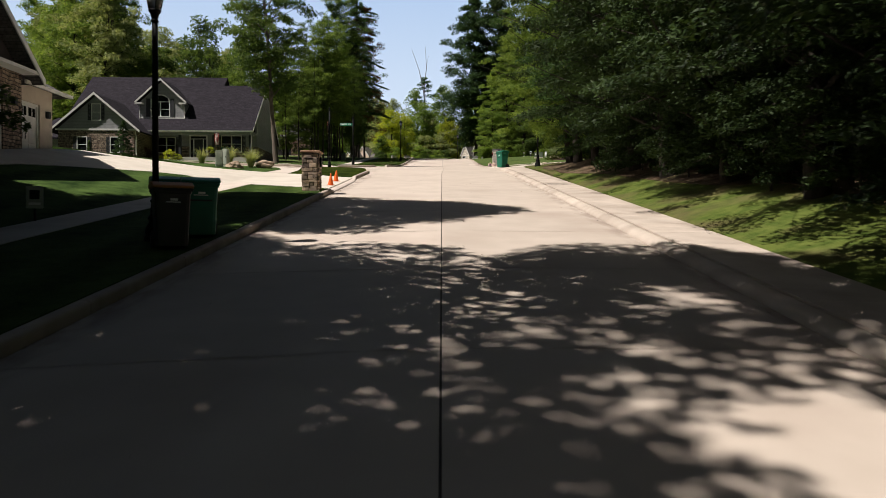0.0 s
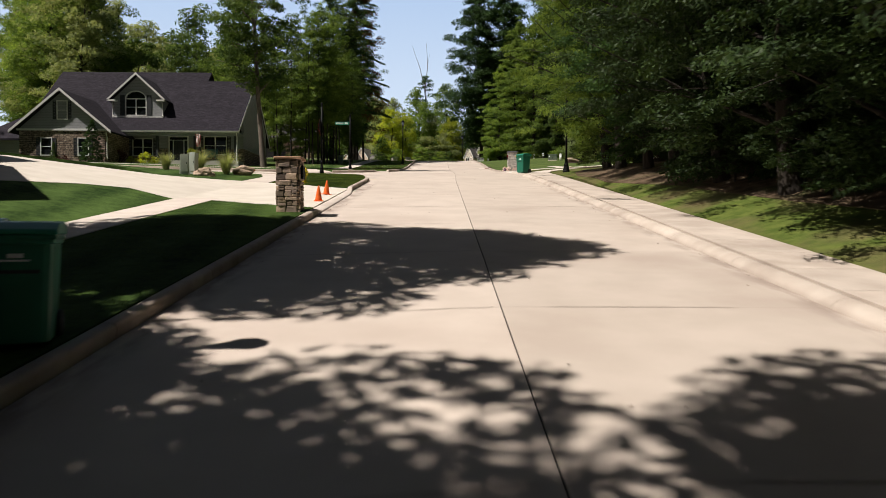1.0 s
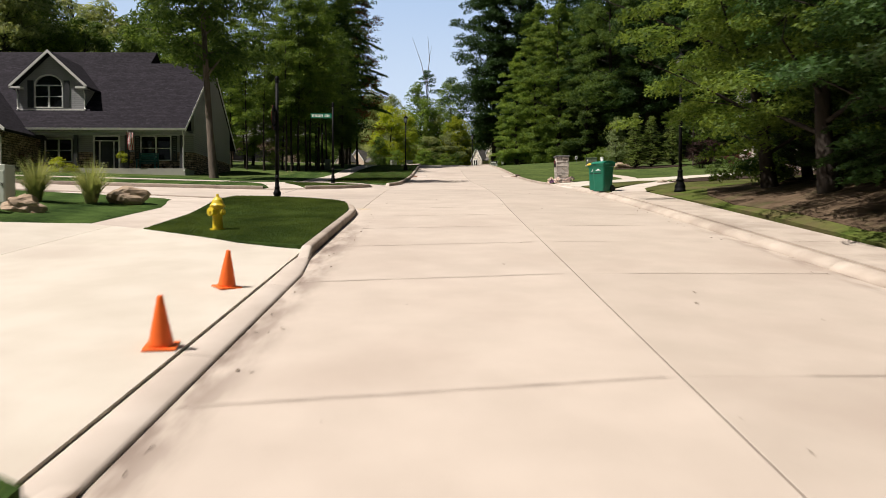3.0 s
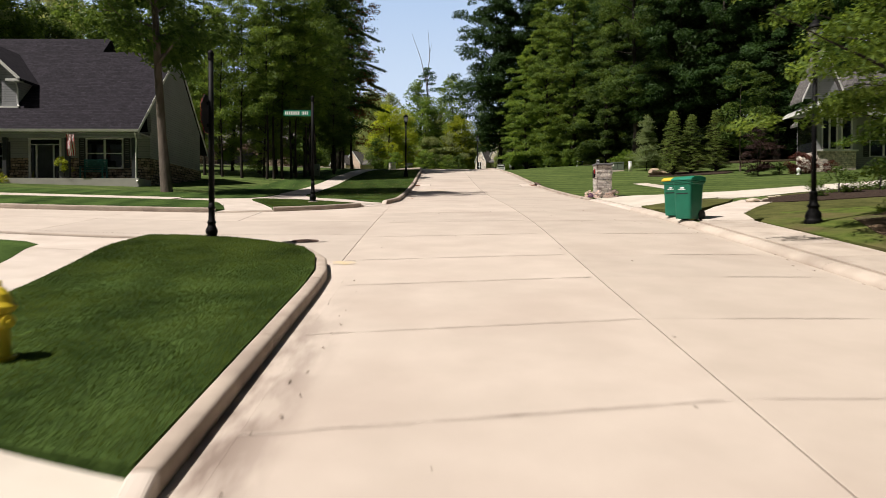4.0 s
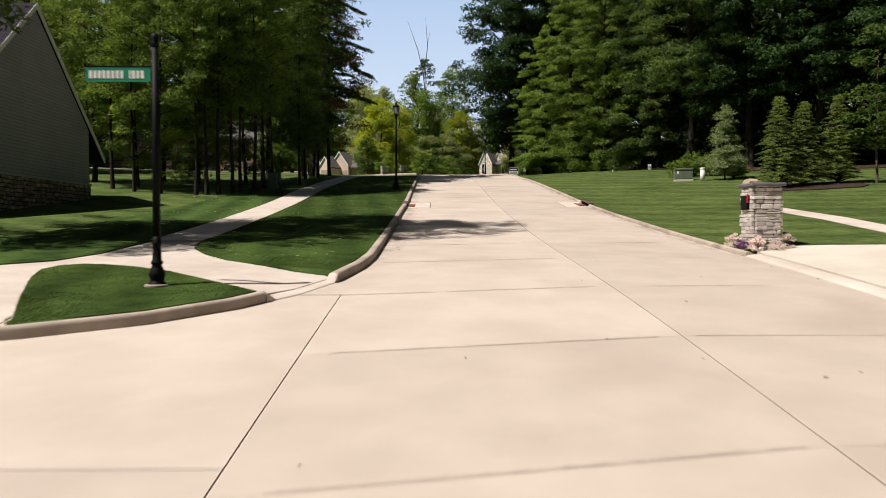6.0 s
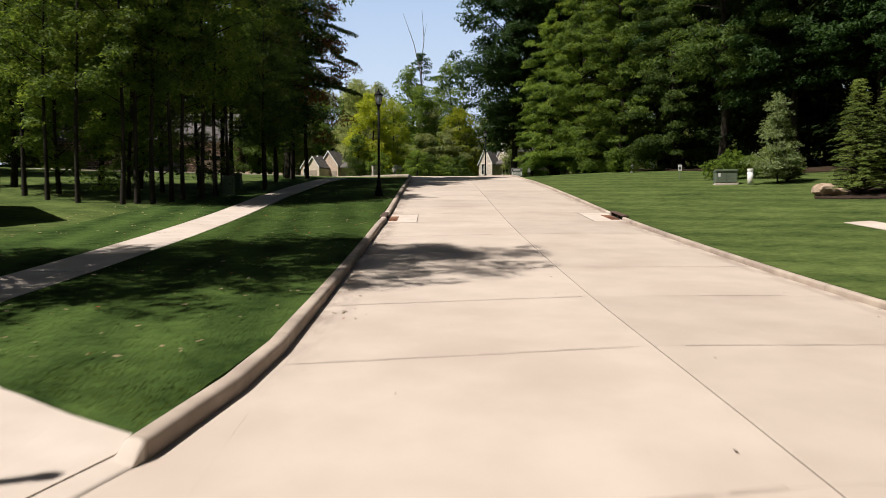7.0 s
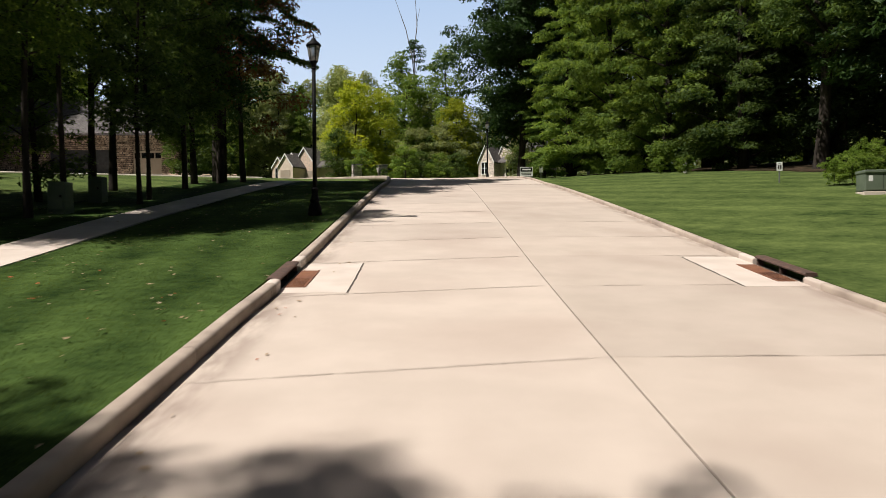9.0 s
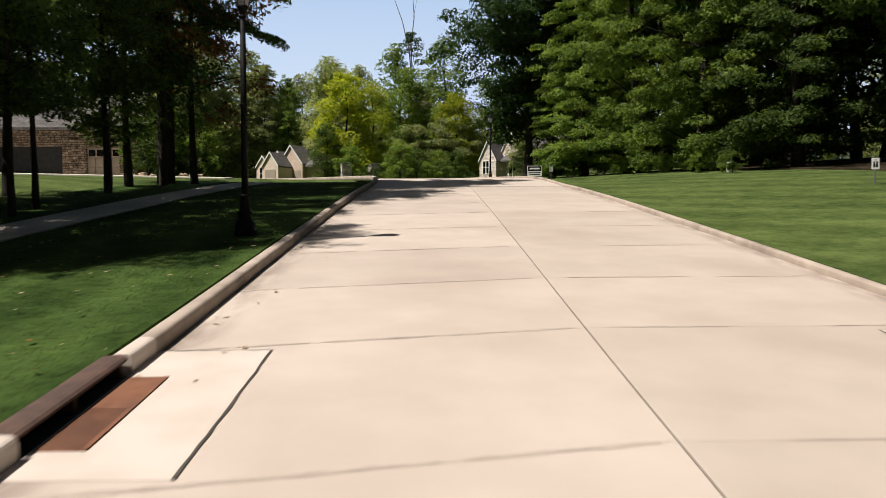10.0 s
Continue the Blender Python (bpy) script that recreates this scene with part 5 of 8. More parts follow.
GREYSHINGLE = coursed("grey_shingle", (0.10, 0.092, 0.09), (0.155, 0.145, 0.14), (0.06, 0.06, 0.06), 0.3, 0.10, 0.008, 0.9, 0.5, 0.3)
LEDGE = coursed("ledge_stone_wall", (0.20, 0.145, 0.11), (0.38, 0.30, 0.23), (0.045, 0.04, 0.038), 0.42, 0.15, 0.016, 0.9, 0.9, 0.6, squash=0.55, rough_lay=0.9)
PALELEDGE = coursed("pale_stone_wall", (0.60, 0.51, 0.44), (0.78, 0.70, 0.62), (0.42, 0.38, 0.34), 0.36, 0.13, 0.014, 0.9, 0.9, 0.45, squash=0.6, rough_lay=0.8)
FARBRICK = coursed("pale_tan_brick", (0.64, 0.48, 0.37), (0.74, 0.58, 0.46), (0.45, 0.4, 0.34), 0.22, 0.075, 0.01, 0.9, 0.3, 0.15)
BEIGE = surf("beige_siding", (0.62, 0.52, 0.42), (0.68, 0.58, 0.47), 3, 0.75, 0.05, 30)
TRIM = surf("white_trim", (0.72, 0.71, 0.68), (0.8, 0.79, 0.76), 3, 0.5, 0.02, 30)
SOFFIT = surf("grey_soffit", (0.3, 0.3, 0.3), (0.34, 0.34, 0.34), 3, 0.6, 0.02, 30)
# Real dark paint, and the painted gloom of unlit openings
DARKPAINT_GLOOM = surf("dark_paint_and_gloom", (0.018, 0.02, 0.024), (0.03, 0.032, 0.036), 5, 0.6, 0.1, 40)
MAROON = surf("dark_gable_siding", (0.035, 0.028, 0.026), (0.05, 0.04, 0.038), 5, 0.7, 0.1, 40)
DOORWHITE = surf("white_garage_door", (0.68, 0.67, 0.64), (0.74, 0.73, 0.7), 2, 0.5, 0.03, 20)
DOORTAN = surf("tan_garage_door", (0.34, 0.28, 0.22), (0.38, 0.32, 0.26), 2, 0.6, 0.03, 20)
PORCHCON = surf("porch_concrete", (0.4, 0.38, 0.35), (0.46, 0.44, 0.4), 2, 0.85, 0.1, 60)
METALROOF = surf("white_metal_roof", (0.62, 0.62, 0.6), (0.7, 0.7, 0.68), 2, 0.35, 0.02, 20, metal=0.3)
GLASS = bpy.data.materials.new("window_glass")
GLASS.use_nodes = True
GLASS.node_tree.nodes["Principled BSDF"].inputs["Base Color"].default_value = (0.012, 0.014, 0.016, 1)
GLASS.node_tree.nodes["Principled BSDF"].inputs["Roughness"].default_value = 0.05
IDENT = Matrix.Identity(4)


def pierced(u0, u1, v0, v1, holes, place):
    """One wall mesh with openings right through it (u across, v up; place gives the point on the near or far face)."""
    us = sorted({u0, u1, *[h[0] for h in holes], *[h[1] for h in holes]})
    vs = sorted({v0, v1, *[h[2] for h in holes], *[h[3] for h in holes]})
    us, vs = [u for u in us if u0 <= u <= u1], [v for v in vs if v0 <= v <= v1]
    bm, made = bmesh.new(), {}

    def at(i, j, k):
        if (i, j, k) not in made:
            made[i, j, k] = bm.verts.new(place(us[i], vs[j], k))
        return made[i, j, k]

    def solid(i, j):
        if not (0 <= i < len(us) - 1 and 0 <= j < len(vs) - 1):
            return False
        cu, cv = (us[i] + us[i + 1]) / 2, (vs[j] + vs[j + 1]) / 2
        return not any(h[0] <= cu <= h[1] and h[2] <= cv <= h[3] for h in holes)

    for i in range(len(us) - 1):
        for j in range(len(vs) - 1):
            if not solid(i, j):
                continue
            bm.faces.new((at(i, j, 0), at(i + 1, j, 0), at(i + 1, j + 1, 0), at(i, j + 1, 0)))
            bm.faces.new((at(i, j, 1), at(i, j + 1, 1), at(i + 1, j + 1, 1), at(i + 1, j, 1)))
            for di, dj, p, q in ((-1, 0, (i, j), (i, j + 1)), (1, 0, (i + 1, j), (i + 1, j + 1)), (0, -1, (i, j), (i + 1, j)), (0, 1, (i, j + 1), (i + 1, j + 1))):
                if not solid(i + di, j + dj):
                    bm.faces.new((at(*p, 0), at(*q, 0), at(*q, 1), at(*p, 1)))
    return bm


def wall_y(x0, x1, z0, z1, y, thick, holes=()):
    """A wall across, its face at y, going back by thick."""
    return pierced(x0, x1, z0, z1, list(holes), lambda u, v, k: (u, y + thick * k, v))


def wall_x(y0, y1, z0, z1, x, thick, holes=()):
    """A wall along the road, its face at x, going back by thick."""
    return pierced(y0, y1, z0, z1, list(holes), lambda u, v, k: (x - thick * k, u, v))


def window_y(parent, x0, x1, z0, z1, y, lights=(1, 2), shutters=0.0, bar=0.07, name="window", shutter_paint=None):
    """A window in a wall whose face lies at y: frame proud of the wall, pane set back, bars, and shutters."""
    w = part(name, boxes((x0 - bar, y - 0.04, z0 - bar, x0, y + 0.08, z1 + bar), (x1, y - 0.04, z0 - bar, x1 + bar, y + 0.08, z1 + bar), (x0, y - 0.04, z1, x1, y + 0.08, z1 + bar), (x0 - 0.03, y - 0.07, z0 - bar, x1 + 0.03, y + 0.08, z0)), TRIM, parent, "white frame")
    nx, nz = lights
    part("pane", boxes((x0, y + 0.05, z0, x1, y + 0.065, z1)), GLASS, w)
    for i in range(1, nx):
        c = x0 + (x1 - x0) * i / nx
        part("mullion", boxes((c - 0.05, y - 0.01, z0, c + 0.05, y + 0.05, z1)), TRIM, w)
    for j in range(1, nz):
        c = z0 + (z1 - z0) * j / nz
        for i in range(nx):
            a, b = x0 + (x1 - x0) * i / nx + (0.05 if i else 0), x0 + (x1 - x0) * (i + 1) / nx - (0.05 if i < nx - 1 else 0)
            part("glazing_bar", boxes((a, y + 0.01, c - 0.025, b, y + 0.05, c + 0.025)), TRIM, w)
    if shutters:
        for a in (x0 - bar - shutters - 0.02, x1 + bar + 0.02):
            s = part("shutter", boxes((a, y - 0.035, z0 - 0.05, a + 0.06, y - 0.002, z1 + 0.05), (a + shutters - 0.06, y - 0.035, z0 - 0.05, a + shutters, y - 0.002, z1 + 0.05), (a + 0.06, y - 0.035, z0 - 0.05, a + shutters - 0.06, y - 0.002, z0 + 0.02), (a + 0.06, y - 0.035, z1 - 0.02, a + shutters - 0.06, y - 0.002, z1 + 0.05)), DARKPAINT_GLOOM, parent, "dark louvred shutter")
            n = int((z1 - z0) / 0.12)
            part("louvre", boxes(*[(a + 0.06, y - 0.025, z0 + 0.03 + (z1 - z0 - 0.06) * i / n, a + shutters - 0.06, y - 0.006, z0 + 0.03 + (z1 - z0 - 0.06) * (i + 0.75) / n) for i in range(n)]), DARKPAINT_GLOOM, s)
    return w


def roof_slab(parent, a, b, c, d, material, thick=0.16, name="roof"):
    """A sloping roof plane with thickness, from its four corners (eave, eave, ridge, ridge)."""
    bm = bmesh.new()
    top = [bm.verts.new(p) for p in (a, b, c, d)]
    low = [bm.verts.new(Vector(p) - Vector((0, 0, thick))) for p in (a, b, c, d)]
    bm.faces.new(top)
    bm.faces.new(low[::-1])
    for i in range(4):
        bm.faces.new((top[i], low[i], low[(i + 1) % 4], top[(i + 1) % 4]))
    return part(name, bm, material, parent)


def rake_board(parent, p, q, depth=0.2, thick=0.05, axis="y"):
    """A white board along a gable's edge, in the plane across y (or x)."""
    p, q = Vector(p), Vector(q)
    bm = bmesh.new()
    off = Vector((0, thick, 0)) if axis == "y" else Vector((thick, 0, 0))
    lo = [bm.verts.new(v) for v in (p, q, q - Vector((0, 0, depth)), p - Vector((0, 0, depth)))]
    hi = [bm.verts.new(v.co + off) for v in lo]
    bm.faces.new(lo)
    bm.faces.new(hi[::-1])
    for i in range(4):
        bm.faces.new((lo[i], lo[(i + 1) % 4], hi[(i + 1) % 4], hi[i]))
    return part("rake_board", bm, TRIM, parent)


def downpipe(parent, x, y, z0, z1):
    bm = bmesh.new()
    tube(bm, [(x, y - 0.25, z1), (x, y - 0.2, z1 - 0.12), (x, y - 0.05, z1 - 0.4), (x, y - 0.05, z0 + 0.15), (x + 0.12, y - 0.2, z0 + 0.03)], [0.045] * 5, 8)
    return part("downpipe", bm, TRIM, parent, "white rainwater pipe")


# ---------------- grey house with the dormer ----------------
def grey_house():
    h = thing("house", "grey one-and-a-half-storey house with dark shingle roof and porch", "house", IDENT)
    E0, EY = 11.62, 67.3
    slope = (18.0 - E0) / (74 - EY)
    zat = lambda y: E0 + slope * (y - EY)
    w1, w2, dr = (-27.56, -25.9, 9.7, 11.1), (-21.37, -19.5, 9.8, 11.3), (-24.5, -22.75, 9.12, 11.38)
    part("wall", wall_y(-29.0, -18.0, 10.3, 11.7, 69.0, 0.2, [(w1[0], w1[1], 10.3, w1[3]), (w2[0], w2[1], 10.3, w2[3]), (dr[0], dr[1], 10.3, dr[3])]), SIDING, h)
    part("stone_base", wall_y(-29.0, -18.0, 8.2, 10.3, 69.0, 0.2, [(w1[0], w1[1], w1[2], 10.3), (w2[0], w2[1], w2[2], 10.3), (dr[0], dr[1], 9.12, 10.3)]), LEDGE, h, "grey ledge stone")
    for w in (w1, w2):
        window_y(h, *w, 69.0, (2, 2), 0.34)
    d = part("door", boxes((-24.05, 69.06, 9.12, -23.2, 69.12, 11.0)), DARKPAINT_GLOOM, h, "dark panelled front door")
    part("door_frame", boxes((-24.5, 68.97, 9.12, -24.4, 69.1, 11.38), (-22.85, 68.97, 9.12, -22.75, 69.1, 11.38), (-24.4, 68.97, 11.28, -22.85, 69.1, 11.38), (-24.12, 68.98, 9.12, -24.05, 69.1, 11.05), (-23.2, 68.98, 9.12, -23.13, 69.1, 11.05), (-24.4, 68.98, 11.0, -22.85, 69.1, 11.05)), TRIM, d)
    part("sidelight", boxes((-24.4, 69.05, 9.12, -24.12, 69.08, 11.0)), GLASS, d)
    part("sidelight", boxes((-23.13, 69.05, 9.12, -22.85, 69.08, 11.0)), GLASS, d)
    part("transom", boxes((-24.4, 69.05, 11.05, -22.85, 69.08, 11.28)), GLASS, d)
    part("wall", prism([(69.2, 10.3), (77.0, 10.3), (77.0, 12.68), (72.9, 16.74), (69.0, 13.03), (69.2, 11.7)], "x", -18.2, -18.0), SIDING, h)
    part("stone_base", boxes((-18.2, 69.2, 8.2, -17.94, 77.0, 10.28)), LEDGE, h)
    part("band", boxes((-18.2, 69.0, 10.28, -17.9, 77.02, 10.36)), SOFFIT, h)
    part("wall", wall_y(-36, -18.2, 8.2, 11.6, 76.8, 0.2), SIDING, h)
    part("wall", boxes((-36.2, 69.0, 8.2, -36, 77, 11.6)), SIDING, h)
    # roofs
    roof_slab(h, (-36.3, EY, E0), (-17.9, EY, E0), (-17.9, 72.9, zat(72.9)), (-36.3, 72.9, zat(72.9)), SHINGLE)
    roof_slab(h, (-22.3, 72.9, zat(72.9)), (-17.9, 72.9, zat(72.9)), (-17.9, 78.3, 11.6), (-22.3, 78.3, 11.6), SHINGLE)
    roof_slab(h, (-36.3, 72.902, zat(72.9)), (-22.3, 72.902, zat(72.9)), (-22.3, 74, 18.0), (-36.3, 74, 18.0), SHINGLE)
    roof_slab(h, (-36.3, 74.0, 18.0), (-22.3, 74.0, 18.0), (-22.3, 80.7, 11.6), (-36.3, 80.7, 11.6), SHINGLE)
    part("gable", prism([(72.9, zat(72.9) - 0.1), (74, 17.9), (75.1, 16.7)], "x", -22.5, -22.4), SHINGLE, h)
    part("gutter", rib([(-29.2, EY - 0.02, E0 - 0.16), (-17.9, EY - 0.02, E0 - 0.16)], [(0.0, 0.0), (0.0, 0.14), (0.12, 0.14), (0.1, 0.02)]), TRIM, h, "white gutter")
    part("soffit", boxes((-29.0, EY + 0.02, E0 - 0.24, -17.9, 69.0, E0 - 0.18)), SOFFIT, h)
    rake_board(h, (-17.89, 67.3, 11.62), (-17.89, 72.9, zat(72.9)), 0.22, -0.04, "x")
    rake_board(h, (-17.89, 78.3, 11.6), (-17.89, 72.9, zat(72.9)), 0.22, -0.04, "x")
    downpipe(h, -18.1, 67.5, 8.9, E0 - 0.1)
    # porch
    part("porch_floor", boxes((-29.0, 67.35, 8.3, -17.95, 69.0, 9.1)), PORCHCON, h, "pale concrete porch floor")
    for x in (-28.3, -24.9, -21.7, -18.25):
        part("porch_post", soft_box(x - 0.11, 67.5, 9.1, x + 0.11, 67.72, E0 - 0.2, 0.015, 1), DARKPAINT_GLOOM, h)
    part("porch_beam", boxes((-29.0, 67.45, E0 - 0.42, -17.95, 67.75, E0 - 0.24)), SIDING, h)
    # dormer
    dm = part("dormer", wall_y(-29.5, -25.3, 12.9, 14.55, 69.5, 0.15, [(-28.4, -26.7, 13.15, 14.55)]), SIDING, h)
    part("dormer_gable", prism([(-29.5, 14.55), (-28.4, 14.55), (-28.25, 14.85), (-27.9, 15.1), (-27.55, 15.18), (-27.2, 15.1), (-26.85, 14.85), (-26.7, 14.55), (-25.3, 14.55), (-27.4, 16.5)], "y", 69.5, 69.65), SIDING, dm)
    for x in (-29.5, -25.4):
        part("dormer_cheek", prism([(69.65, 13.2), (69.65, 14.55), (71.2, 14.55)], "x", x, x + 0.1), SIDING, dm)
    for sx in (-1, 1):
        ex = -27.4 + sx * 2.5
        roof_slab(dm, (ex, 69.1, 14.42), (-27.4, 69.1, 16.72), (-27.4, 73.4, 16.72), (ex, 71.2, 14.42), SHINGLE, 0.14)
        rake_board(dm, (ex, 69.06, 14.46), (-27.4, 69.06, 16.74), 0.2)
        part("eave_return", boxes((min(ex, ex - sx * 0.75), 69.06, 14.28, max(ex, ex - sx * 0.75), 69.5, 14.4)), TRIM, dm)
        downpipe(dm, -27.4 + sx * 2.15, 69.55, 12.95, 14.35)
    part("dormer_sill", boxes((-29.6, 69.42, 12.9, -25.2, 69.5, 13.0)), TRIM, dm)
    window_y(dm, -28.4, -26.7, 13.15, 14.5, 69.5, (2, 2), 0.0)
    for a in (-28.9, -26.58):
        part("shutter", boxes((a, 69.46, 13.1, a + 0.38, 69.498, 14.85)), DARKPAINT_GLOOM, dm)
    bm = bmesh.new()
    tube(bm, [(-27.55 + 0.88 * math.cos(radians(a)), 69.46, 14.55 + 0.65 * math.sin(radians(a))) for a in range(0, 181, 15)], [0.05] * 13, 6)
    part("window_arch", bm, TRIM, dm)
    part("pane", prism([(-27.55 + 0.86 * math.cos(radians(a)), 14.52 + 0.63 * math.sin(radians(a))) for a in range(0, 181, 15)], "y", 69.55, 69.57), GLASS, dm)
    dm.matrix_basis = pose(0.35, -0.75, 0)
    # wing
    wg = part("wing", wall_y(-35.4, -28.5, 11.05, 11.25, 64.5, 0.2), SIDING, h)
    wg.matrix_basis = pose(0.6, 0, 0.12)
    lo = [(-33.63, -32.82, 9.1, 10.42), (-30.63, -29.86, 9.1, 10.42)]
    part("stone_base", wall_y(-35.4, -28.5, 8.0, 11.05, 64.5, 0.25, lo), LEDGE, wg, "grey ledge stone")
    for w in lo:
        window_y(wg, *w, 64.5, (1, 2), 0.3)
    part("gable", prism([(-35.4, 11.25), (-28.5, 11.25), (-31.95, 14.2)], "y", 64.52, 64.7), SIDING, wg)
    window_y(wg, -32.3, -31.55, 12.0, 13.4, 64.5, (1, 2), 0.28)
    part("band", boxes((-35.6, 64.44, 11.05, -28.3, 64.5, 11.2)), TRIM, wg)
    for sx in (-1, 1):
        ex = -31.95 + sx * 4.1
        roof_slab(wg, (ex, 64.1, 10.98), (-31.95, 64.1, 14.4), (-31.95, 70.4, 14.4), (ex, 68.6, 10.98), SHINGLE, 0.16)
        rake_board(wg, (ex, 64.06, 11.02), (-31.95, 64.06, 14.43), 0.22)
    for x in (-35.4, -28.7):
        part("wall", boxes((x, 64.75, 8.0, x + 0.2, 69, 11.1)), LEDGE, wg)
    downpipe(wg, -28.35, 64.6, 8.8, 10.95)
    # low side roof
    part("wall", wall_y(-39.5, -35.4, 8.2, 10.9, 67.0, 0.2), SIDING, h)
    roof_slab(h, (-40, 66.5, 10.8), (-35.2, 66.5, 10.8), (-35.2, 70.5, 13.2), (-38, 70.5, 13.2), SHINGLE)
    return h


grey_house()


# ---------------- house with the stone garage ----------------
def garage_door_x(parent, y0, y1, z0, z1, x, panels=4):
    d = part("garage_door", boxes((x - 0.06, y0, z0, x - 0.02, y1, z1)), DOORWHITE, parent, "white carriage-style garage door")
    n = 4
    for j in range(n):
        a, b = z0 + (z1 - z0) * j / n, z0 + (z1 - z0) * (j + 1) / n
        if j < n - 1:
            for i in range(panels):
                c, e = y0 + (y1 - y0) * i / panels, y0 + (y1 - y0) * (i + 1) / panels
                part("door_panel", soft_box(x - 0.03, c + 0.05, a + 0.03, x, e - 0.05, b - 0.02, 0.01, 1), DOORWHITE, d)
    for i in range(panels):
        c, e = y0 + (y1 - y0) * i / panels, y0 + (y1 - y0) * (i + 1) / panels
        part("pane", boxes((x - 0.02, c + 0.08, z1 - 0.46, x - 0.008, e - 0.08, z1 - 0.1)), GLASS, d)
        part("glazing_bar", boxes((x - 0.01, (c + e) / 2 - 0.015, z1 - 0.46, x + 0.006, (c + e) / 2 + 0.015, z1 - 0.1)), DOORWHITE, d)
    part("door_frame", boxes((x - 0.05, y0 - 0.12, z0, x + 0.03, y0, z1 + 0.12), (x - 0.05, y1, z0, x + 0.03, y1 + 0.12, z1 + 0.12), (x - 0.05, y0, z1, x + 0.03, y1, z1 + 0.12)), TRIM, d)
    for s in (-0.12, 0.12):
        part("pull", boxes((x, (y0 + y1) / 2 + s - 0.015, z0 + 0.7, x + 0.03, (y0 + y1) / 2 + s + 0.015, z0 + 0.95)), DARKPAINT_GLOOM, d)
    return d


def garage_house():
    h = thing("house", "house with stone garage front and white garage doors", "house", pose(-0.45, 0, 0.65))
    part("wall", wall_x(17.5, 28.2, 3.4, 7.75, -16.2, 0.3, [(18.5, 22.4, 3.4, 6.85), (23.5, 27.0, 3.4, 6.85)]), LEDGE, h, "brown ledge stone")
    garage_door_x(h, 18.62, 22.28, 4.45, 6.73, -16.3)
    garage_door_x(h, 23.62, 26.88, 4.5, 6.73, -16.3)
    part("wall", wall_x(28.2, 31.2, 3.4, 7.5, -16.75, 0.3, [(28.35, 30.45, 3.4, 6.8)]), BEIGE, h)
    garage_door_x(h, 28.45, 30.35, 4.55, 6.7, -16.85, 3)
    part("wall", boxes((-30, 31.2, 4, -16.75, 31.4, 7.5)), BEIGE, h)
    part("wall", boxes((-30, 17.3, 4, -16.2, 17.5, 7.7)), BEIGE, h)
    part("gable", prism([(17.6, 7.75), (28.1, 7.75), (22.85, 12.4)], "x", -16.5, -16.25), MAROON, h, "dark shaded gable siding")
    part("band", boxes((-16.24, 17.3, 7.62, -15.6, 28.6, 7.75)), TRIM, h)
    for s, y in ((-1, 17.0), (1, 28.75)):
        roof_slab(h, (-30, y, 7.5), (-15.55, y, 7.5), (-15.55, 22.87, 12.75), (-30, 22.87, 12.75), GREYSHINGLE, 0.2)
        rake_board(h, (-15.54, y, 7.52), (-15.54, 22.87, 12.78), 0.28, -0.05, "x")
    roof_slab(h, (-16.2, 28.0, 7.55), (-16.2, 31.8, 7.45), (-20, 30.5, 9.6), (-20, 26, 9.6), GREYSHINGLE, 0.15)
    roof_slab(h, (-16.2, 31.8, 7.45), (-30, 31.8, 7.45), (-26, 29.5, 9.6), (-20, 30.5, 9.6), GREYSHINGLE, 0.15)
    part("gutter", boxes((-16.2, 28.4, 7.32, -16.08, 31.9, 7.46)), TRIM, h)
    for y in (27.6, 30.95):
        w = part("wall_lantern", soft_box(-16.2 if y < 28 else -16.75, y - 0.1, 6.3, (-16.2 if y < 28 else -16.75) + 0.16, y + 0.1, 6.6, 0.02, 1), DARKPAINT_GLOOM, h, "black wall lantern")
    return h


garage_house()


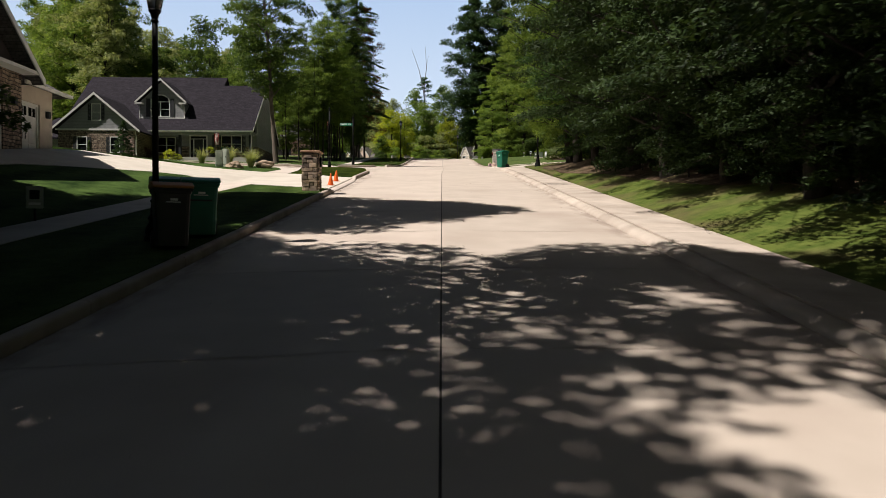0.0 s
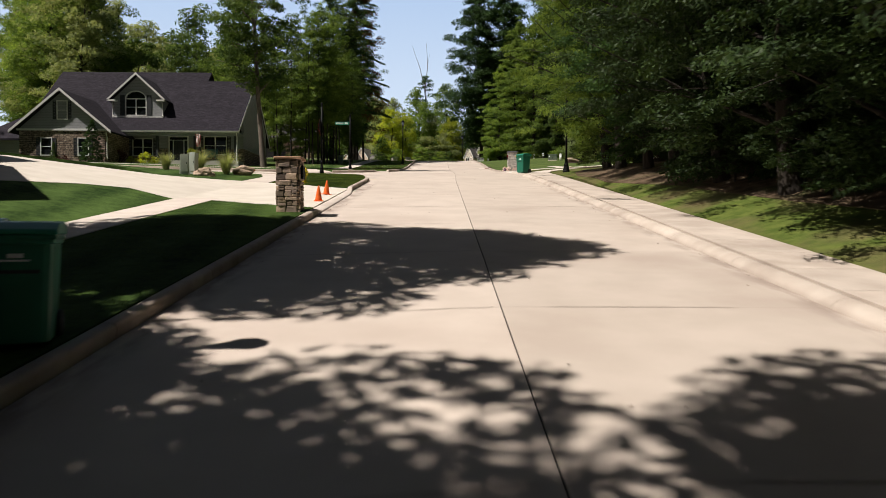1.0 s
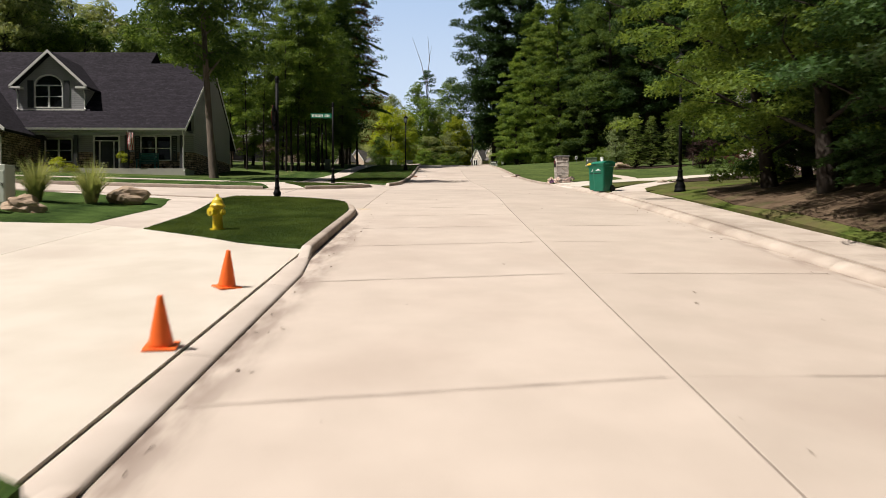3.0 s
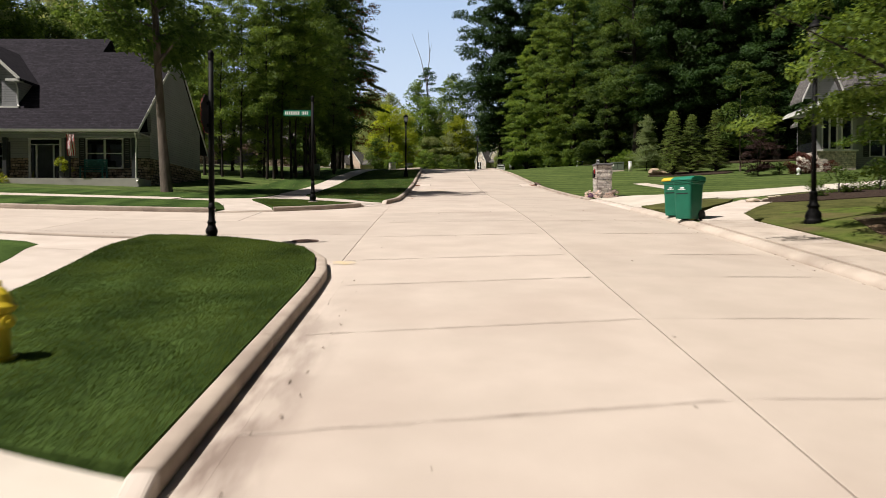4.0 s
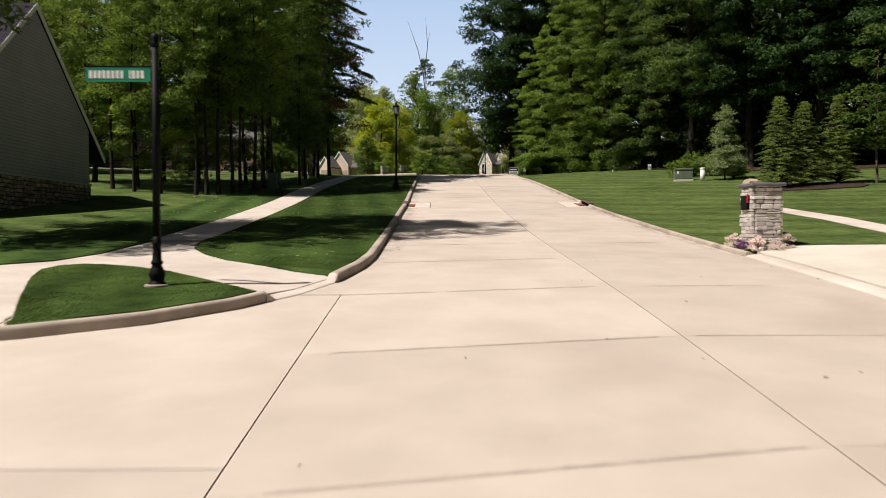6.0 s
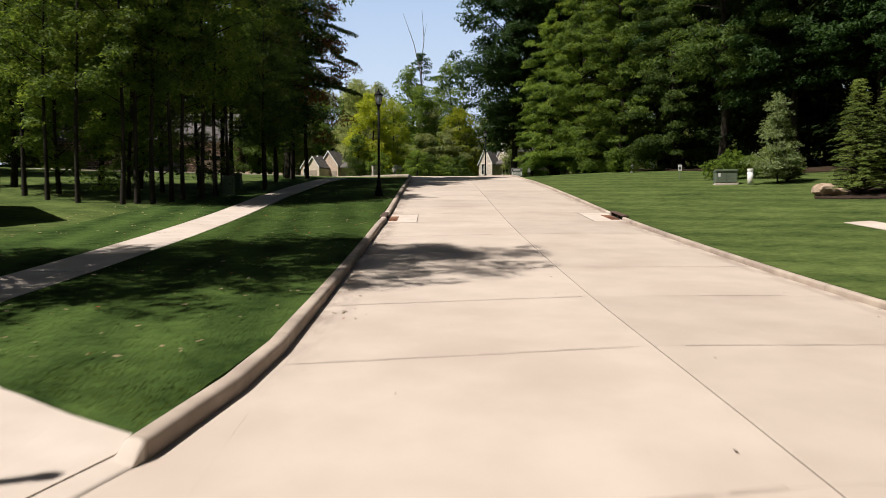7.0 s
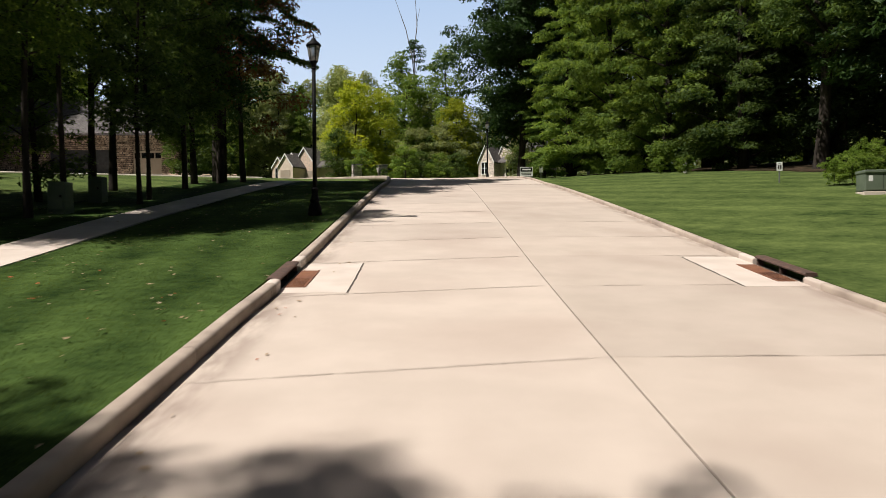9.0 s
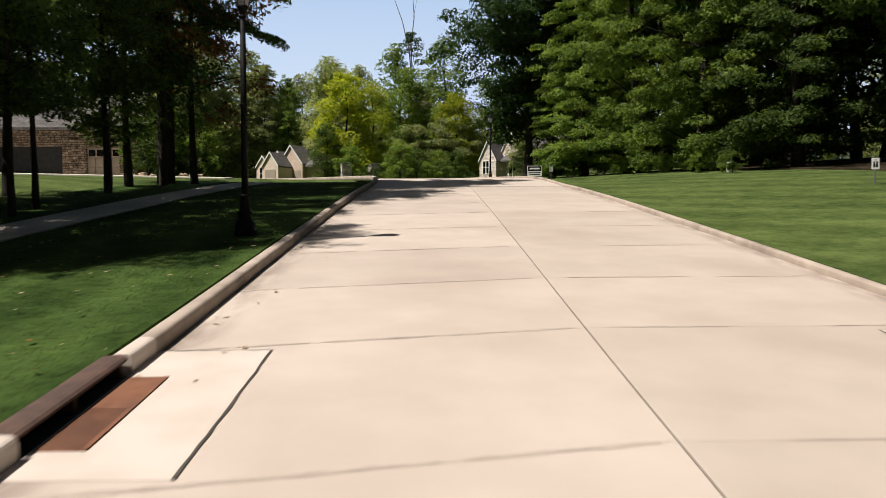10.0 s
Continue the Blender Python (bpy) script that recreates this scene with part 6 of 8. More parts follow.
# ---------------- house with the bay window ----------------
def bay_house():
    h = thing("house", "grey house with a bay window under a white metal roof", "house", pose(1.2, 0, 0))
    part("wall", wall_y(21.4, 34, 9.0, 13.9, 75.2, 0.2, [(23.5, 25.2, 11.2, 13.2)]), SIDING, h)
    window_y(h, 23.5, 25.2, 11.2, 13.2, 75.2, (2, 2), 0.35)
    part("wall", boxes((21.2, 75.2, 9, 21.4, 79.8, 13.9)), SIDING, h)
    bay = part("bay", boxes((19.5, 74.0, 9.0, 21.9, 76.5, 11.35)), PALELEDGE, h, "pale ledge stone under the bay")
    part("bay_corner", boxes((19.5, 74.0, 11.35, 19.75, 74.2, 13.7), (21.65, 74.0, 11.35, 21.9, 74.2, 13.7), (20.75, 74.0, 11.35, 20.95, 74.2, 13.7)), SOFFIT, bay)
    window_y(bay, 19.85, 20.7, 11.5, 13.6, 74.03, (2, 1))
    window_y(bay, 21.05, 21.6, 11.5, 13.6, 74.03, (1, 1))
    part("bay_side", boxes((19.5, 74.2, 11.35, 19.6, 76.4, 13.7)), GLASS, bay)
    part("sill", boxes((19.4, 73.9, 11.35, 22.0, 74.0, 11.45)), TRIM, bay)
    bm = bmesh.new()
    eave = [(18.6, 73.3), (22.6, 73.3), (22.6, 76.5), (18.6, 76.5)]
    low, rim = [[bm.verts.new((x, y, z)) for x, y in eave] for z in (13.76, 13.83)]
    ridge = [bm.verts.new(p) for p in ((20.3, 75.4, 14.85), (22.6, 75.4, 14.85))]
    bm.faces.new(low[::-1])
    for k in range(4):
        bm.faces.new((low[k], low[(k + 1) % 4], rim[(k + 1) % 4], rim[k]))
    for f in ((rim[0], rim[1], ridge[1], ridge[0]), (rim[3], rim[0], ridge[0]), (rim[2], rim[3], ridge[0], ridge[1]), (rim[1], rim[2], ridge[1])):
        bm.faces.new(f)
    mr = part("metal_roof", bm, METALROOF, h, "white standing-seam metal roof")
    for i in range(11):
        x = 18.7 + i * 0.38
        k = min(1.0, (x - 18.6) / 1.7)
        bm = bmesh.new()
        tube(bm, [(x, 73.31, 13.85), (x, 73.31 + 2.09 * k, 13.85 + 1.02 * k)], [0.028, 0.028], 4)
        part("seam", bm, METALROOF, mr)
    for i in range(8):
        y = 73.5 + i * 0.4
        k = min((y - 73.3) / 2.1, 1.0) if y < 75.4 else (76.5 - y) / 1.1
        bm = bmesh.new()
        tube(bm, [(18.61, y, 13.85), (18.61 + 1.69 * k, y, 13.85 + 1.02 * k)], [0.028, 0.028], 4)
        part("seam", bm, METALROOF, mr)
    part("fascia", boxes((18.56, 73.26, 13.66, 22.6, 73.32, 13.80), (18.56, 73.32, 13.66, 18.62, 76.5, 13.80)), TRIM, h)
    part("gable", prism([(18.95, 14.7), (21.4, 14.7), (20.15, 17.55)], "y", 74.7, 74.9), SIDING, h)
    for sx, ex in ((-1, 18.75), (1, 21.55)):
        roof_slab(h, (ex, 74.4, 14.6), (20.15, 74.4, 17.75), (20.15, 75.9, 17.75), (ex, 75.9, 14.6), GREYSHINGLE, 0.15)
        rake_board(h, (ex, 74.36, 14.62), (20.15, 74.36, 17.78), 0.2)
    roof_slab(h, (21.0, 74.6, 13.8), (35, 74.6, 13.8), (35, 77.5, 17.4), (23.6, 77.5, 17.4), GREYSHINGLE, 0.15)
    roof_slab(h, (21.0, 80.4, 13.8), (35, 80.4, 13.8), (35, 77.5, 17.4), (23.6, 77.5, 17.4), GREYSHINGLE, 0.15)
    roof_slab(h, (21.0, 74.6, 13.8), (21.0, 80.4, 13.8), (23.6, 77.55, 17.4), (23.6, 77.5, 17.4), GREYSHINGLE, 0.15)
    part("gutter", boxes((21.9, 74.5, 13.66, 35, 74.62, 13.8)), TRIM, h)
    downpipe(h, 21.75, 75.15, 10.2, 13.7)
    return h


bay_house()


# ---------------- houses beyond ----------------
def front_gable(h, x0, x1, y, yb, z0, ze, za, wall, roof, over=0.35, windows=()):
    m = (x0 + x1) / 2
    k = (za - ze) / (m - x0)
    part("wall", wall_y(x0, x1, z0, ze, y, 0.2, [w[:4] for w in windows]), wall, h)
    part("gable", prism([(x0, ze), (x1, ze), (m, za - 0.1)], "y", y + 0.01, y + 0.2), wall, h)
    for w in windows:
        window_y(h, *w[:4], y, w[4] if len(w) > 4 else (2, 1))
    for x in (x0, x1 - 0.2):
        part("wall", boxes((x, y + 0.2, z0, x + 0.2, yb, ze)), wall, h)
    for ex in (x0 - over, x1 + over):
        ze2 = ze - k * over
        roof_slab(h, (ex, y - over, ze2), (m, y - over, za), (m, yb, za), (ex, yb, ze2), roof, 0.15)
        rake_board(h, (ex, y - over - 0.04, ze2 + 0.03), (m, y - over - 0.04, za + 0.03), 0.2)


far1 = thing("house", "small stone-fronted house with steep gables beyond the crest", "house", pose(5.0, 155, 0, 0, 0, -38) @ pose(-5.0, -155, 0))
front_gable(far1, 3.85, 6.15, 155, 162, 15.5, 18.95, 21.1, PALELEDGE, GREYSHINGLE, 0.12, [(4.35, 5.15, 17.3, 18.75, (2, 2))])
front_gable(far1, 5.6, 8.2, 157, 164, 15.5, 19.9, 22.4, PALELEDGE, GREYSHINGLE, 0.1)
part("wall", wall_y(6.2, 14, 15.5, 18.9, 156.5, 0.2, [(7.0, 7.9, 16.6, 18.7)]), PALELEDGE, far1)
window_y(far1, 7.0, 7.9, 16.8, 18.6, 156.5, (2, 1))
roof_slab(far1, (6.2, 155.8, 18.8), (14.5, 155.8, 18.8), (14.5, 161, 21.8), (6.2, 161, 21.8), GREYSHINGLE)
roof_slab(far1, (6.2, 166, 18.8), (14.5, 166, 18.8), (14.5, 161, 21.8), (6.2, 161, 21.8), GREYSHINGLE)

far2 = thing("house", "tan house with a row of white-edged gables beyond the crest", "house", pose(-19, 149, 0, 0, 0, -30) @ pose(19, -149, 0))
front_gable(far2, -20.8, -19.0, 149.0, 156, 15.0, 17.8, 18.9, FARBRICK, GREYSHINGLE, 0.08, [(-20.3, -19.5, 16.3, 17.6, (2, 2))])
front_gable(far2, -20.0, -18.2, 150.5, 156, 15.0, 18.4, 19.5, FARBRICK, GREYSHINGLE, 0.08)
front_gable(far2, -19.0, -16.8, 148.0, 156, 15.0, 17.7, 19.1, BEIGE, GREYSHINGLE, 0.1)
front_gable(far2, -18.6, -15.4, 150.2, 157, 15.0, 18.0, 20.0, FARBRICK, GREYSHINGLE, 0.1)
part("garage_door", boxes((-18.6, 147.95, 15.4, -17.2, 147.99, 17.2)), DOORTAN, far2)
part("garage_door", boxes((-16.6, 150.15, 15.4, -15.6, 150.19, 17.2)), DOORTAN, far2)
part("wall", wall_y(-15.4, -10.2, 15.0, 17.8, 151.0, 0.2, [(-13.2, -12.4, 16.2, 17.3)]), BEIGE, far2)
window_y(far2, -13.2, -12.4, 16.2, 17.3, 151.0, (1, 1))
roof_slab(far2, (-20.5, 150.4, 17.7), (-9.9, 150.4, 17.7), (-12.4, 154.5, 19.9), (-18, 154.5, 19.9), GREYSHINGLE)
roof_slab(far2, (-9.9, 150.4, 17.7), (-9.9, 158, 17.7), (-12.4, 154.6, 19.9), (-12.4, 154.5, 19.9), GREYSHINGLE)

grove_house = thing("house", "stone and brick house with a tan garage behind the grove", "house", IDENT)
part("wall", wall_y(-38, -20.2, 12.6, 17.4, 118.0, 0.3, [(-23.5, -21.4, 12.6, 16.1), (-29.6, -25.0, 12.6, 16.2)]), LEDGE, grove_house)
part("stone_pier", boxes((-21.4, 117.9, 12.6, -20.15, 118.0, 16.6)), LEDGE, grove_house)
part("stone_pier", boxes((-25.0, 117.9, 12.6, -23.5, 118.0, 16.6)), LEDGE, grove_house)
# Dark sheet behind the opening paints the unlit inside of the bay
part("garage_bay", boxes((-29.6, 118.3, 12.6, -25.0, 118.4, 16.2)), DARKPAINT_GLOOM, grove_house, "dark panel standing in for the open garage bay's unlit inside")
gd = part("garage_door", boxes((-23.5, 118.1, 13.6, -21.4, 118.16, 16.1)), DOORTAN, grove_house, "tan panelled garage door")
for i in range(4):
    part("pane", boxes((-23.4 + i * 0.5, 118.07, 15.55, -23.0 + i * 0.5, 118.1, 15.95)), GLASS, gd)
    for j in range(3):
        part("door_panel", soft_box(-23.44 + i * 0.52, 118.06, 13.75 + j * 0.58, -23.0 + i * 0.52, 118.1, 14.25 + j * 0.58, 0.01, 1), DOORTAN, gd)
part("wall", boxes((-20.5, 118.3, 12.6, -20.2, 128, 17.4)), LEDGE, grove_house)
roof_slab(grove_house, (-38.5, 117.3, 17.3), (-19.6, 117.3, 17.3), (-21.5, 123, 20.6), (-38.5, 123, 20.6), GREYSHINGLE)
roof_slab(grove_house, (-19.6, 117.3, 17.3), (-19.6, 128.5, 17.3), (-21.5, 123.1, 20.6), (-21.5, 123, 20.6), GREYSHINGLE)
tagged(patch("driveway", [(-34, 108.5), (-12, 108.5), (-12.5, 112), (-18, 114), (-20, 117.9), (-34, 117.9)], lawn_z, 0.05, DRIVE, 1.5, 0.2), "pale concrete driveway behind the grove", "driveway", kind="structure")

# ---------------- materials of the things ----------------
BLACKMETAL = surf("black_painted_metal", (0.003, 0.003, 0.0035), (0.006, 0.006, 0.0065), 6, 0.6, 0.05, 40, spec=0.12)
LANTERN = bpy.data.materials.new("seeded_lantern_glass")
LANTERN.use_nodes = True
LANTERN.node_tree.nodes["Principled BSDF"].inputs["Base Color"].default_value = (0.55, 0.53, 0.5, 1)
LANTERN.node_tree.nodes["Principled BSDF"].inputs["Roughness"].default_value = 0.12
LANTERN.node_tree.nodes["Principled BSDF"].inputs["Transmission Weight"].default_value = 0.65
SIGNGREEN = surf("sign_green", (0.012, 0.20, 0.11), (0.015, 0.23, 0.13), 5, 0.4, 0.0)
SIGNWHITE = surf("sign_white", (0.75, 0.75, 0.73), (0.8, 0.8, 0.78), 5, 0.4, 0.0)
SIGNGREY = surf("bare_sign_back", (0.16, 0.165, 0.17), (0.2, 0.205, 0.21), 5, 0.5, 0.0, metal=0.3)
SIGNRED = surf("sign_red", (0.45, 0.02, 0.025), (0.5, 0.025, 0.03), 5, 0.4, 0.0)
BINGREEN = surf("green_bin_plastic", (0.006, 0.12, 0.07), (0.008, 0.14, 0.085), 4, 0.45, 0.08, 120)
BINLID = surf("light_green_bin_lid", (0.012, 0.19, 0.12), (0.016, 0.215, 0.14), 4, 0.42, 0.08, 120)
BINBLACK = surf("black_bin_plastic", (0.008, 0.009, 0.01), (0.014, 0.015, 0.016), 4, 0.5, 0.08, 120)
BINBROWN = surf("brown_bin_lid", (0.40, 0.16, 0.045), (0.46, 0.19, 0.055), 4, 0.5, 0.08, 120)
BINYELLOW = surf("yellow_bin_lid", (0.62, 0.42, 0.03), (0.7, 0.48, 0.04), 4, 0.45, 0.05, 120)
RUBBER = surf("rubber", (0.012, 0.012, 0.012), (0.02, 0.02, 0.02), 8, 0.8, 0.1, 60)
ORANGE = surf("cone_orange", (0.80, 0.13, 0.015), (0.88, 0.16, 0.02), 4, 0.5, 0.05, 60)
HYDRANT = surf("hydrant_yellow", (0.62, 0.47, 0.02), (0.70, 0.53, 0.03), 5, 0.45, 0.15, 40)
RUST = surf("rusty_iron", (0.15, 0.058, 0.028), (0.22, 0.092, 0.045), 6, 0.85, 0.4, 60, (0.10, 0.045, 0.028), 3.0, 0.5)
# Dark iron of the manhole; on the kerb hood it also paints shade
DARKRUST_SHADE = surf("dark_cast_iron_and_shade", (0.06, 0.036, 0.028), (0.105, 0.058, 0.042), 6, 0.85, 0.4, 60)
UTILITY = surf("utility_green", (0.10, 0.13, 0.09), (0.13, 0.16, 0.115), 3, 0.55, 0.05, 40)
UTILITYPALE = surf("utility_pale_green", (0.36, 0.40, 0.33), (0.41, 0.45, 0.38), 3, 0.55, 0.05, 40)
PALEROCK = surf("pale_rock", (0.42, 0.35, 0.27), (0.52, 0.45, 0.36), 3, 0.9, 0.6, 18, (0.34, 0.28, 0.21), 1.5, 0.5, dist=0.02)
PURPLELEAF = leafy("purple_black_leaves", (0.022, 0.013, 0.013), (0.048, 0.026, 0.022), 0.15)
ROCK = surf("boulder_rock", (0.34, 0.25, 0.17), (0.45, 0.34, 0.25), 2.5, 0.9, 0.7, 14, (0.26, 0.2, 0.15), 1.5, 0.5, dist=0.03)
BROWNSTONE = surf("brown_ledge_block", (0.29, 0.21, 0.145), (0.40, 0.30, 0.21), 7, 0.9, 0.7, 35, (0.17, 0.13, 0.125), 2.2, 0.8, vary=0.6, dist=0.015)
GREYSTONE = surf("grey_ledge_block", (0.44, 0.40, 0.37), (0.56, 0.52, 0.48), 7, 0.9, 0.7, 35, (0.28, 0.245, 0.23), 3.0, 0.5, vary=0.3, dist=0.015)
MORTAR = surf("mortar", (0.10, 0.085, 0.07), (0.14, 0.12, 0.10), 8, 0.95, 0.3, 60)
CAPBROWN = surf("brown_cap_stone", (0.30, 0.165, 0.09), (0.36, 0.21, 0.125), 4, 0.85, 0.4, 40)
CAPGREY = surf("slate_cap_stone", (0.10, 0.10, 0.105), (0.14, 0.14, 0.145), 4, 0.8, 0.4, 40)
PINK = leafy("pale_pink_petals", (0.70, 0.56, 0.58), (0.80, 0.74, 0.74), 0.2)
PURPLE = leafy("purple_petals", (0.16, 0.05, 0.20), (0.24, 0.08, 0.28), 0.2)
REDLEAF = leafy("dark_red_leaves", (0.06, 0.022, 0.018), (0.11, 0.04, 0.028), 0.25)
STRAW = leafy("pale_grass_blades", (0.20, 0.24, 0.10), (0.34, 0.36, 0.18), 0.3)
LIME = leafy("lime_leaves", (0.30, 0.36, 0.03), (0.42, 0.46, 0.05), 0.35)
GREYLEAF = leafy("pale_variegated_leaves", (0.16, 0.22, 0.09), (0.30, 0.36, 0.18), 0.3)
YELLOWPAINT = surf("faded_yellow_paint", (0.58, 0.46, 0.26), (0.51, 0.43, 0.345), 9, 0.85, 0.1, 60)
TEAL = surf("teal_paint", (0.01, 0.10, 0.10), (0.015, 0.13, 0.125), 5, 0.5, 0.05, 40)
FLAGRED = surf("flag_red", (0.35, 0.02, 0.03), (0.4, 0.025, 0.035), 5, 0.8, 0.1, 80)


def on_ground(x, y, turn=0.0, height=None):
    return pose(x, y, (height or lawn_z)(x, y) + 0.012, 0, 0, turn)


# ---------------- street lamps ----------------
def lamp_parts(ob):
    base = lathe([(0.20, -0.1), (0.20, 0.05), (0.19, 0.08), (0.175, 0.10), (0.185, 0.16), (0.165, 0.24), (0.12, 0.32), (0.115, 0.36), (0.135, 0.38), (0.135, 0.42), (0.10, 0.46), (0.085, 0.62), (0.08, 0.68), (0.095, 0.70), (0.095, 0.73), (0.06, 0.76)], 24)
    part("base", base, BLACKMETAL, ob, smooth=True)
    part("pole", lathe([(0.058, 0.74), (0.055, 2.2), (0.05, 3.98)], 18), BLACKMETAL, ob, smooth=True)
    for z in (2.35, 3.95):
        part("collar", lathe([(0.055, z), (0.068, z + 0.015), (0.068, z + 0.04), (0.055, z + 0.055)], 18), BLACKMETAL, ob, smooth=True)
    part("neck", lathe([(0.05, 4.0), (0.06, 4.04), (0.075, 4.1), (0.105, 4.14), (0.11, 4.17)], 18), BLACKMETAL, ob, smooth=True)
    lan = part("lantern", lathe([(0.105, 4.17), (0.135, 4.3), (0.16, 4.45), (0.17, 4.56), (0.165, 4.58)], 16), LANTERN, ob, "seeded glass lantern", smooth=True)
    for i in range(6):
        a = 2 * math.pi * i / 6
        bm = bmesh.new()
        tube(bm, [((0.108 * k + (1 - k) * 0.175) * math.cos(a), (0.108 * k + (1 - k) * 0.175) * math.sin(a), 4.16 * k + 4.58 * (1 - k)) for k in (1, 0.5, 0)], [0.008] * 3, 5)
        part("rib", bm, BLACKMETAL, lan)
    part("cap", lathe([(0.20, 4.57), (0.205, 4.6), (0.18, 4.64), (0.13, 4.69), (0.08, 4.73), (0.06, 4.78)], 18), BLACKMETAL, ob, smooth=True)
    part("finial", lathe([(0.05, 4.77), (0.02, 4.81), (0.03, 4.85), (0.02, 4.88), (0.004, 4.93)], 10), BLACKMETAL, ob, smooth=True)


lamp = thing("street_lamp", "black post-top street lamp with glass lantern on the verge", "street lamp", on_ground(-4.98, 85.4), "street lamps")
lamp_parts(lamp)
for x, y in ((-5.26, 13.0), (6.35, 47.4), (2.7, 123.5), (-18.0, 162.0)):
    copy_thing(lamp, on_ground(x, y))


def post_parts(ob):
    """A fluted-base sign post of the same family, with no lantern."""
    base = lathe([(0.135, -0.1), (0.135, 0.035), (0.125, 0.055), (0.098, 0.075), (0.104, 0.11), (0.122, 0.16), (0.118, 0.21), (0.088, 0.275), (0.070, 0.33), (0.088, 0.345), (0.088, 0.375), (0.068, 0.40), (0.062, 0.55), (0.060, 0.63), (0.072, 0.645), (0.072, 0.675), (0.058, 0.70), (0.058, 0.76)], 24)
    part("base", base, BLACKMETAL, ob, smooth=True)
    part("pole", lathe([(0.058, 0.74), (0.055, 2.2), (0.05, 3.68)], 18), BLACKMETAL, ob, smooth=True)
    part("finial", lathe([(0.06, 3.66), (0.065, 3.7), (0.05, 3.73), (0.07, 3.78), (0.05, 3.84), (0.01, 3.87)], 14), BLACKMETAL, ob, smooth=True)
    part("footing", lathe([(0.19, -0.15), (0.19, 0.018), (0.175, 0.03)], 20), KERBCON, ob, "round concrete footing")


corner_lamp = thing("sign_post", "black sign post carrying a stop sign at the corner", "sign post", on_ground(-7.18, 45.2), "sign posts")
name_lamp = thing("sign_post", "black sign post carrying a green street name sign", "sign post", on_ground(-7.1, 56.56), "sign posts")
for post in (corner_lamp, name_lamp):
    post_parts(post)
octo = [(0.38 / math.cos(radians(22.5)) * math.cos(radians(22.5 + 45 * i)), 2.56 + 0.38 / math.cos(radians(22.5)) * math.sin(radians(22.5 + 45 * i))) for i in range(8)]
stop = part("stop_sign", prism(octo, "x", -0.085, -0.075), BLACKMETAL, corner_lamp, "black back of an octagonal sign")
part("sign_face", prism(octo, "x", -0.09, -0.0865), SIGNRED, stop)
part("bracket", boxes((-0.075, -0.04, 2.3, -0.04, 0.04, 2.36), (-0.075, -0.04, 2.75, -0.04, 0.04, 2.81)), BLACKMETAL, corner_lamp)


def name_blade(parent, along, z, length, words):
    """A green street name blade; the name is drawn as plain bars of its letters' size."""
    far = -0.07 - length
    place = (lambda a, b, c, d, t0, t1: (a, t0, b, c, t1, d)) if along == "x" else (lambda a, b, c, d, t0, t1: (t0, a, b, t1, c, d))
    blade = part("name_sign", boxes(place(far, z, -0.07, z + 0.22, -0.012, 0.012)), SIGNGREEN, parent, "green reflective name blade")
    part("sign_rail", boxes(place(far, z + 0.22, -0.03, z + 0.24, -0.014, 0.014)), BLACKMETAL, blade)
    count = sum(words) + len(words) - 1
    step = (length - 0.1) / count
    u = far + 0.05
    for w in words:
        for i in range(w):
            wide = step * (0.35 if (w == 4 and i == 0) else 0.72)
            part("letter_bar", boxes(place(u, z + 0.05, u + wide, z + 0.17, -0.0155, -0.0125)), SIGNWHITE, blade)
            u += step * (0.6 if (w == 4 and i == 0) else 1.0)
        u += step
    return blade


name_blade(name_lamp, "x", 3.12, 0.98, (8, 4))


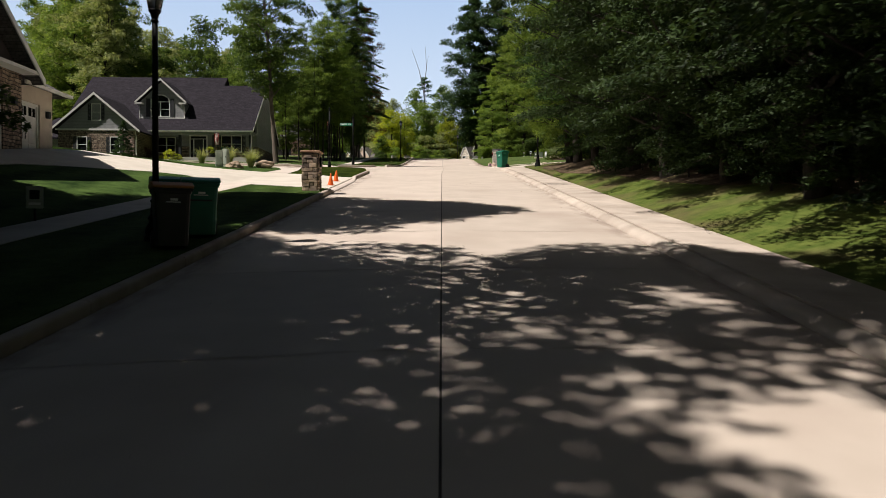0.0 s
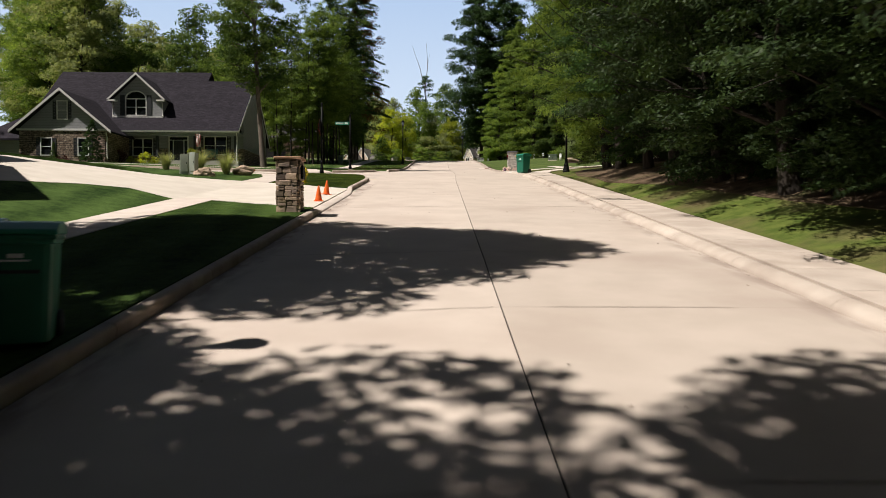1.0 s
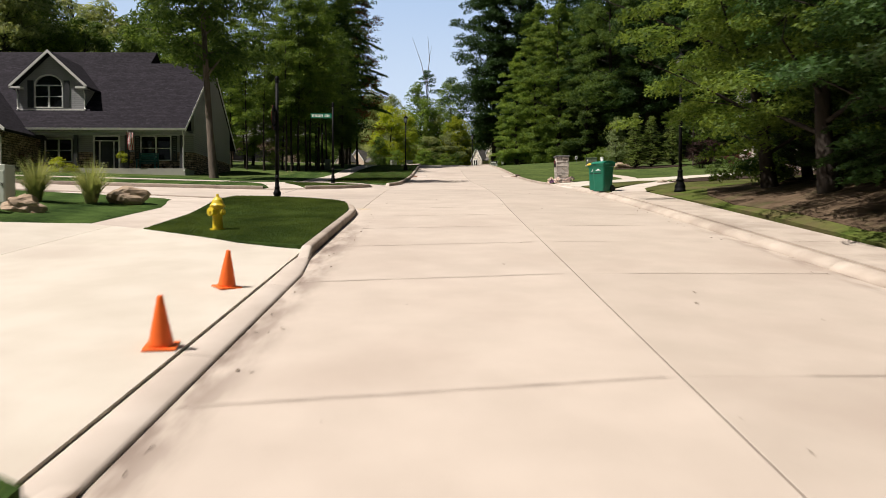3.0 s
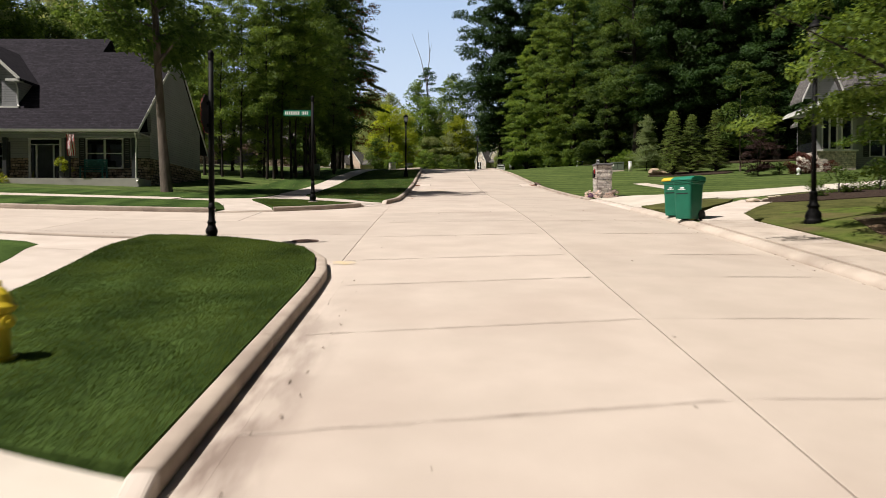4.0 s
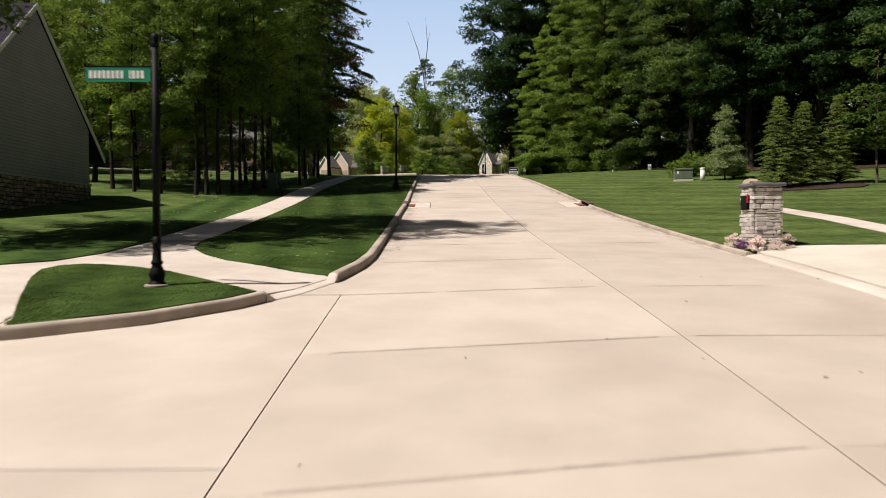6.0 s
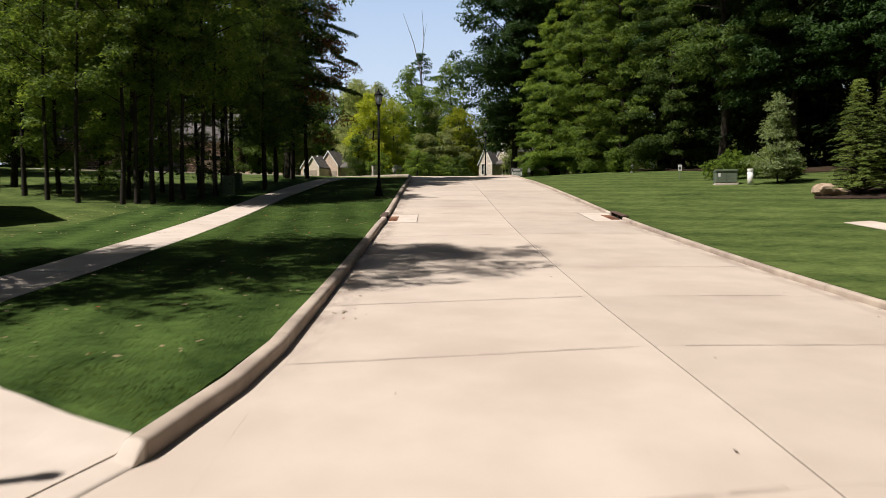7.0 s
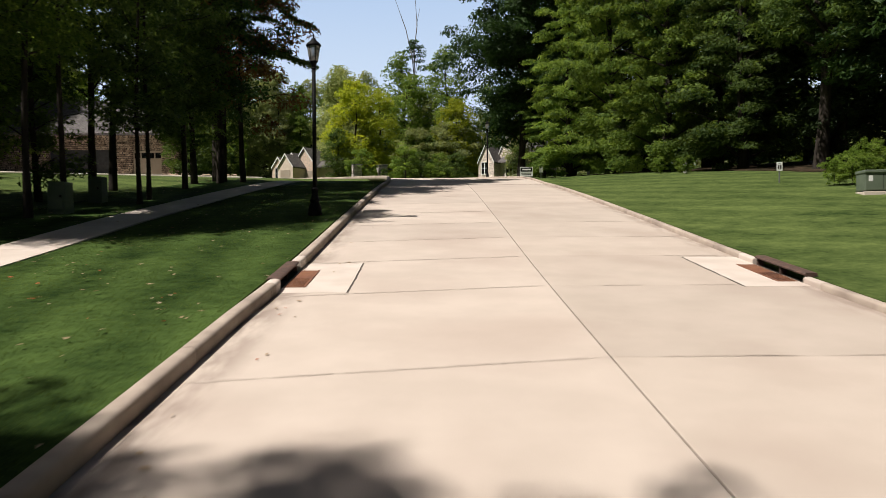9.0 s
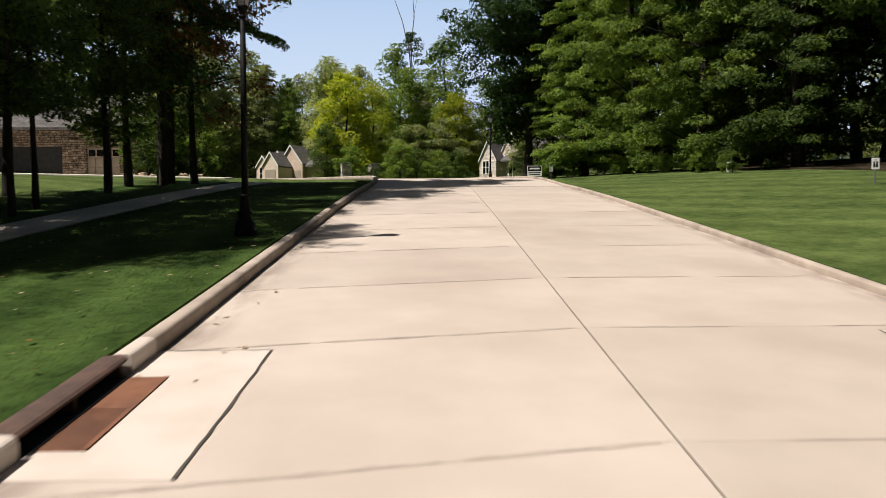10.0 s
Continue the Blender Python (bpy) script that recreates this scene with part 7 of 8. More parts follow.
# ---------------- wheeled bins ----------------
def bin_parts(ob, body, lid, w=0.62, d=0.66, h=1.0):
    """A wheeled bin that opens to the front (-y)."""
    bm = bmesh.new()
    rings = []
    for z, k in ((0.04, 0.84), (0.12, 0.865), (h * 0.55, 0.93), (h * 0.86, 0.985), (h * 0.87, 1.04), (h * 0.93, 1.05)):
        a, b, r = w / 2 * k, d / 2 * k, 0.07
        ring = []
        for cx, cy, s in ((a - r, b - r, 0), (-a + r, b - r, 90), (-a + r, -b + r, 180), (a - r, -b + r, 270)):
            for t in (0, 45, 90):
                ring.append(bm.verts.new((cx + r * math.cos(radians(s + t)), cy + r * math.sin(radians(s + t)), z)))
        rings.append(ring)
    for p, q in zip(rings, rings[1:]):
        for i in range(12):
            bm.faces.new((p[i], p[(i + 1) % 12], q[(i + 1) % 12], q[i]))
    bm.faces.new(rings[0][::-1])
    bm.faces.new(rings[-1])
    part("body", bm, body, ob)
    part("rim", soft_box(-w / 2 * 1.08, -d / 2 * 1.08, h * 0.90, w / 2 * 1.08, d / 2 * 1.06, h * 0.945, 0.015, 2), body, ob)
    top = prism([(-d / 2 * 1.14, h * 0.945), (-d / 2 * 1.14, h * 0.985), (-d * 0.3, h * 1.045), (d * 0.2, h * 1.06), (d / 2 * 1.06, h * 1.03), (d / 2 * 1.08, h * 0.945)], "x", -w / 2 * 1.12, w / 2 * 1.12)
    bmesh.ops.bevel(top, geom=top.edges[:], offset=0.014, segments=2, affect="EDGES", profile=0.5)
    part("lid", top, lid, ob)
    bm = bmesh.new()
    tube(bm, [(-w * 0.42, d * 0.5, h * 0.9), (-w * 0.42, d * 0.62, h * 0.94), (w * 0.42, d * 0.62, h * 0.94), (w * 0.42, d * 0.5, h * 0.9)], [0.018] * 4, 8)
    part("handle", bm, body, ob)
    for s in (-1, 1):
        bm = lathe([(0.125, -0.03), (0.14, -0.02), (0.14, 0.02), (0.125, 0.03)], 20)
        bmesh.ops.transform(bm, matrix=pose(s * w * 0.46, d * 0.36, 0.14, 0, 90, 0), verts=bm.verts)
        wheel = part("wheel", bm, RUBBER, ob, smooth=False)
        bm = lathe([(0.06, -0.035), (0.065, 0.0), (0.06, 0.035)], 14)
        bmesh.ops.transform(bm, matrix=pose(s * w * 0.46, d * 0.36, 0.14, 0, 90, 0), verts=bm.verts)
        part("hub", bm, BINBLACK, wheel)
    part("lift_bar", boxes((-w * 0.32, -d * 0.475, h * 0.62, w * 0.32, -d * 0.45, h * 0.65)), BINBLACK, ob)
    part("emblem_bar", boxes((-w * 0.2, -d * 0.492, h * 0.72, w * 0.2, -d * 0.47, h * 0.735)), SIGNWHITE, ob)
    part("emblem_bar", boxes((-w * 0.08, -d * 0.492, h * 0.75, w * 0.12, -d * 0.47, h * 0.785)), SIGNWHITE, ob)


BINS = "bins at the kerb"
b1 = thing("wheeled_bin", "green wheeled bin standing on the driveway's kerb", "bin", pose(4.2, 49.72, lawn_z(4.3, 49.7) - 0.015, 0, 0, -52), BINS)
bin_parts(b1, BINGREEN, BINLID, 0.56, 0.64, 1.12)
b2 = thing("wheeled_bin", "narrow green wheeled bin with a yellow lid", "bin", pose(4.17, 50.75, lawn_z(4.1, 50.7) - 0.015, 0, 0, -46), BINS)
bin_parts(b2, BINGREEN, BINYELLOW, 0.46, 0.5, 1.06)
b3 = thing("wheeled_bin", "black wheeled bin with a brown lid in the shade", "bin", on_ground(-4.64, 12.1, 28), BINS)
bin_parts(b3, BINBLACK, BINBROWN, 0.58, 0.66, 1.06)
b4 = thing("wheeled_bin", "dark green wheeled bin in the shade beside another", "bin", on_ground(-4.62, 13.5, 22), BINS)
bin_parts(b4, BINGREEN, BINLID, 0.62, 0.7, 1.06)
copy_thing(b4, on_ground(-5.3, 13.75, 26))


# ---------------- stone pillars ----------------
def block_mesh(seed):
    """A split-faced block one unit wide, with a rough front."""
    rng = random.Random(seed)
    bm = boxes((-0.5, -0.5, -0.5, 0.5, 0.5, 0.5))
    bmesh.ops.bevel(bm, geom=bm.edges[:], offset=0.08, segments=1, affect="EDGES", profile=0.5)
    for v in bm.verts:
        v.co += Vector([rng.uniform(-0.035, 0.035) for _ in range(3)])
    me = bpy.data.meshes.new("stone")
    bmesh.ops.recalc_face_normals(bm, faces=bm.faces)
    bm.to_mesh(me)
    bm.free()
    return me


BLOCKS = [block_mesh(i) for i in range(5)]


def stone_pillar(x, y, w, h, material, cap, label, seed, low, high, wide, category="pillar", cap_over=0.05, turn=0.0):
    rng = random.Random(seed)
    ob = thing("stone_pillar", label, category, pose(x, y, lawn_z(x, y) - 0.02, 0, 0, turn))
    part("core", boxes((-w / 2 + 0.05, -w / 2 + 0.05, -0.3, w / 2 - 0.05, w / 2 - 0.05, h)), MORTAR, ob)
    for me in BLOCKS:
        if not me.materials:
            me.materials.append(None)
    z = -0.12
    while z < h - 0.02:
        ch = min(rng.uniform(low, high), h - z)
        for side in range(4):
            u = -w / 2 + rng.choice((0.0, 0.06))
            end = w / 2 - 0.05
            while u < end - 0.02:
                length = min(rng.uniform(*wide), end - u)
                if end - u - length < 0.08:
                    length = end - u
                halves = [(z, ch)] if ch < 0.1 or rng.random() < 0.6 else [(z, ch * 0.48), (z + ch * 0.5, ch * 0.5)]
                for zz, hh in halves:
                    o = new("stone", BLOCKS[rng.randrange(5)])
                    depth = 0.12 + rng.uniform(-0.015, 0.02)
                    o.matrix_basis = pose(0, 0, 0, 0, 0, 90 * side) @ Matrix.Translation((u + length / 2, -w / 2 + 0.055 - rng.uniform(0, 0.015), zz + hh / 2)) @ Matrix.Diagonal((length - 0.012, depth, hh - 0.012, 1))
                    o.material_slots[0].link = "OBJECT"
                    o.material_slots[0].material = material
                    o.parent = ob
                u += length
        z += ch
    bm = soft_box(-w / 2 - cap_over, -w / 2 - cap_over, h, w / 2 + cap_over, w / 2 + cap_over, h + 0.075, 0.018, 2)
    for v in bm.verts:
        v.co += Vector((rng.uniform(-0.006, 0.006), rng.uniform(-0.006, 0.006), rng.uniform(-0.004, 0.004)))
    part("cap", bm, cap, ob, "flat stone cap")
    return ob


pl = stone_pillar(-4.68, 25.4, 0.60, 1.34, BROWNSTONE, CAPBROWN, "brown ledge stone mailbox pillar with a flat cap", 3, 0.08, 0.19, (0.14, 0.36))
mb = part("mailbox", boxes((0.295, -0.16, 0.86, 0.36, 0.16, 1.2)), BLACKMETAL, pl, "black mailbox door")
part("pull", boxes((0.36, -0.03, 1.12, 0.385, 0.03, 1.15)), BLACKMETAL, mb)
pr = stone_pillar(4.74, 62.0, 0.68, 1.42, GREYSTONE, CAPGREY, "pale grey ledge stone mailbox pillar with slate cap", 8, 0.07, 0.13, (0.12, 0.34))
mb = part("mailbox", boxes((-0.41, -0.16, 0.9, -0.335, 0.16, 1.22)), BLACKMETAL, pr, "black mailbox door")
part("flag", boxes((-0.42, -0.19, 1.05, -0.39, -0.17, 1.25)), SIGNRED, mb, "red mailbox flag")
for x, y in ((-9.3, 137.0), (-6.9, 139.0)):
    stone_pillar(x, y, 0.9, 1.5, GREYSTONE, CAPGREY, "small far gate pillar of pale stone", 21, 0.2, 0.28, (0.3, 0.5), turn=20)


# ---------------- cones, hydrant, iron ----------------
def traffic_cone(ob):
    bm = lathe([(0.115, 0.018), (0.11, 0.04), (0.03, 0.45), (0.026, 0.475), (0.016, 0.48)], 20)
    part("body", bm, ORANGE, ob, smooth=True)
    base = soft_box(-0.145, -0.145, 0.0, 0.145, 0.145, 0.022, 0.009, 2)
    part("base", base, ORANGE, ob)


c1 = thing("traffic_cone", "orange plastic traffic cone on the driveway apron", "cone", pose(-4.58, 29.1, drive_z(-4.58, 29.1) + 0.03, 6, 0, 12), "traffic cones")
traffic_cone(c1)
copy_thing(c1, pose(-4.76, 31.7, drive_z(-4.76, 31.7) + 0.03, 6, 0, 40))


def hydrant(x, y):
    ob = thing("fire_hydrant", "yellow cast-iron fire hydrant on the grass", "hydrant", on_ground(x, y, -30))
    part("barrel", lathe([(0.15, -0.05), (0.15, 0.03), (0.105, 0.035), (0.1, 0.1), (0.1, 0.42), (0.125, 0.43), (0.125, 0.46), (0.105, 0.465)], 20), HYDRANT, ob, smooth=False)
    part("bonnet", lathe([(0.15, 0.465), (0.155, 0.49), (0.125, 0.53), (0.1, 0.6), (0.06, 0.65), (0.035, 0.665), (0.03, 0.72), (0.01, 0.725)], 20), HYDRANT, ob, smooth=False)
    for a, r, l in ((-90, 0.07, 0.2), (0, 0.05, 0.17), (180, 0.05, 0.17)):
        bm = lathe([(r, 0.05), (r, l - 0.05), (r * 1.25, l - 0.05), (r * 1.25, l), (r * 0.4, l + 0.005), (r * 0.4, l + 0.03)], 12)
        bmesh.ops.transform(bm, matrix=pose(0, 0, 0.36, 0, 0, a) @ pose(0, 0, 0, 0, 90, 0), verts=bm.verts)
        part("outlet", bm, HYDRANT, ob)
    for i in range(8):
        t = 2 * math.pi * i / 8
        part("bolt", boxes((0.135 * math.cos(t) - 0.012, 0.135 * math.sin(t) - 0.012, 0.455, 0.135 * math.cos(t) + 0.012, 0.135 * math.sin(t) + 0.012, 0.485)), HYDRANT, ob)


hydrant(-6.55, 37.1)

mh = thing("manhole_cover", "rusty round manhole cover in the side street", "manhole", pose(-5.45, 46.15, road_z(46.15) - 0.004, 6.2, 0, 0) @ Matrix.Diagonal((0.72, 0.72, 1, 1)))
part("frame_ring", lathe([(0.42, -0.05), (0.42, 0.006), (0.40, 0.010), (0.385, 0.010), (0.38, -0.02)], 28), DARKRUST_SHADE, mh)
cover = part("cover", lathe([(0.375, -0.05), (0.375, 0.006), (0.37, 0.008)], 28), DARKRUST_SHADE, mh)
for i in range(7):
    w = math.sqrt(0.34**2 - (0.1 * (i - 3)) ** 2)
    part("tread_bar", boxes((-w, 0.1 * (i - 3) - 0.018, 0.008, w, 0.1 * (i - 3) + 0.018, 0.014)), DARKRUST_SHADE, cover)


def sloped(bm, y0):
    """Lifts a flat-built mesh on to the road's slope."""
    for v in bm.verts:
        v.co.z += road_z(v.co.y)
    return bm


def storm_inlet(side, y0, y1, pad_y0, pad_y1, label):
    """Iron kerb inlet with its grate in a pad of newer concrete. side: -1 left kerb, 1 right kerb."""
    k = KL if side < 0 else KR
    s = -side
    ob = thing("storm_inlet", label, "storm drain", IDENT)

    def bx(u0, u1, a, b, z0, z1, n=4):
        bm = bmesh.new()
        x0, x1 = sorted((k + s * u0, k + s * u1))
        for i in range(n):
            box(bm, x0, a + (b - a) * i / n, z0, x1, a + (b - a) * (i + 1) / n, z1)
        bmesh.ops.remove_doubles(bm, verts=bm.verts, dist=1e-4)
        return sloped(bm, a)

    pad = part("pad", bx(0.0, 1.01, pad_y0, pad_y1, -0.05, 0.005), WALKCON, ob, "pale newer concrete pad")
    wander = random.Random(61)

    def crack(p, q, wide):
        """A filled joint that wanders between two points on the plan."""
        bm, n = bmesh.new(), 16
        rows = []
        for i in range(n + 1):
            f = i / n
            x, y = p[0] + (q[0] - p[0]) * f + wander.uniform(-0.008, 0.008), p[1] + (q[1] - p[1]) * f + wander.uniform(-0.008, 0.008)
            e, along = wide * wander.uniform(0.5, 1.0), abs(q[1] - p[1]) > abs(q[0] - p[0])
            rows.append([bm.verts.new((x + (t * e if along else 0), y + (0 if along else t * e), road_z(y) + 0.009)) for t in (-1, 1)])
        for a, b in zip(rows, rows[1:]):
            bm.faces.new((a[0], a[1], b[1], b[0]))
        return bm

    part("pad_joint", crack((k + s * 1.02, pad_y0), (k + s * 1.02, pad_y1), 0.014), JOINT, pad)
    part("pad_joint", crack((k + s * 0.02, pad_y1), (k + s * 1.02, pad_y1), 0.012), JOINT, pad)
    m = (y0 + y1) / 2
    part("plate", bx(0.02, 0.34, m, y1, -0.02, 0.012), RUST, ob, "rusty iron plate")
    # Flat dark plate paints the unlit pit seen between the bars
    part("pit", bx(0.02, 0.34, y0, m, -0.02, 0.006), DARKPAINT_GLOOM, ob)
    n = 12
    for i in range(n):
        a = y0 + (m - y0) * i / n
        part("grate_bar", bx(0.02, 0.31, a, a + (m - y0) / n * 0.5, -0.02, 0.014, 1), RUST, ob)
    part("frame_rail", bx(0.31, 0.345, y0, y1, -0.02, 0.017), RUST, ob)
    # Hood rust is coloured darker than the plate to put its shade in
    hood = part("hood", rib([(k + s * -0.03, a, road_z(a)) for a in (y0 - 0.1, (y0 + y1) / 2, y1 + 0.1)], [(u if side < 0 else -u, w) for u, w in ((0.0, 0.112), (0.004, 0.135), (-0.02, 0.152), (-0.06, 0.158), (-0.15, 0.158), (-0.205, 0.15), (-0.205, 0.112))]), DARKRUST_SHADE, ob, "rusty cast-iron kerb hood, darkened for its shade")
    # Back and floor of the opening are coloured dark for its shade
    part("hood_back", bx(-0.24, -0.2, y0 - 0.1, y1 + 0.1, -0.1, 0.112), DARKPAINT_GLOOM, hood)
    part("throat", bx(-0.2, 0.02, y0 - 0.1, y1 + 0.1, -0.1, -0.03), DARKPAINT_GLOOM, hood)
    for a in (y0 - 0.1, m - 0.03, y1 + 0.04):
        part("hood_stub", bx(-0.2, -0.06, a, a + 0.05, -0.1, 0.112, 1), DARKRUST_SHADE, hood)
    end0, end1 = (76.3, 78.75) if side < 0 else (76.4, 79.2)
    for a, b in ((end0, y0 - 0.12), (y1 + 0.12, end1)):
        pts = [(k, a, road_z(a)), (k, b, road_z(b))]
        part("throat_stone", rib(pts, KERB if side < 0 else [(-u, w) for u, w in SLIM]), WALKCON, ob, "pale newer kerb block")


storm_inlet(-1, 76.72, 78.1, 76.33, 78.83, "rusty storm drain inlet in the verge kerb")
storm_inlet(1, 77.0, 78.5, 76.65, 79.35, "rusty storm drain inlet by the far lawn")
ym = thing("paint_mark", "faded yellow survey mark sprayed on the concrete", "paint mark", pose(-4.22, 43.2, road_z(43.2) + 0.006, 6.6, 0, 0))
marks = random.Random(9)
bm = bmesh.new()
bm.faces.new([bm.verts.new(((0.21 + marks.uniform(-0.05, 0.05)) * math.copysign(abs(math.cos(k * 0.2094)) ** 0.6, math.cos(k * 0.2094)), (0.2 + marks.uniform(-0.04, 0.04)) * math.copysign(abs(math.sin(k * 0.2094)) ** 0.6, math.sin(k * 0.2094)), 0.0)) for k in range(30)])
part("spray", bm, YELLOWPAINT, ym)


# ---------------- boxes, boulders, signs ----------------
def pedestal(x, y, w, d, h, material, label, name="utility_box", turn=0.0, group=""):
    ob = thing(name, label, "utility box", on_ground(x, y, turn), group)
    bm = prism([(-w / 2, -0.1), (w / 2, -0.1), (w / 2 * 0.92, h * 0.95), (w / 2 * 0.86, h), (-w / 2 * 0.86, h), (-w / 2 * 0.92, h * 0.95)], "y", -d / 2, d / 2)
    bmesh.ops.bevel(bm, geom=bm.edges[:], offset=0.012, segments=2, affect="EDGES", profile=0.5)
    part("shell", bm, material, ob)
    part("door", soft_box(-w * 0.38, -d / 2 - 0.012, h * 0.12, w * 0.38, -d / 2 + 0.01, h * 0.86, 0.006, 1), material, ob)
    part("hasp", boxes((w * 0.2, -d / 2 - 0.03, h * 0.5, w * 0.28, -d / 2 - 0.012, h * 0.58)), BLACKMETAL, ob)
    return ob


pedestal(-11.8, 37.6, 0.38, 0.34, 0.86, UTILITYPALE, "pale green telecom pedestal on the lawn", turn=15)
pedestal(-11.75, 38.6, 0.3, 0.3, 0.95, UTILITYPALE, "slim pale green telecom pedestal", turn=-10)
pedestal(-11.85, 85.4, 0.5, 0.45, 0.85, UTILITY, "green utility pedestal under the trees")
pedestal(-12.34, 88.6, 0.45, 0.42, 0.8, UTILITY, "green utility pedestal under the trees")
tr = thing("transformer_box", "green pad-mounted transformer by the weeds", "utility box", on_ground(11.9, 87.6, -12) @ Matrix.Diagonal((0.8, 0.8, 0.95, 1)))
part("plinth", soft_box(-0.66, -0.52, -0.2, 0.66, 0.52, 0.03, 0.01, 1), WALKCON, tr)
part("shell", soft_box(-0.62, -0.48, 0.06, 0.62, 0.48, 0.68, 0.03, 2), UTILITY, tr)
part("hood", soft_box(-0.65, -0.52, 0.62, 0.65, 0.5, 0.72, 0.02, 2), UTILITY, tr)
part("notice_bar", boxes((-0.5, -0.485, 0.36, -0.36, -0.478, 0.54)), SIGNWHITE, tr)
part("door_gap", boxes((-0.01, -0.484, 0.1, 0.01, -0.476, 0.6)), BLACKMETAL, tr)
vp = thing("vent_pipe", "short white capped pipe beside the weeds", "pipe", on_ground(12.6, 86.4))
part("pipe", lathe([(0.13, -0.1), (0.13, 0.66)], 16), TRIM, vp, smooth=True)
part("cap", lathe([(0.145, 0.64), (0.145, 0.74), (0.12, 0.76)], 16), TRIM, vp)
for x, y, h in ((10.9, 123.5, 0.7), (12.0, 104.5, 0.5)):
    wp = thing("vent_pipe", "short white marker pipe at the wood's edge", "pipe", on_ground(x, y))
    part("pipe", lathe([(0.11, -0.1), (0.11, h), (0.09, h + 0.03)], 12), TRIM, wp)

lot = thing("lot_sign", "small white marker sign on a grey post", "sign", on_ground(11.6, 93.2, -10) @ Matrix.Diagonal((0.72, 0.72, 0.9, 1)))
part("post", soft_box(-0.03, -0.02, -0.2, 0.03, 0.02, 0.75, 0.006, 1), SIGNGREY, lot)
face = part("board", soft_box(-0.15, -0.035, 0.48, 0.15, -0.021, 0.86, 0.004, 1), SIGNWHITE, lot)
for u in (-0.09, 0.015):
    part("number_bar", boxes((u, -0.039, 0.55, u + 0.075, -0.0355, 0.74)), BLACKMETAL, face)
part("number_bar", boxes((-0.05, -0.039, 0.78, 0.05, -0.0355, 0.80)), BLACKMETAL, face)
ys = thing("yard_sign", "white and black yard sign on wire legs", "sign", on_ground(5.6, 121.5, -5))
for u in (-0.4, 0.4):
    bm = bmesh.new()
    tube(bm, [(u, 0, -0.2), (u, 0, 0.95)], [0.015, 0.015], 6)
    part("leg", bm, BLACKMETAL, ys)
face = part("board", boxes((-0.5, -0.02, 0.25, 0.5, 0.02, 0.98)), SIGNWHITE, ys)
part("band", boxes((-0.46, -0.026, 0.62, 0.46, -0.0205, 0.94)), BLACKMETAL, face)
part("text_bar", boxes((-0.34, -0.032, 0.73, 0.34, -0.0265, 0.84)), SIGNWHITE, face)
part("text_bar", boxes((-0.4, -0.026, 0.48, 0.4, -0.0205, 0.53)), BLACKMETAL, face)
part("text_bar", boxes((-0.36, -0.026, 0.36, 0.36, -0.0205, 0.41)), BLACKMETAL, face)
tag = thing("yard_sign", "small white tag on a tilted stake", "sign", on_ground(6.9, 122.5, 10))
part("stake", boxes((-0.02, -0.02, -0.2, 0.02, 0.02, 0.6)), SIGNGREY, tag)
part("board", boxes((-0.14, -0.03, 0.5, 0.14, -0.02, 0.95)), SIGNWHITE, tag)
ls = thing("yard_sign", "small lawn sign on a stake in deep shade", "sign", on_ground(-8.95, 15.6, 15))
part("stake", boxes((-0.02, -0.015, -0.2, 0.02, 0.015, 0.35)), BLACKMETAL, ls)
face = part("board", boxes((-0.17, -0.02, 0.3, 0.17, 0.0, 0.78)), UTILITYPALE, ls)
part("picture_bar", boxes((-0.1, -0.024, 0.5, 0.1, -0.0205, 0.7)), BLACKMETAL, face)
part("text_bar", boxes((-0.12, -0.024, 0.38, 0.12, -0.0205, 0.43)), SIGNWHITE, face)


def boulder(x, y, r, label, seed, flat=0.7, turn=0.0, material=None):
    bm = bmesh.new()
    bmesh.ops.create_icosphere(bm, subdivisions=3, radius=1.0)
    for v in bm.verts:
        n = noise.noise(v.co * 1.1 + Vector((seed * 7.1, 0, 0))) * 0.45 + noise.noise(v.co * 2.7 + Vector((0, seed * 3.3, 0))) * 0.16
        v.co = Vector((v.co.x * 1.25, v.co.y, v.co.z * flat)) * (1 + n) * r
    ob = part("boulder", bm, material or ROCK, None, smooth=False)
    ob.matrix_basis = pose(x, y, lawn_z(x, y) + r * flat * 0.45, 0, 0, turn)
    return tagged(ob, label, "boulder")


boulder(-11.2, 38.4, 0.34, "tan landscape boulder beside utility pedestals", 1, 0.75, 20)
boulder(-10.5, 42.0, 0.42, "tan landscape boulder among ornamental grass", 2, 0.8, 60)
boulder(12.75, 79.9, 0.46, "pale tan boulder at the edge of the mulch bed", 3, 0.75, 10)
for i in range(9):
    boulder(-19.6 + i * 0.55 + rnd.uniform(-0.1, 0.1), 114.5 + rnd.uniform(-0.4, 0.4), rnd.uniform(0.13, 0.24), "pale edging rock beside the far driveway", 10 + i, 0.7, i * 40)
boulder(7.75, 53.75, 0.2, "flat pale rock at the tip of the mulch bed", 31, 0.5, 50, PALEROCK)
for i in range(4):
    boulder(7.95 + i * 0.5, 53.75 + i * 0.62, 0.07 + 0.02 * (i % 3), "small pale edging rock of the mulch bed", 32 + i, 0.6, i * 50, PALEROCK)


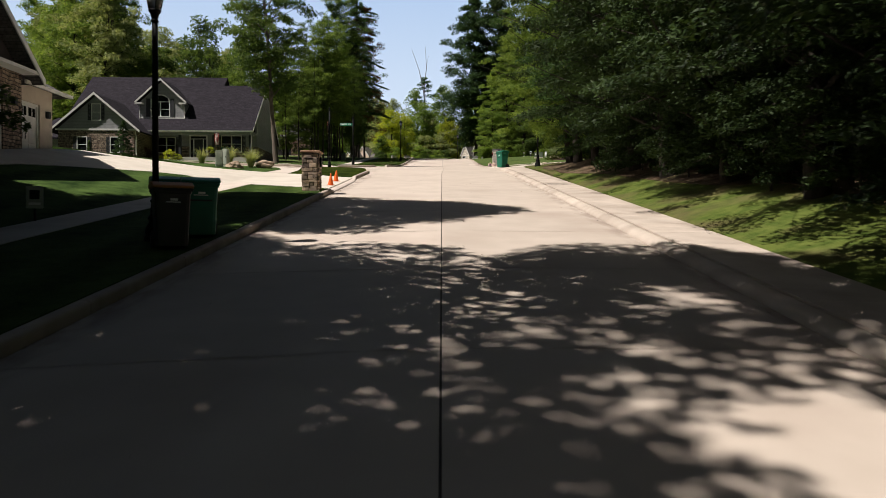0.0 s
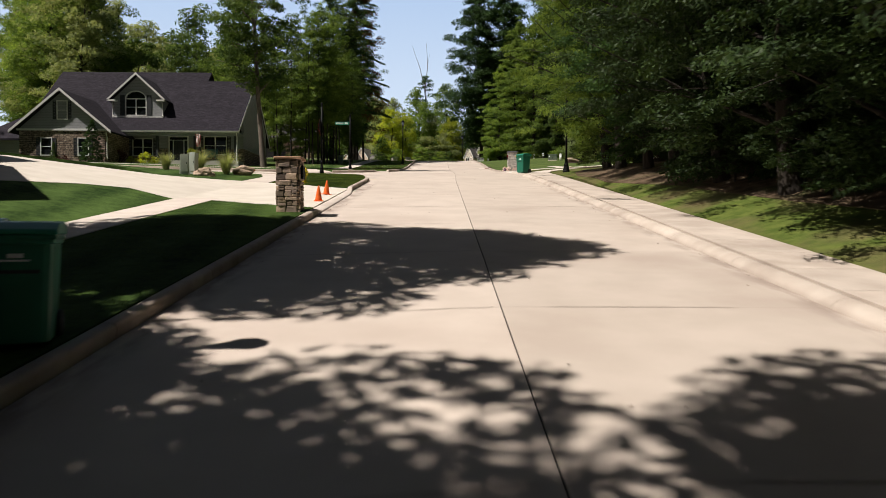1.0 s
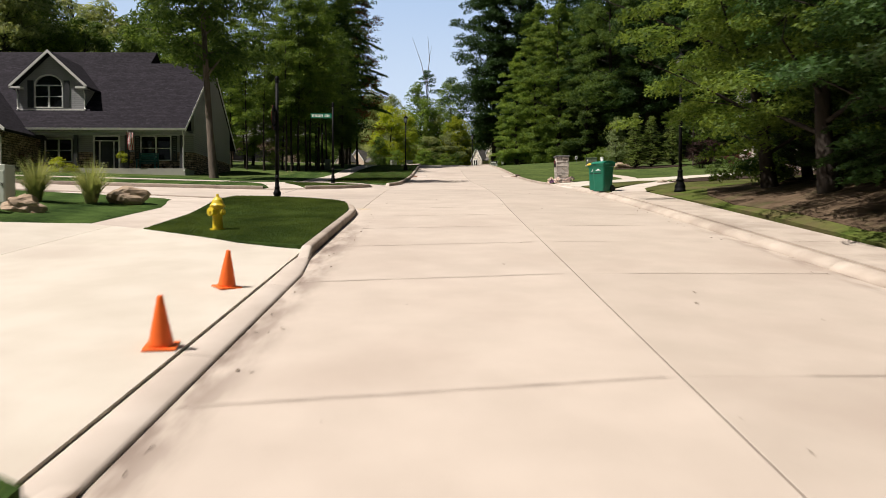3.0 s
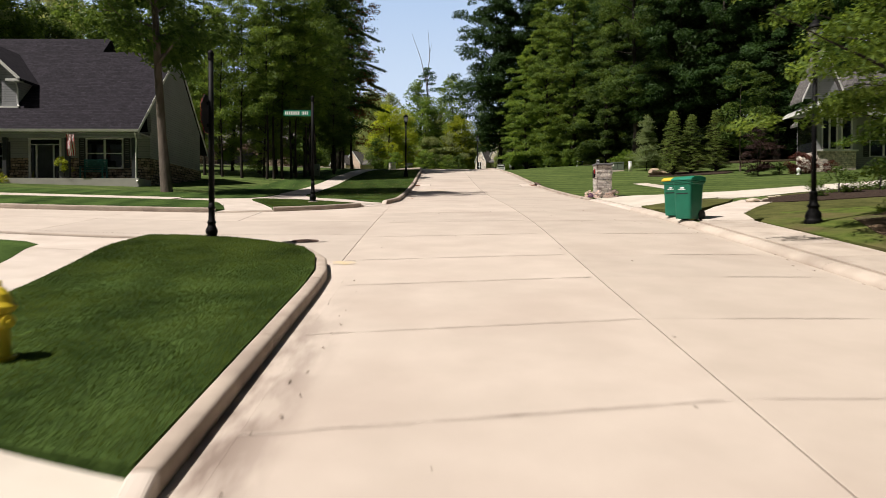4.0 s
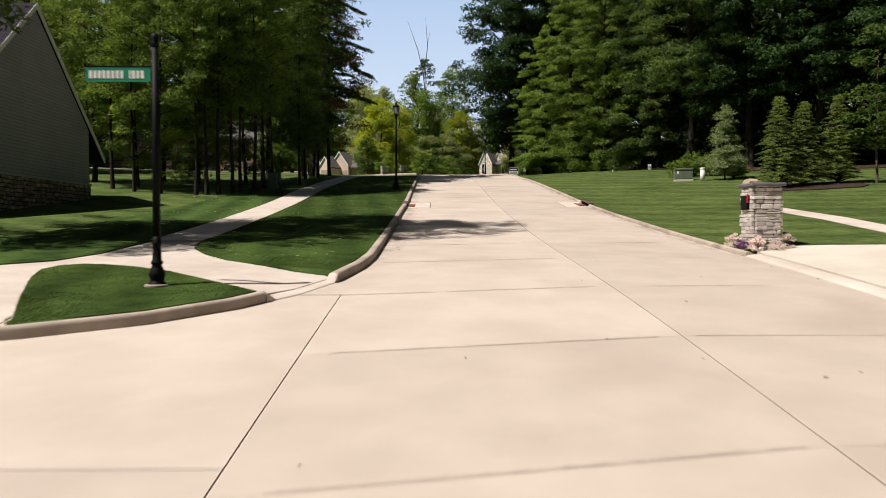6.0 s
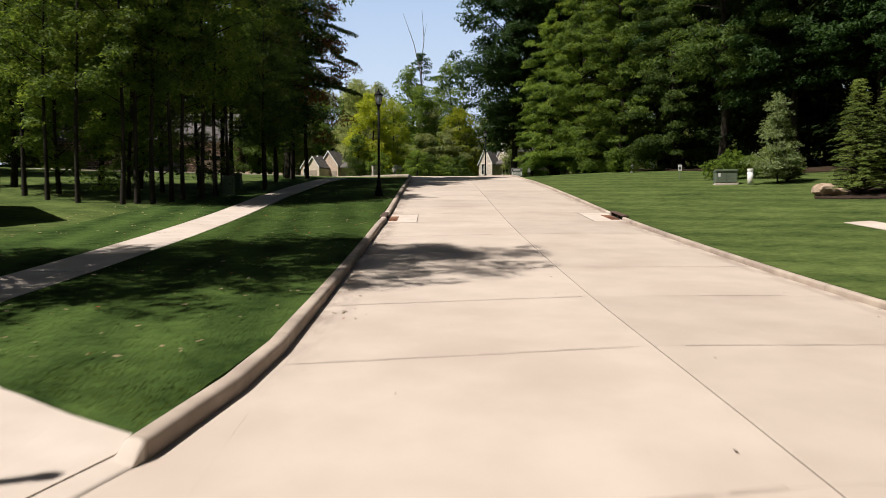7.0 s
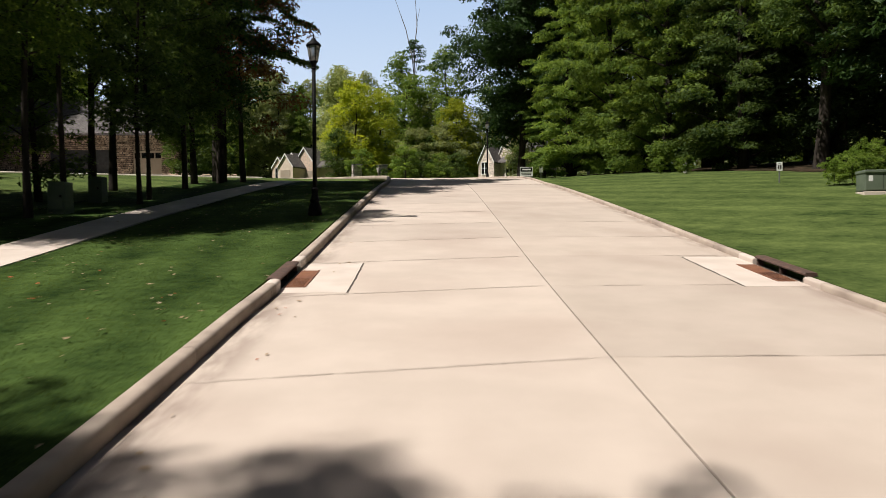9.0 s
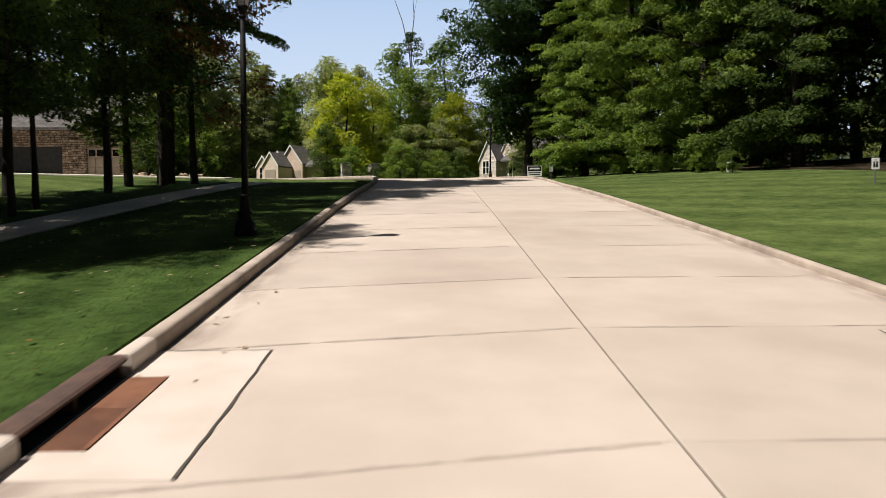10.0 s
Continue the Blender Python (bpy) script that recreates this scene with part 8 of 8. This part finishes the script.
# ---------------- garden plants ----------------
def grass_clump(x, y, h, n, label, seed):
    """Ornamental grass: arching blades from one root."""
    rng = np.random.default_rng(seed)
    verts, faces = [], []
    for i in range(n):
        a, out, l = rng.uniform(0, 2 * math.pi), rng.uniform(0.15, 0.95), h * rng.uniform(0.6, 1.15)
        r0 = rng.uniform(0, 0.14)
        d, s = np.array([math.cos(a), math.sin(a)]), np.array([-math.sin(a), math.cos(a)])
        b = len(verts)
        for k in range(4):
            u = k / 3
            p = d * (r0 + out * l * 0.75 * u**1.6)
            w = 0.014 * (1 - 0.85 * u)
            z = l * (u - 0.35 * out * u * u)
            verts += [(*(p + s * w), z), (*(p - s * w), z)]
        faces += [(b + 2 * k, b + 2 * k + 1, b + 2 * k + 3, b + 2 * k + 2) for k in range(3)]
    me = bpy.data.meshes.new("ornamental_grass")
    me.from_pydata(verts, [], faces)
    ob = link("ornamental_grass", me, STRAW)
    ob.matrix_basis = on_ground(x, y)
    return tagged(ob, label, "ornamental grass")


grass_clump(-12.2, 40.6, 1.2, 420, "pale arching ornamental grass behind the pedestals", 3)
grass_clump(-11.1, 41.2, 1.15, 420, "pale arching ornamental grass by the boulder", 4)
grass_clump(-13.6, 40.2, 0.9, 260, "pale arching ornamental grass clump", 5)
SHRUB = [broadleaf(401, 1.0, 0.62, 0.0, 1500, 0.075, 0.7, 26, (0.16, 0.3)), broadleaf(409, 0.7, 0.55, 0.0, 1100, 0.07, 0.7, 20, (0.14, 0.26))]


def shrub(x, y, s, material, label, k=0, name="shrub", group=""):
    return plant_tree(SHRUB[k], x, y, material, BARK, label, s, (x * 37 + y * 11) % 360, name, "shrub", group)


for i, (x, y, s) in enumerate([(-27.8, 66.8, 1.0), (-26.8, 66.9, 0.8), (-25.6, 66.8, 0.9), (-24.9, 67.0, 0.8), (-29.2, 65.2, 0.9)]):
    shrub(x, y, s, LIME if i in (1, 2, 3) else REDLEAF, "lime-yellow shrub before the porch" if i in (1, 2, 3) else "dark reddish shrub by the porch", i % 2, group="porch shrubs")
for i, x in enumerate((-35.0, -34.2, -31.6, -31.0)):
    shrub(x, 64.0, 0.7, REDLEAF if i % 2 else LEAF, "low flowering shrub under the wing's windows", 1, group="wing shrubs")
plant_tree(conifer(431, 3.3, 1.2, 5000, 0.1), -28.3, 63.2, DARKLEAF, BARK, "bushy blue-green evergreen beside the wing", name="evergreen", category="shrub")
plant_tree(conifer(433, 1.5, 0.35, 1400, 0.07), -31.7, 63.9, CONIFER, BARK, "narrow green evergreen between two windows", name="evergreen", category="shrub")
pot = shrub(-22.0, 67.7, 0.75, LIME, "lime-green plant in a dark pot on the porch")
pot.location.z = 9.45
part("pot", lathe([(0.16, -0.36), (0.24, 0.0), (0.26, 0.02), (0.22, 0.02)], 14), DARKPAINT_GLOOM, pot, "dark round pot")
SPRUCE = leafy("young_spruce_needles", (0.065, 0.105, 0.026), (0.19, 0.245, 0.06), 0.3)
EVER = [hemlock(441, 4.4, 1.3, 0.1, 24000, 0.065, 150, 0.3, (0.12, 0.26), 0.06, 0.8, 6.5), hemlock(443, 4.0, 1.25, 0.1, 22000, 0.065, 140, 0.3, (0.12, 0.26), 0.06, 0.8, 6.5)]
for x, y, k, s in ((13.75, 79.7, 0, 1.0), (15.1, 80.0, 1, 1.02), (16.9, 80.2, 0, 0.98), (14.6, 86.9, 1, 0.72)):
    plant_tree(EVER[k], x, y, SPRUCE, BARK, "young green spruce in the mulch bed", s, x * 40, "evergreen", "shrub", "young spruces")
plant_tree(limbed(461, 4.4, 1.15, 0.2, 9000, 0.12, 0.8, 26, 4, (0.28, 0.5), girth=0.05, peak=0.3), 13.9, 86.4, GREYLEAF, BARK, "tall pale variegated bush behind the spruces", 0.95, 30, "bush", "bush")
for x, y, s in ((16.9, 73.6, 0.55),):
    plant_tree(UNDER[0], x, y, PURPLELEAF, BARK, "dark purple ornamental tree by the house", s, 10, "bush", "bush")
for x, y, s, mt, lb in ((18.2, 73.6, 0.7, LEAF, "green low shrub under the bay"), (17.0, 74.5, 0.6, LEAF, "green low plant in the bed"), (20.9, 72.8, 0.7, REDLEAF, "dark red low shrub under the bay"), (11.5, 55.4, 0.9, LEAF, "leafy low plant in the mulch bed"), (13.2, 55.8, 1.1, LEAF, "leafy low plant in the mulch bed"), (15.0, 56.0, 1.3, PINK, "pink-flowered shrub in the mulch bed"), (16.5, 56.0, 1.2, PINK, "pink-flowered shrub in the mulch bed"), (10.2, 54.6, 0.6, LEAF, "leafy low plant in the mulch bed")):
    shrub(x, y, s, mt, lb)
for i in range(9):
    a = 2 * math.pi * i / 9
    shrub(4.72 + 0.56 * math.cos(a), 62.0 + 0.58 * math.sin(a), 0.31, PINK if i % 5 else PURPLE, "low pink and purple petunias round the pillar", i % 2, "flowers", "pillar flowers")
plant_tree(broadleaf(421, 1.25, 0.85, 0.1, 5200, 0.07, 0.7, 46, (0.16, 0.3)), 19.3, 73.2, REDLEAF, BARK, "dense dark red weeping shrub under the bay", 1.0, 20, "shrub", "shrub")
stat = thing("garden_ornament", "small white oval garden ornament in the bed", "ornament", on_ground(18.75, 72.4) @ Matrix.Diagonal((0.6, 0.6, 0.6, 1)))
part("foot", lathe([(0.16, -0.05), (0.16, 0.05), (0.07, 0.1), (0.06, 0.2)], 12), TRIM, stat)
part("oval", lathe([(0.05, 0.2), (0.16, 0.32), (0.19, 0.45), (0.15, 0.6), (0.05, 0.68)], 14), TRIM, stat, smooth=True)

SAPLING = broadleaf(451, 7.5, 1.5, 2.0, 3000, 0.16, 0.4, 46, (0.35, 0.75), girth=0.06, limb=0.2, wave=0.004, limbs=False)
for x, y, s in ((18.2, 79.2, 1.0), (20.3, 80.8, 0.9), (-11.9, 95.4, 0.9), (-12.7, 98.6, 1.0)):
    plant_tree(SAPLING, x, y, LEAF, PALEBARK, "slim young tree with thin yellowish leaves", s, x * 33, "sapling", group="saplings")
for i in range(14):
    plant_tree(UNDER[1], 12.2 + i * 0.26 + rnd.uniform(-0.2, 0.2), 90.0 + rnd.uniform(-0.8, 0.9), WEED, BARK, "bright tall weeds behind the transformer", rnd.uniform(0.25, 0.42), i * 50, "weed", "weeds", "weeds", tall=1.2)

# porch flag and glider
fl = thing("flag", "striped red and white flag hanging from a porch post", "flag", pose(-21.5, 67.35, 10.15))
bm = bmesh.new()
tube(bm, [(-0.1, 0.15, 0.75), (0.1, -0.35, 1.25)], [0.015, 0.015], 6)
part("staff", bm, TRIM, fl)
for i in range(9):
    bm = bmesh.new()
    u0, u1 = i * 0.045, (i + 1) * 0.045
    cols = []
    for k in range(7):
        z = 1.15 - k * 0.18
        sway = 0.05 * math.sin(k * 1.1 + i * 0.35)
        cols.append((bm.verts.new((u0 + k * 0.012, -0.28 + sway + 0.04 * math.sin(i), z)), bm.verts.new((u1 + k * 0.012, -0.28 + sway + 0.04 * math.sin(i + 1), z))))
    for p, q in zip(cols, cols[1:]):
        bm.faces.new((p[0], p[1], q[1], q[0]))
    if i < 4:
        bm.verts.ensure_lookup_table()
    part("stripe", bm, FLAGRED if i % 2 == 0 else SIGNWHITE, fl)
gl = thing("porch_glider", "teal slatted glider seat on the porch", "bench", pose(-20.7, 68.3, 9.1))
part("seat", boxes(*[(-0.6, -0.25 + i * 0.1, 0.4, 0.6, -0.17 + i * 0.1, 0.43) for i in range(5)]), TEAL, gl)
for i in range(6):
    part("back_slat", boxes((-0.6, 0.26, 0.5 + i * 0.1, 0.6, 0.29, 0.58 + i * 0.1)), TEAL, gl)
for sx in (-0.58, 0.58):
    part("side_frame", boxes((sx - 0.03, -0.28, 0.0, sx + 0.03, -0.22, 0.62), (sx - 0.03, 0.22, 0.0, sx + 0.03, 0.28, 1.1), (sx - 0.03, -0.28, 0.62, sx + 0.03, 0.28, 0.66)), TEAL, gl)

# ---------------- fallen leaves and grass blades ----------------


def inside(px, py, poly):
    hit = np.zeros(len(px), bool)
    for (ax, ay), (bx, by) in zip(poly, poly[1:] + poly[:1]):
        cross = (ay > py) != (by > py)
        hit ^= cross & (px < (bx - ax) * (py - ay) / ((by - ay) if by != ay else 1e-9) + ax)
    return hit


def lawn_heights(px, py):
    return np.array([island_z(a, b) for a, b in zip(px.tolist(), py.tolist())])


def scatter(poly, n, rng):
    xs, ys = [p[0] for p in poly], [p[1] for p in poly]
    px, py = rng.uniform(min(xs), max(xs), n * 3), rng.uniform(min(ys), max(ys), n * 3)
    k = inside(px, py, poly)
    return px[k][:n], py[k][:n]


def grass_blades():
    """Short mown blades on the lawns that the road passes, as one mesh."""
    rng = np.random.default_rng(77)
    parts_v = []
    plots = [(lawns[0][1][:4] + [(-7.7, 6), (LK, 6)], 200), (lawns[2][1], 4200), (lawns[4][1], 2400), (lawns[5][1][:2] + [(-8.5, 98), (-8.8, 95)] + lawns[5][1][4:], 1300), (lawns[6][1], 80), ([(LK, 18), (LK, 26.4), (-6.2, 27.6), (-7.7, 28.6), (-7.7, 18)], 500)]
    plots[0] = ([(LK, 6), (LK, 18), (-7.7, 18), (-7.7, 6)], 200)
    for poly, density in plots:
        area = 0.5 * abs(sum(a[0] * b[1] - b[0] * a[1] for a, b in zip(poly, poly[1:] + poly[:1])))
        px, py = scatter(poly, int(area * density), rng)
        n = len(px)
        pz = lawn_heights(px, py) + 0.01
        a, h = rng.uniform(0, 2 * np.pi, n), rng.uniform(0.014, 0.034, n)
        w, lean = rng.uniform(0.0035, 0.007, n), rng.uniform(0.010, 0.035, n)
        b = rng.uniform(0, 2 * np.pi, n)
        v = np.stack([np.stack([px - w * np.cos(a), py - w * np.sin(a), pz], 1), np.stack([px + w * np.cos(a), py + w * np.sin(a), pz], 1), np.stack([px + lean * np.cos(b), py + lean * np.sin(b), pz + h], 1)], 1)
        parts_v.append(v.reshape(-1, 3))
    v = np.concatenate(parts_v)
    me = bpy.data.meshes.new("grass")
    me.from_pydata(v.tolist(), [], np.arange(len(v)).reshape(-1, 3).tolist())
    return tagged(link("grass", me, BLADE), "short mown blades of green grass", "grass", kind="stuff")


BLADE = leafy("grass_blade", (0.025, 0.045, 0.009), (0.088, 0.124, 0.027), 0.45)
grass_blades()
DRYLEAF = leafy("fallen_leaf", (0.28, 0.20, 0.12), (0.46, 0.35, 0.24), 0.1)
TWIG = surf("dry_twig", (0.13, 0.10, 0.075), (0.24, 0.19, 0.145), 9, 0.95, 0.2, 40)
REDDRY = leafy("red_fallen_leaf", (0.35, 0.06, 0.03), (0.45, 0.12, 0.05), 0.1)


def fallen(name, polys, material, label, seed, size=0.042):
    rng = np.random.default_rng(seed)
    vs = []
    for poly, n, height, lift in polys:
        px, py = scatter(poly, n, rng)
        for x, y in zip(px, py):
            a, s = rng.uniform(0, 6.28), size * rng.uniform(0.5, 1.25)
            z = height(x, y) + lift
            c, d = math.cos(a) * s, math.sin(a) * s
            e = rng.uniform(0, 0.02, 4)
            vs += [(x - c, y - d, z + e[0]), (x + d * 0.6, y - c * 0.6, z + e[1]), (x + c, y + d, z + e[2]), (x - d * 0.6, y + c * 0.6, z + e[3])]
    me = bpy.data.meshes.new(name)
    me.from_pydata(vs, [], np.arange(len(vs)).reshape(-1, 4).tolist())
    return tagged(link(name, me, material), label, "leaves", kind="stuff")


GUTTER = [(KL + 0.02, 62), (KL + 0.02, 100), (KL + 0.9, 100), (KL + 0.7, 62)]
fallen("fallen_leaves", [(lawns[5][1], 420, lawn_z, 0.06), ([(-14, 66), (-9.8, 66), (-10.4, 100), (-14, 100)], 260, lawn_z, 0.06), (GUTTER, 60, flat_z, 0.006), ([(-9.8, 62), (-8.3, 62), (-9.0, 98), (-10.2, 98)], 40, lawn_z, 0.04)], DRYLEAF, "pale dry fallen leaves", 5)
fallen("fallen_leaves", [(lawns[5][1], 60, lawn_z, 0.05), (GUTTER, 14, flat_z, 0.006)], REDDRY, "red fallen leaves", 6)
fallen("litter", [([(KL, 0), (KR, 0), (KR, 70), (KL, 70)], 90, flat_z, 0.004), ([(KR - 0.5, 0), (KR - 0.02, 0), (KR - 0.02, 60), (KR - 0.5, 60)], 60, flat_z, 0.004), ([(KL, 18), (KL + 0.4, 18), (KL + 0.4, 42), (KL, 42)], 50, flat_z, 0.004)], TWIG, "small brown twigs and crumbs on the road", 7, 0.026)
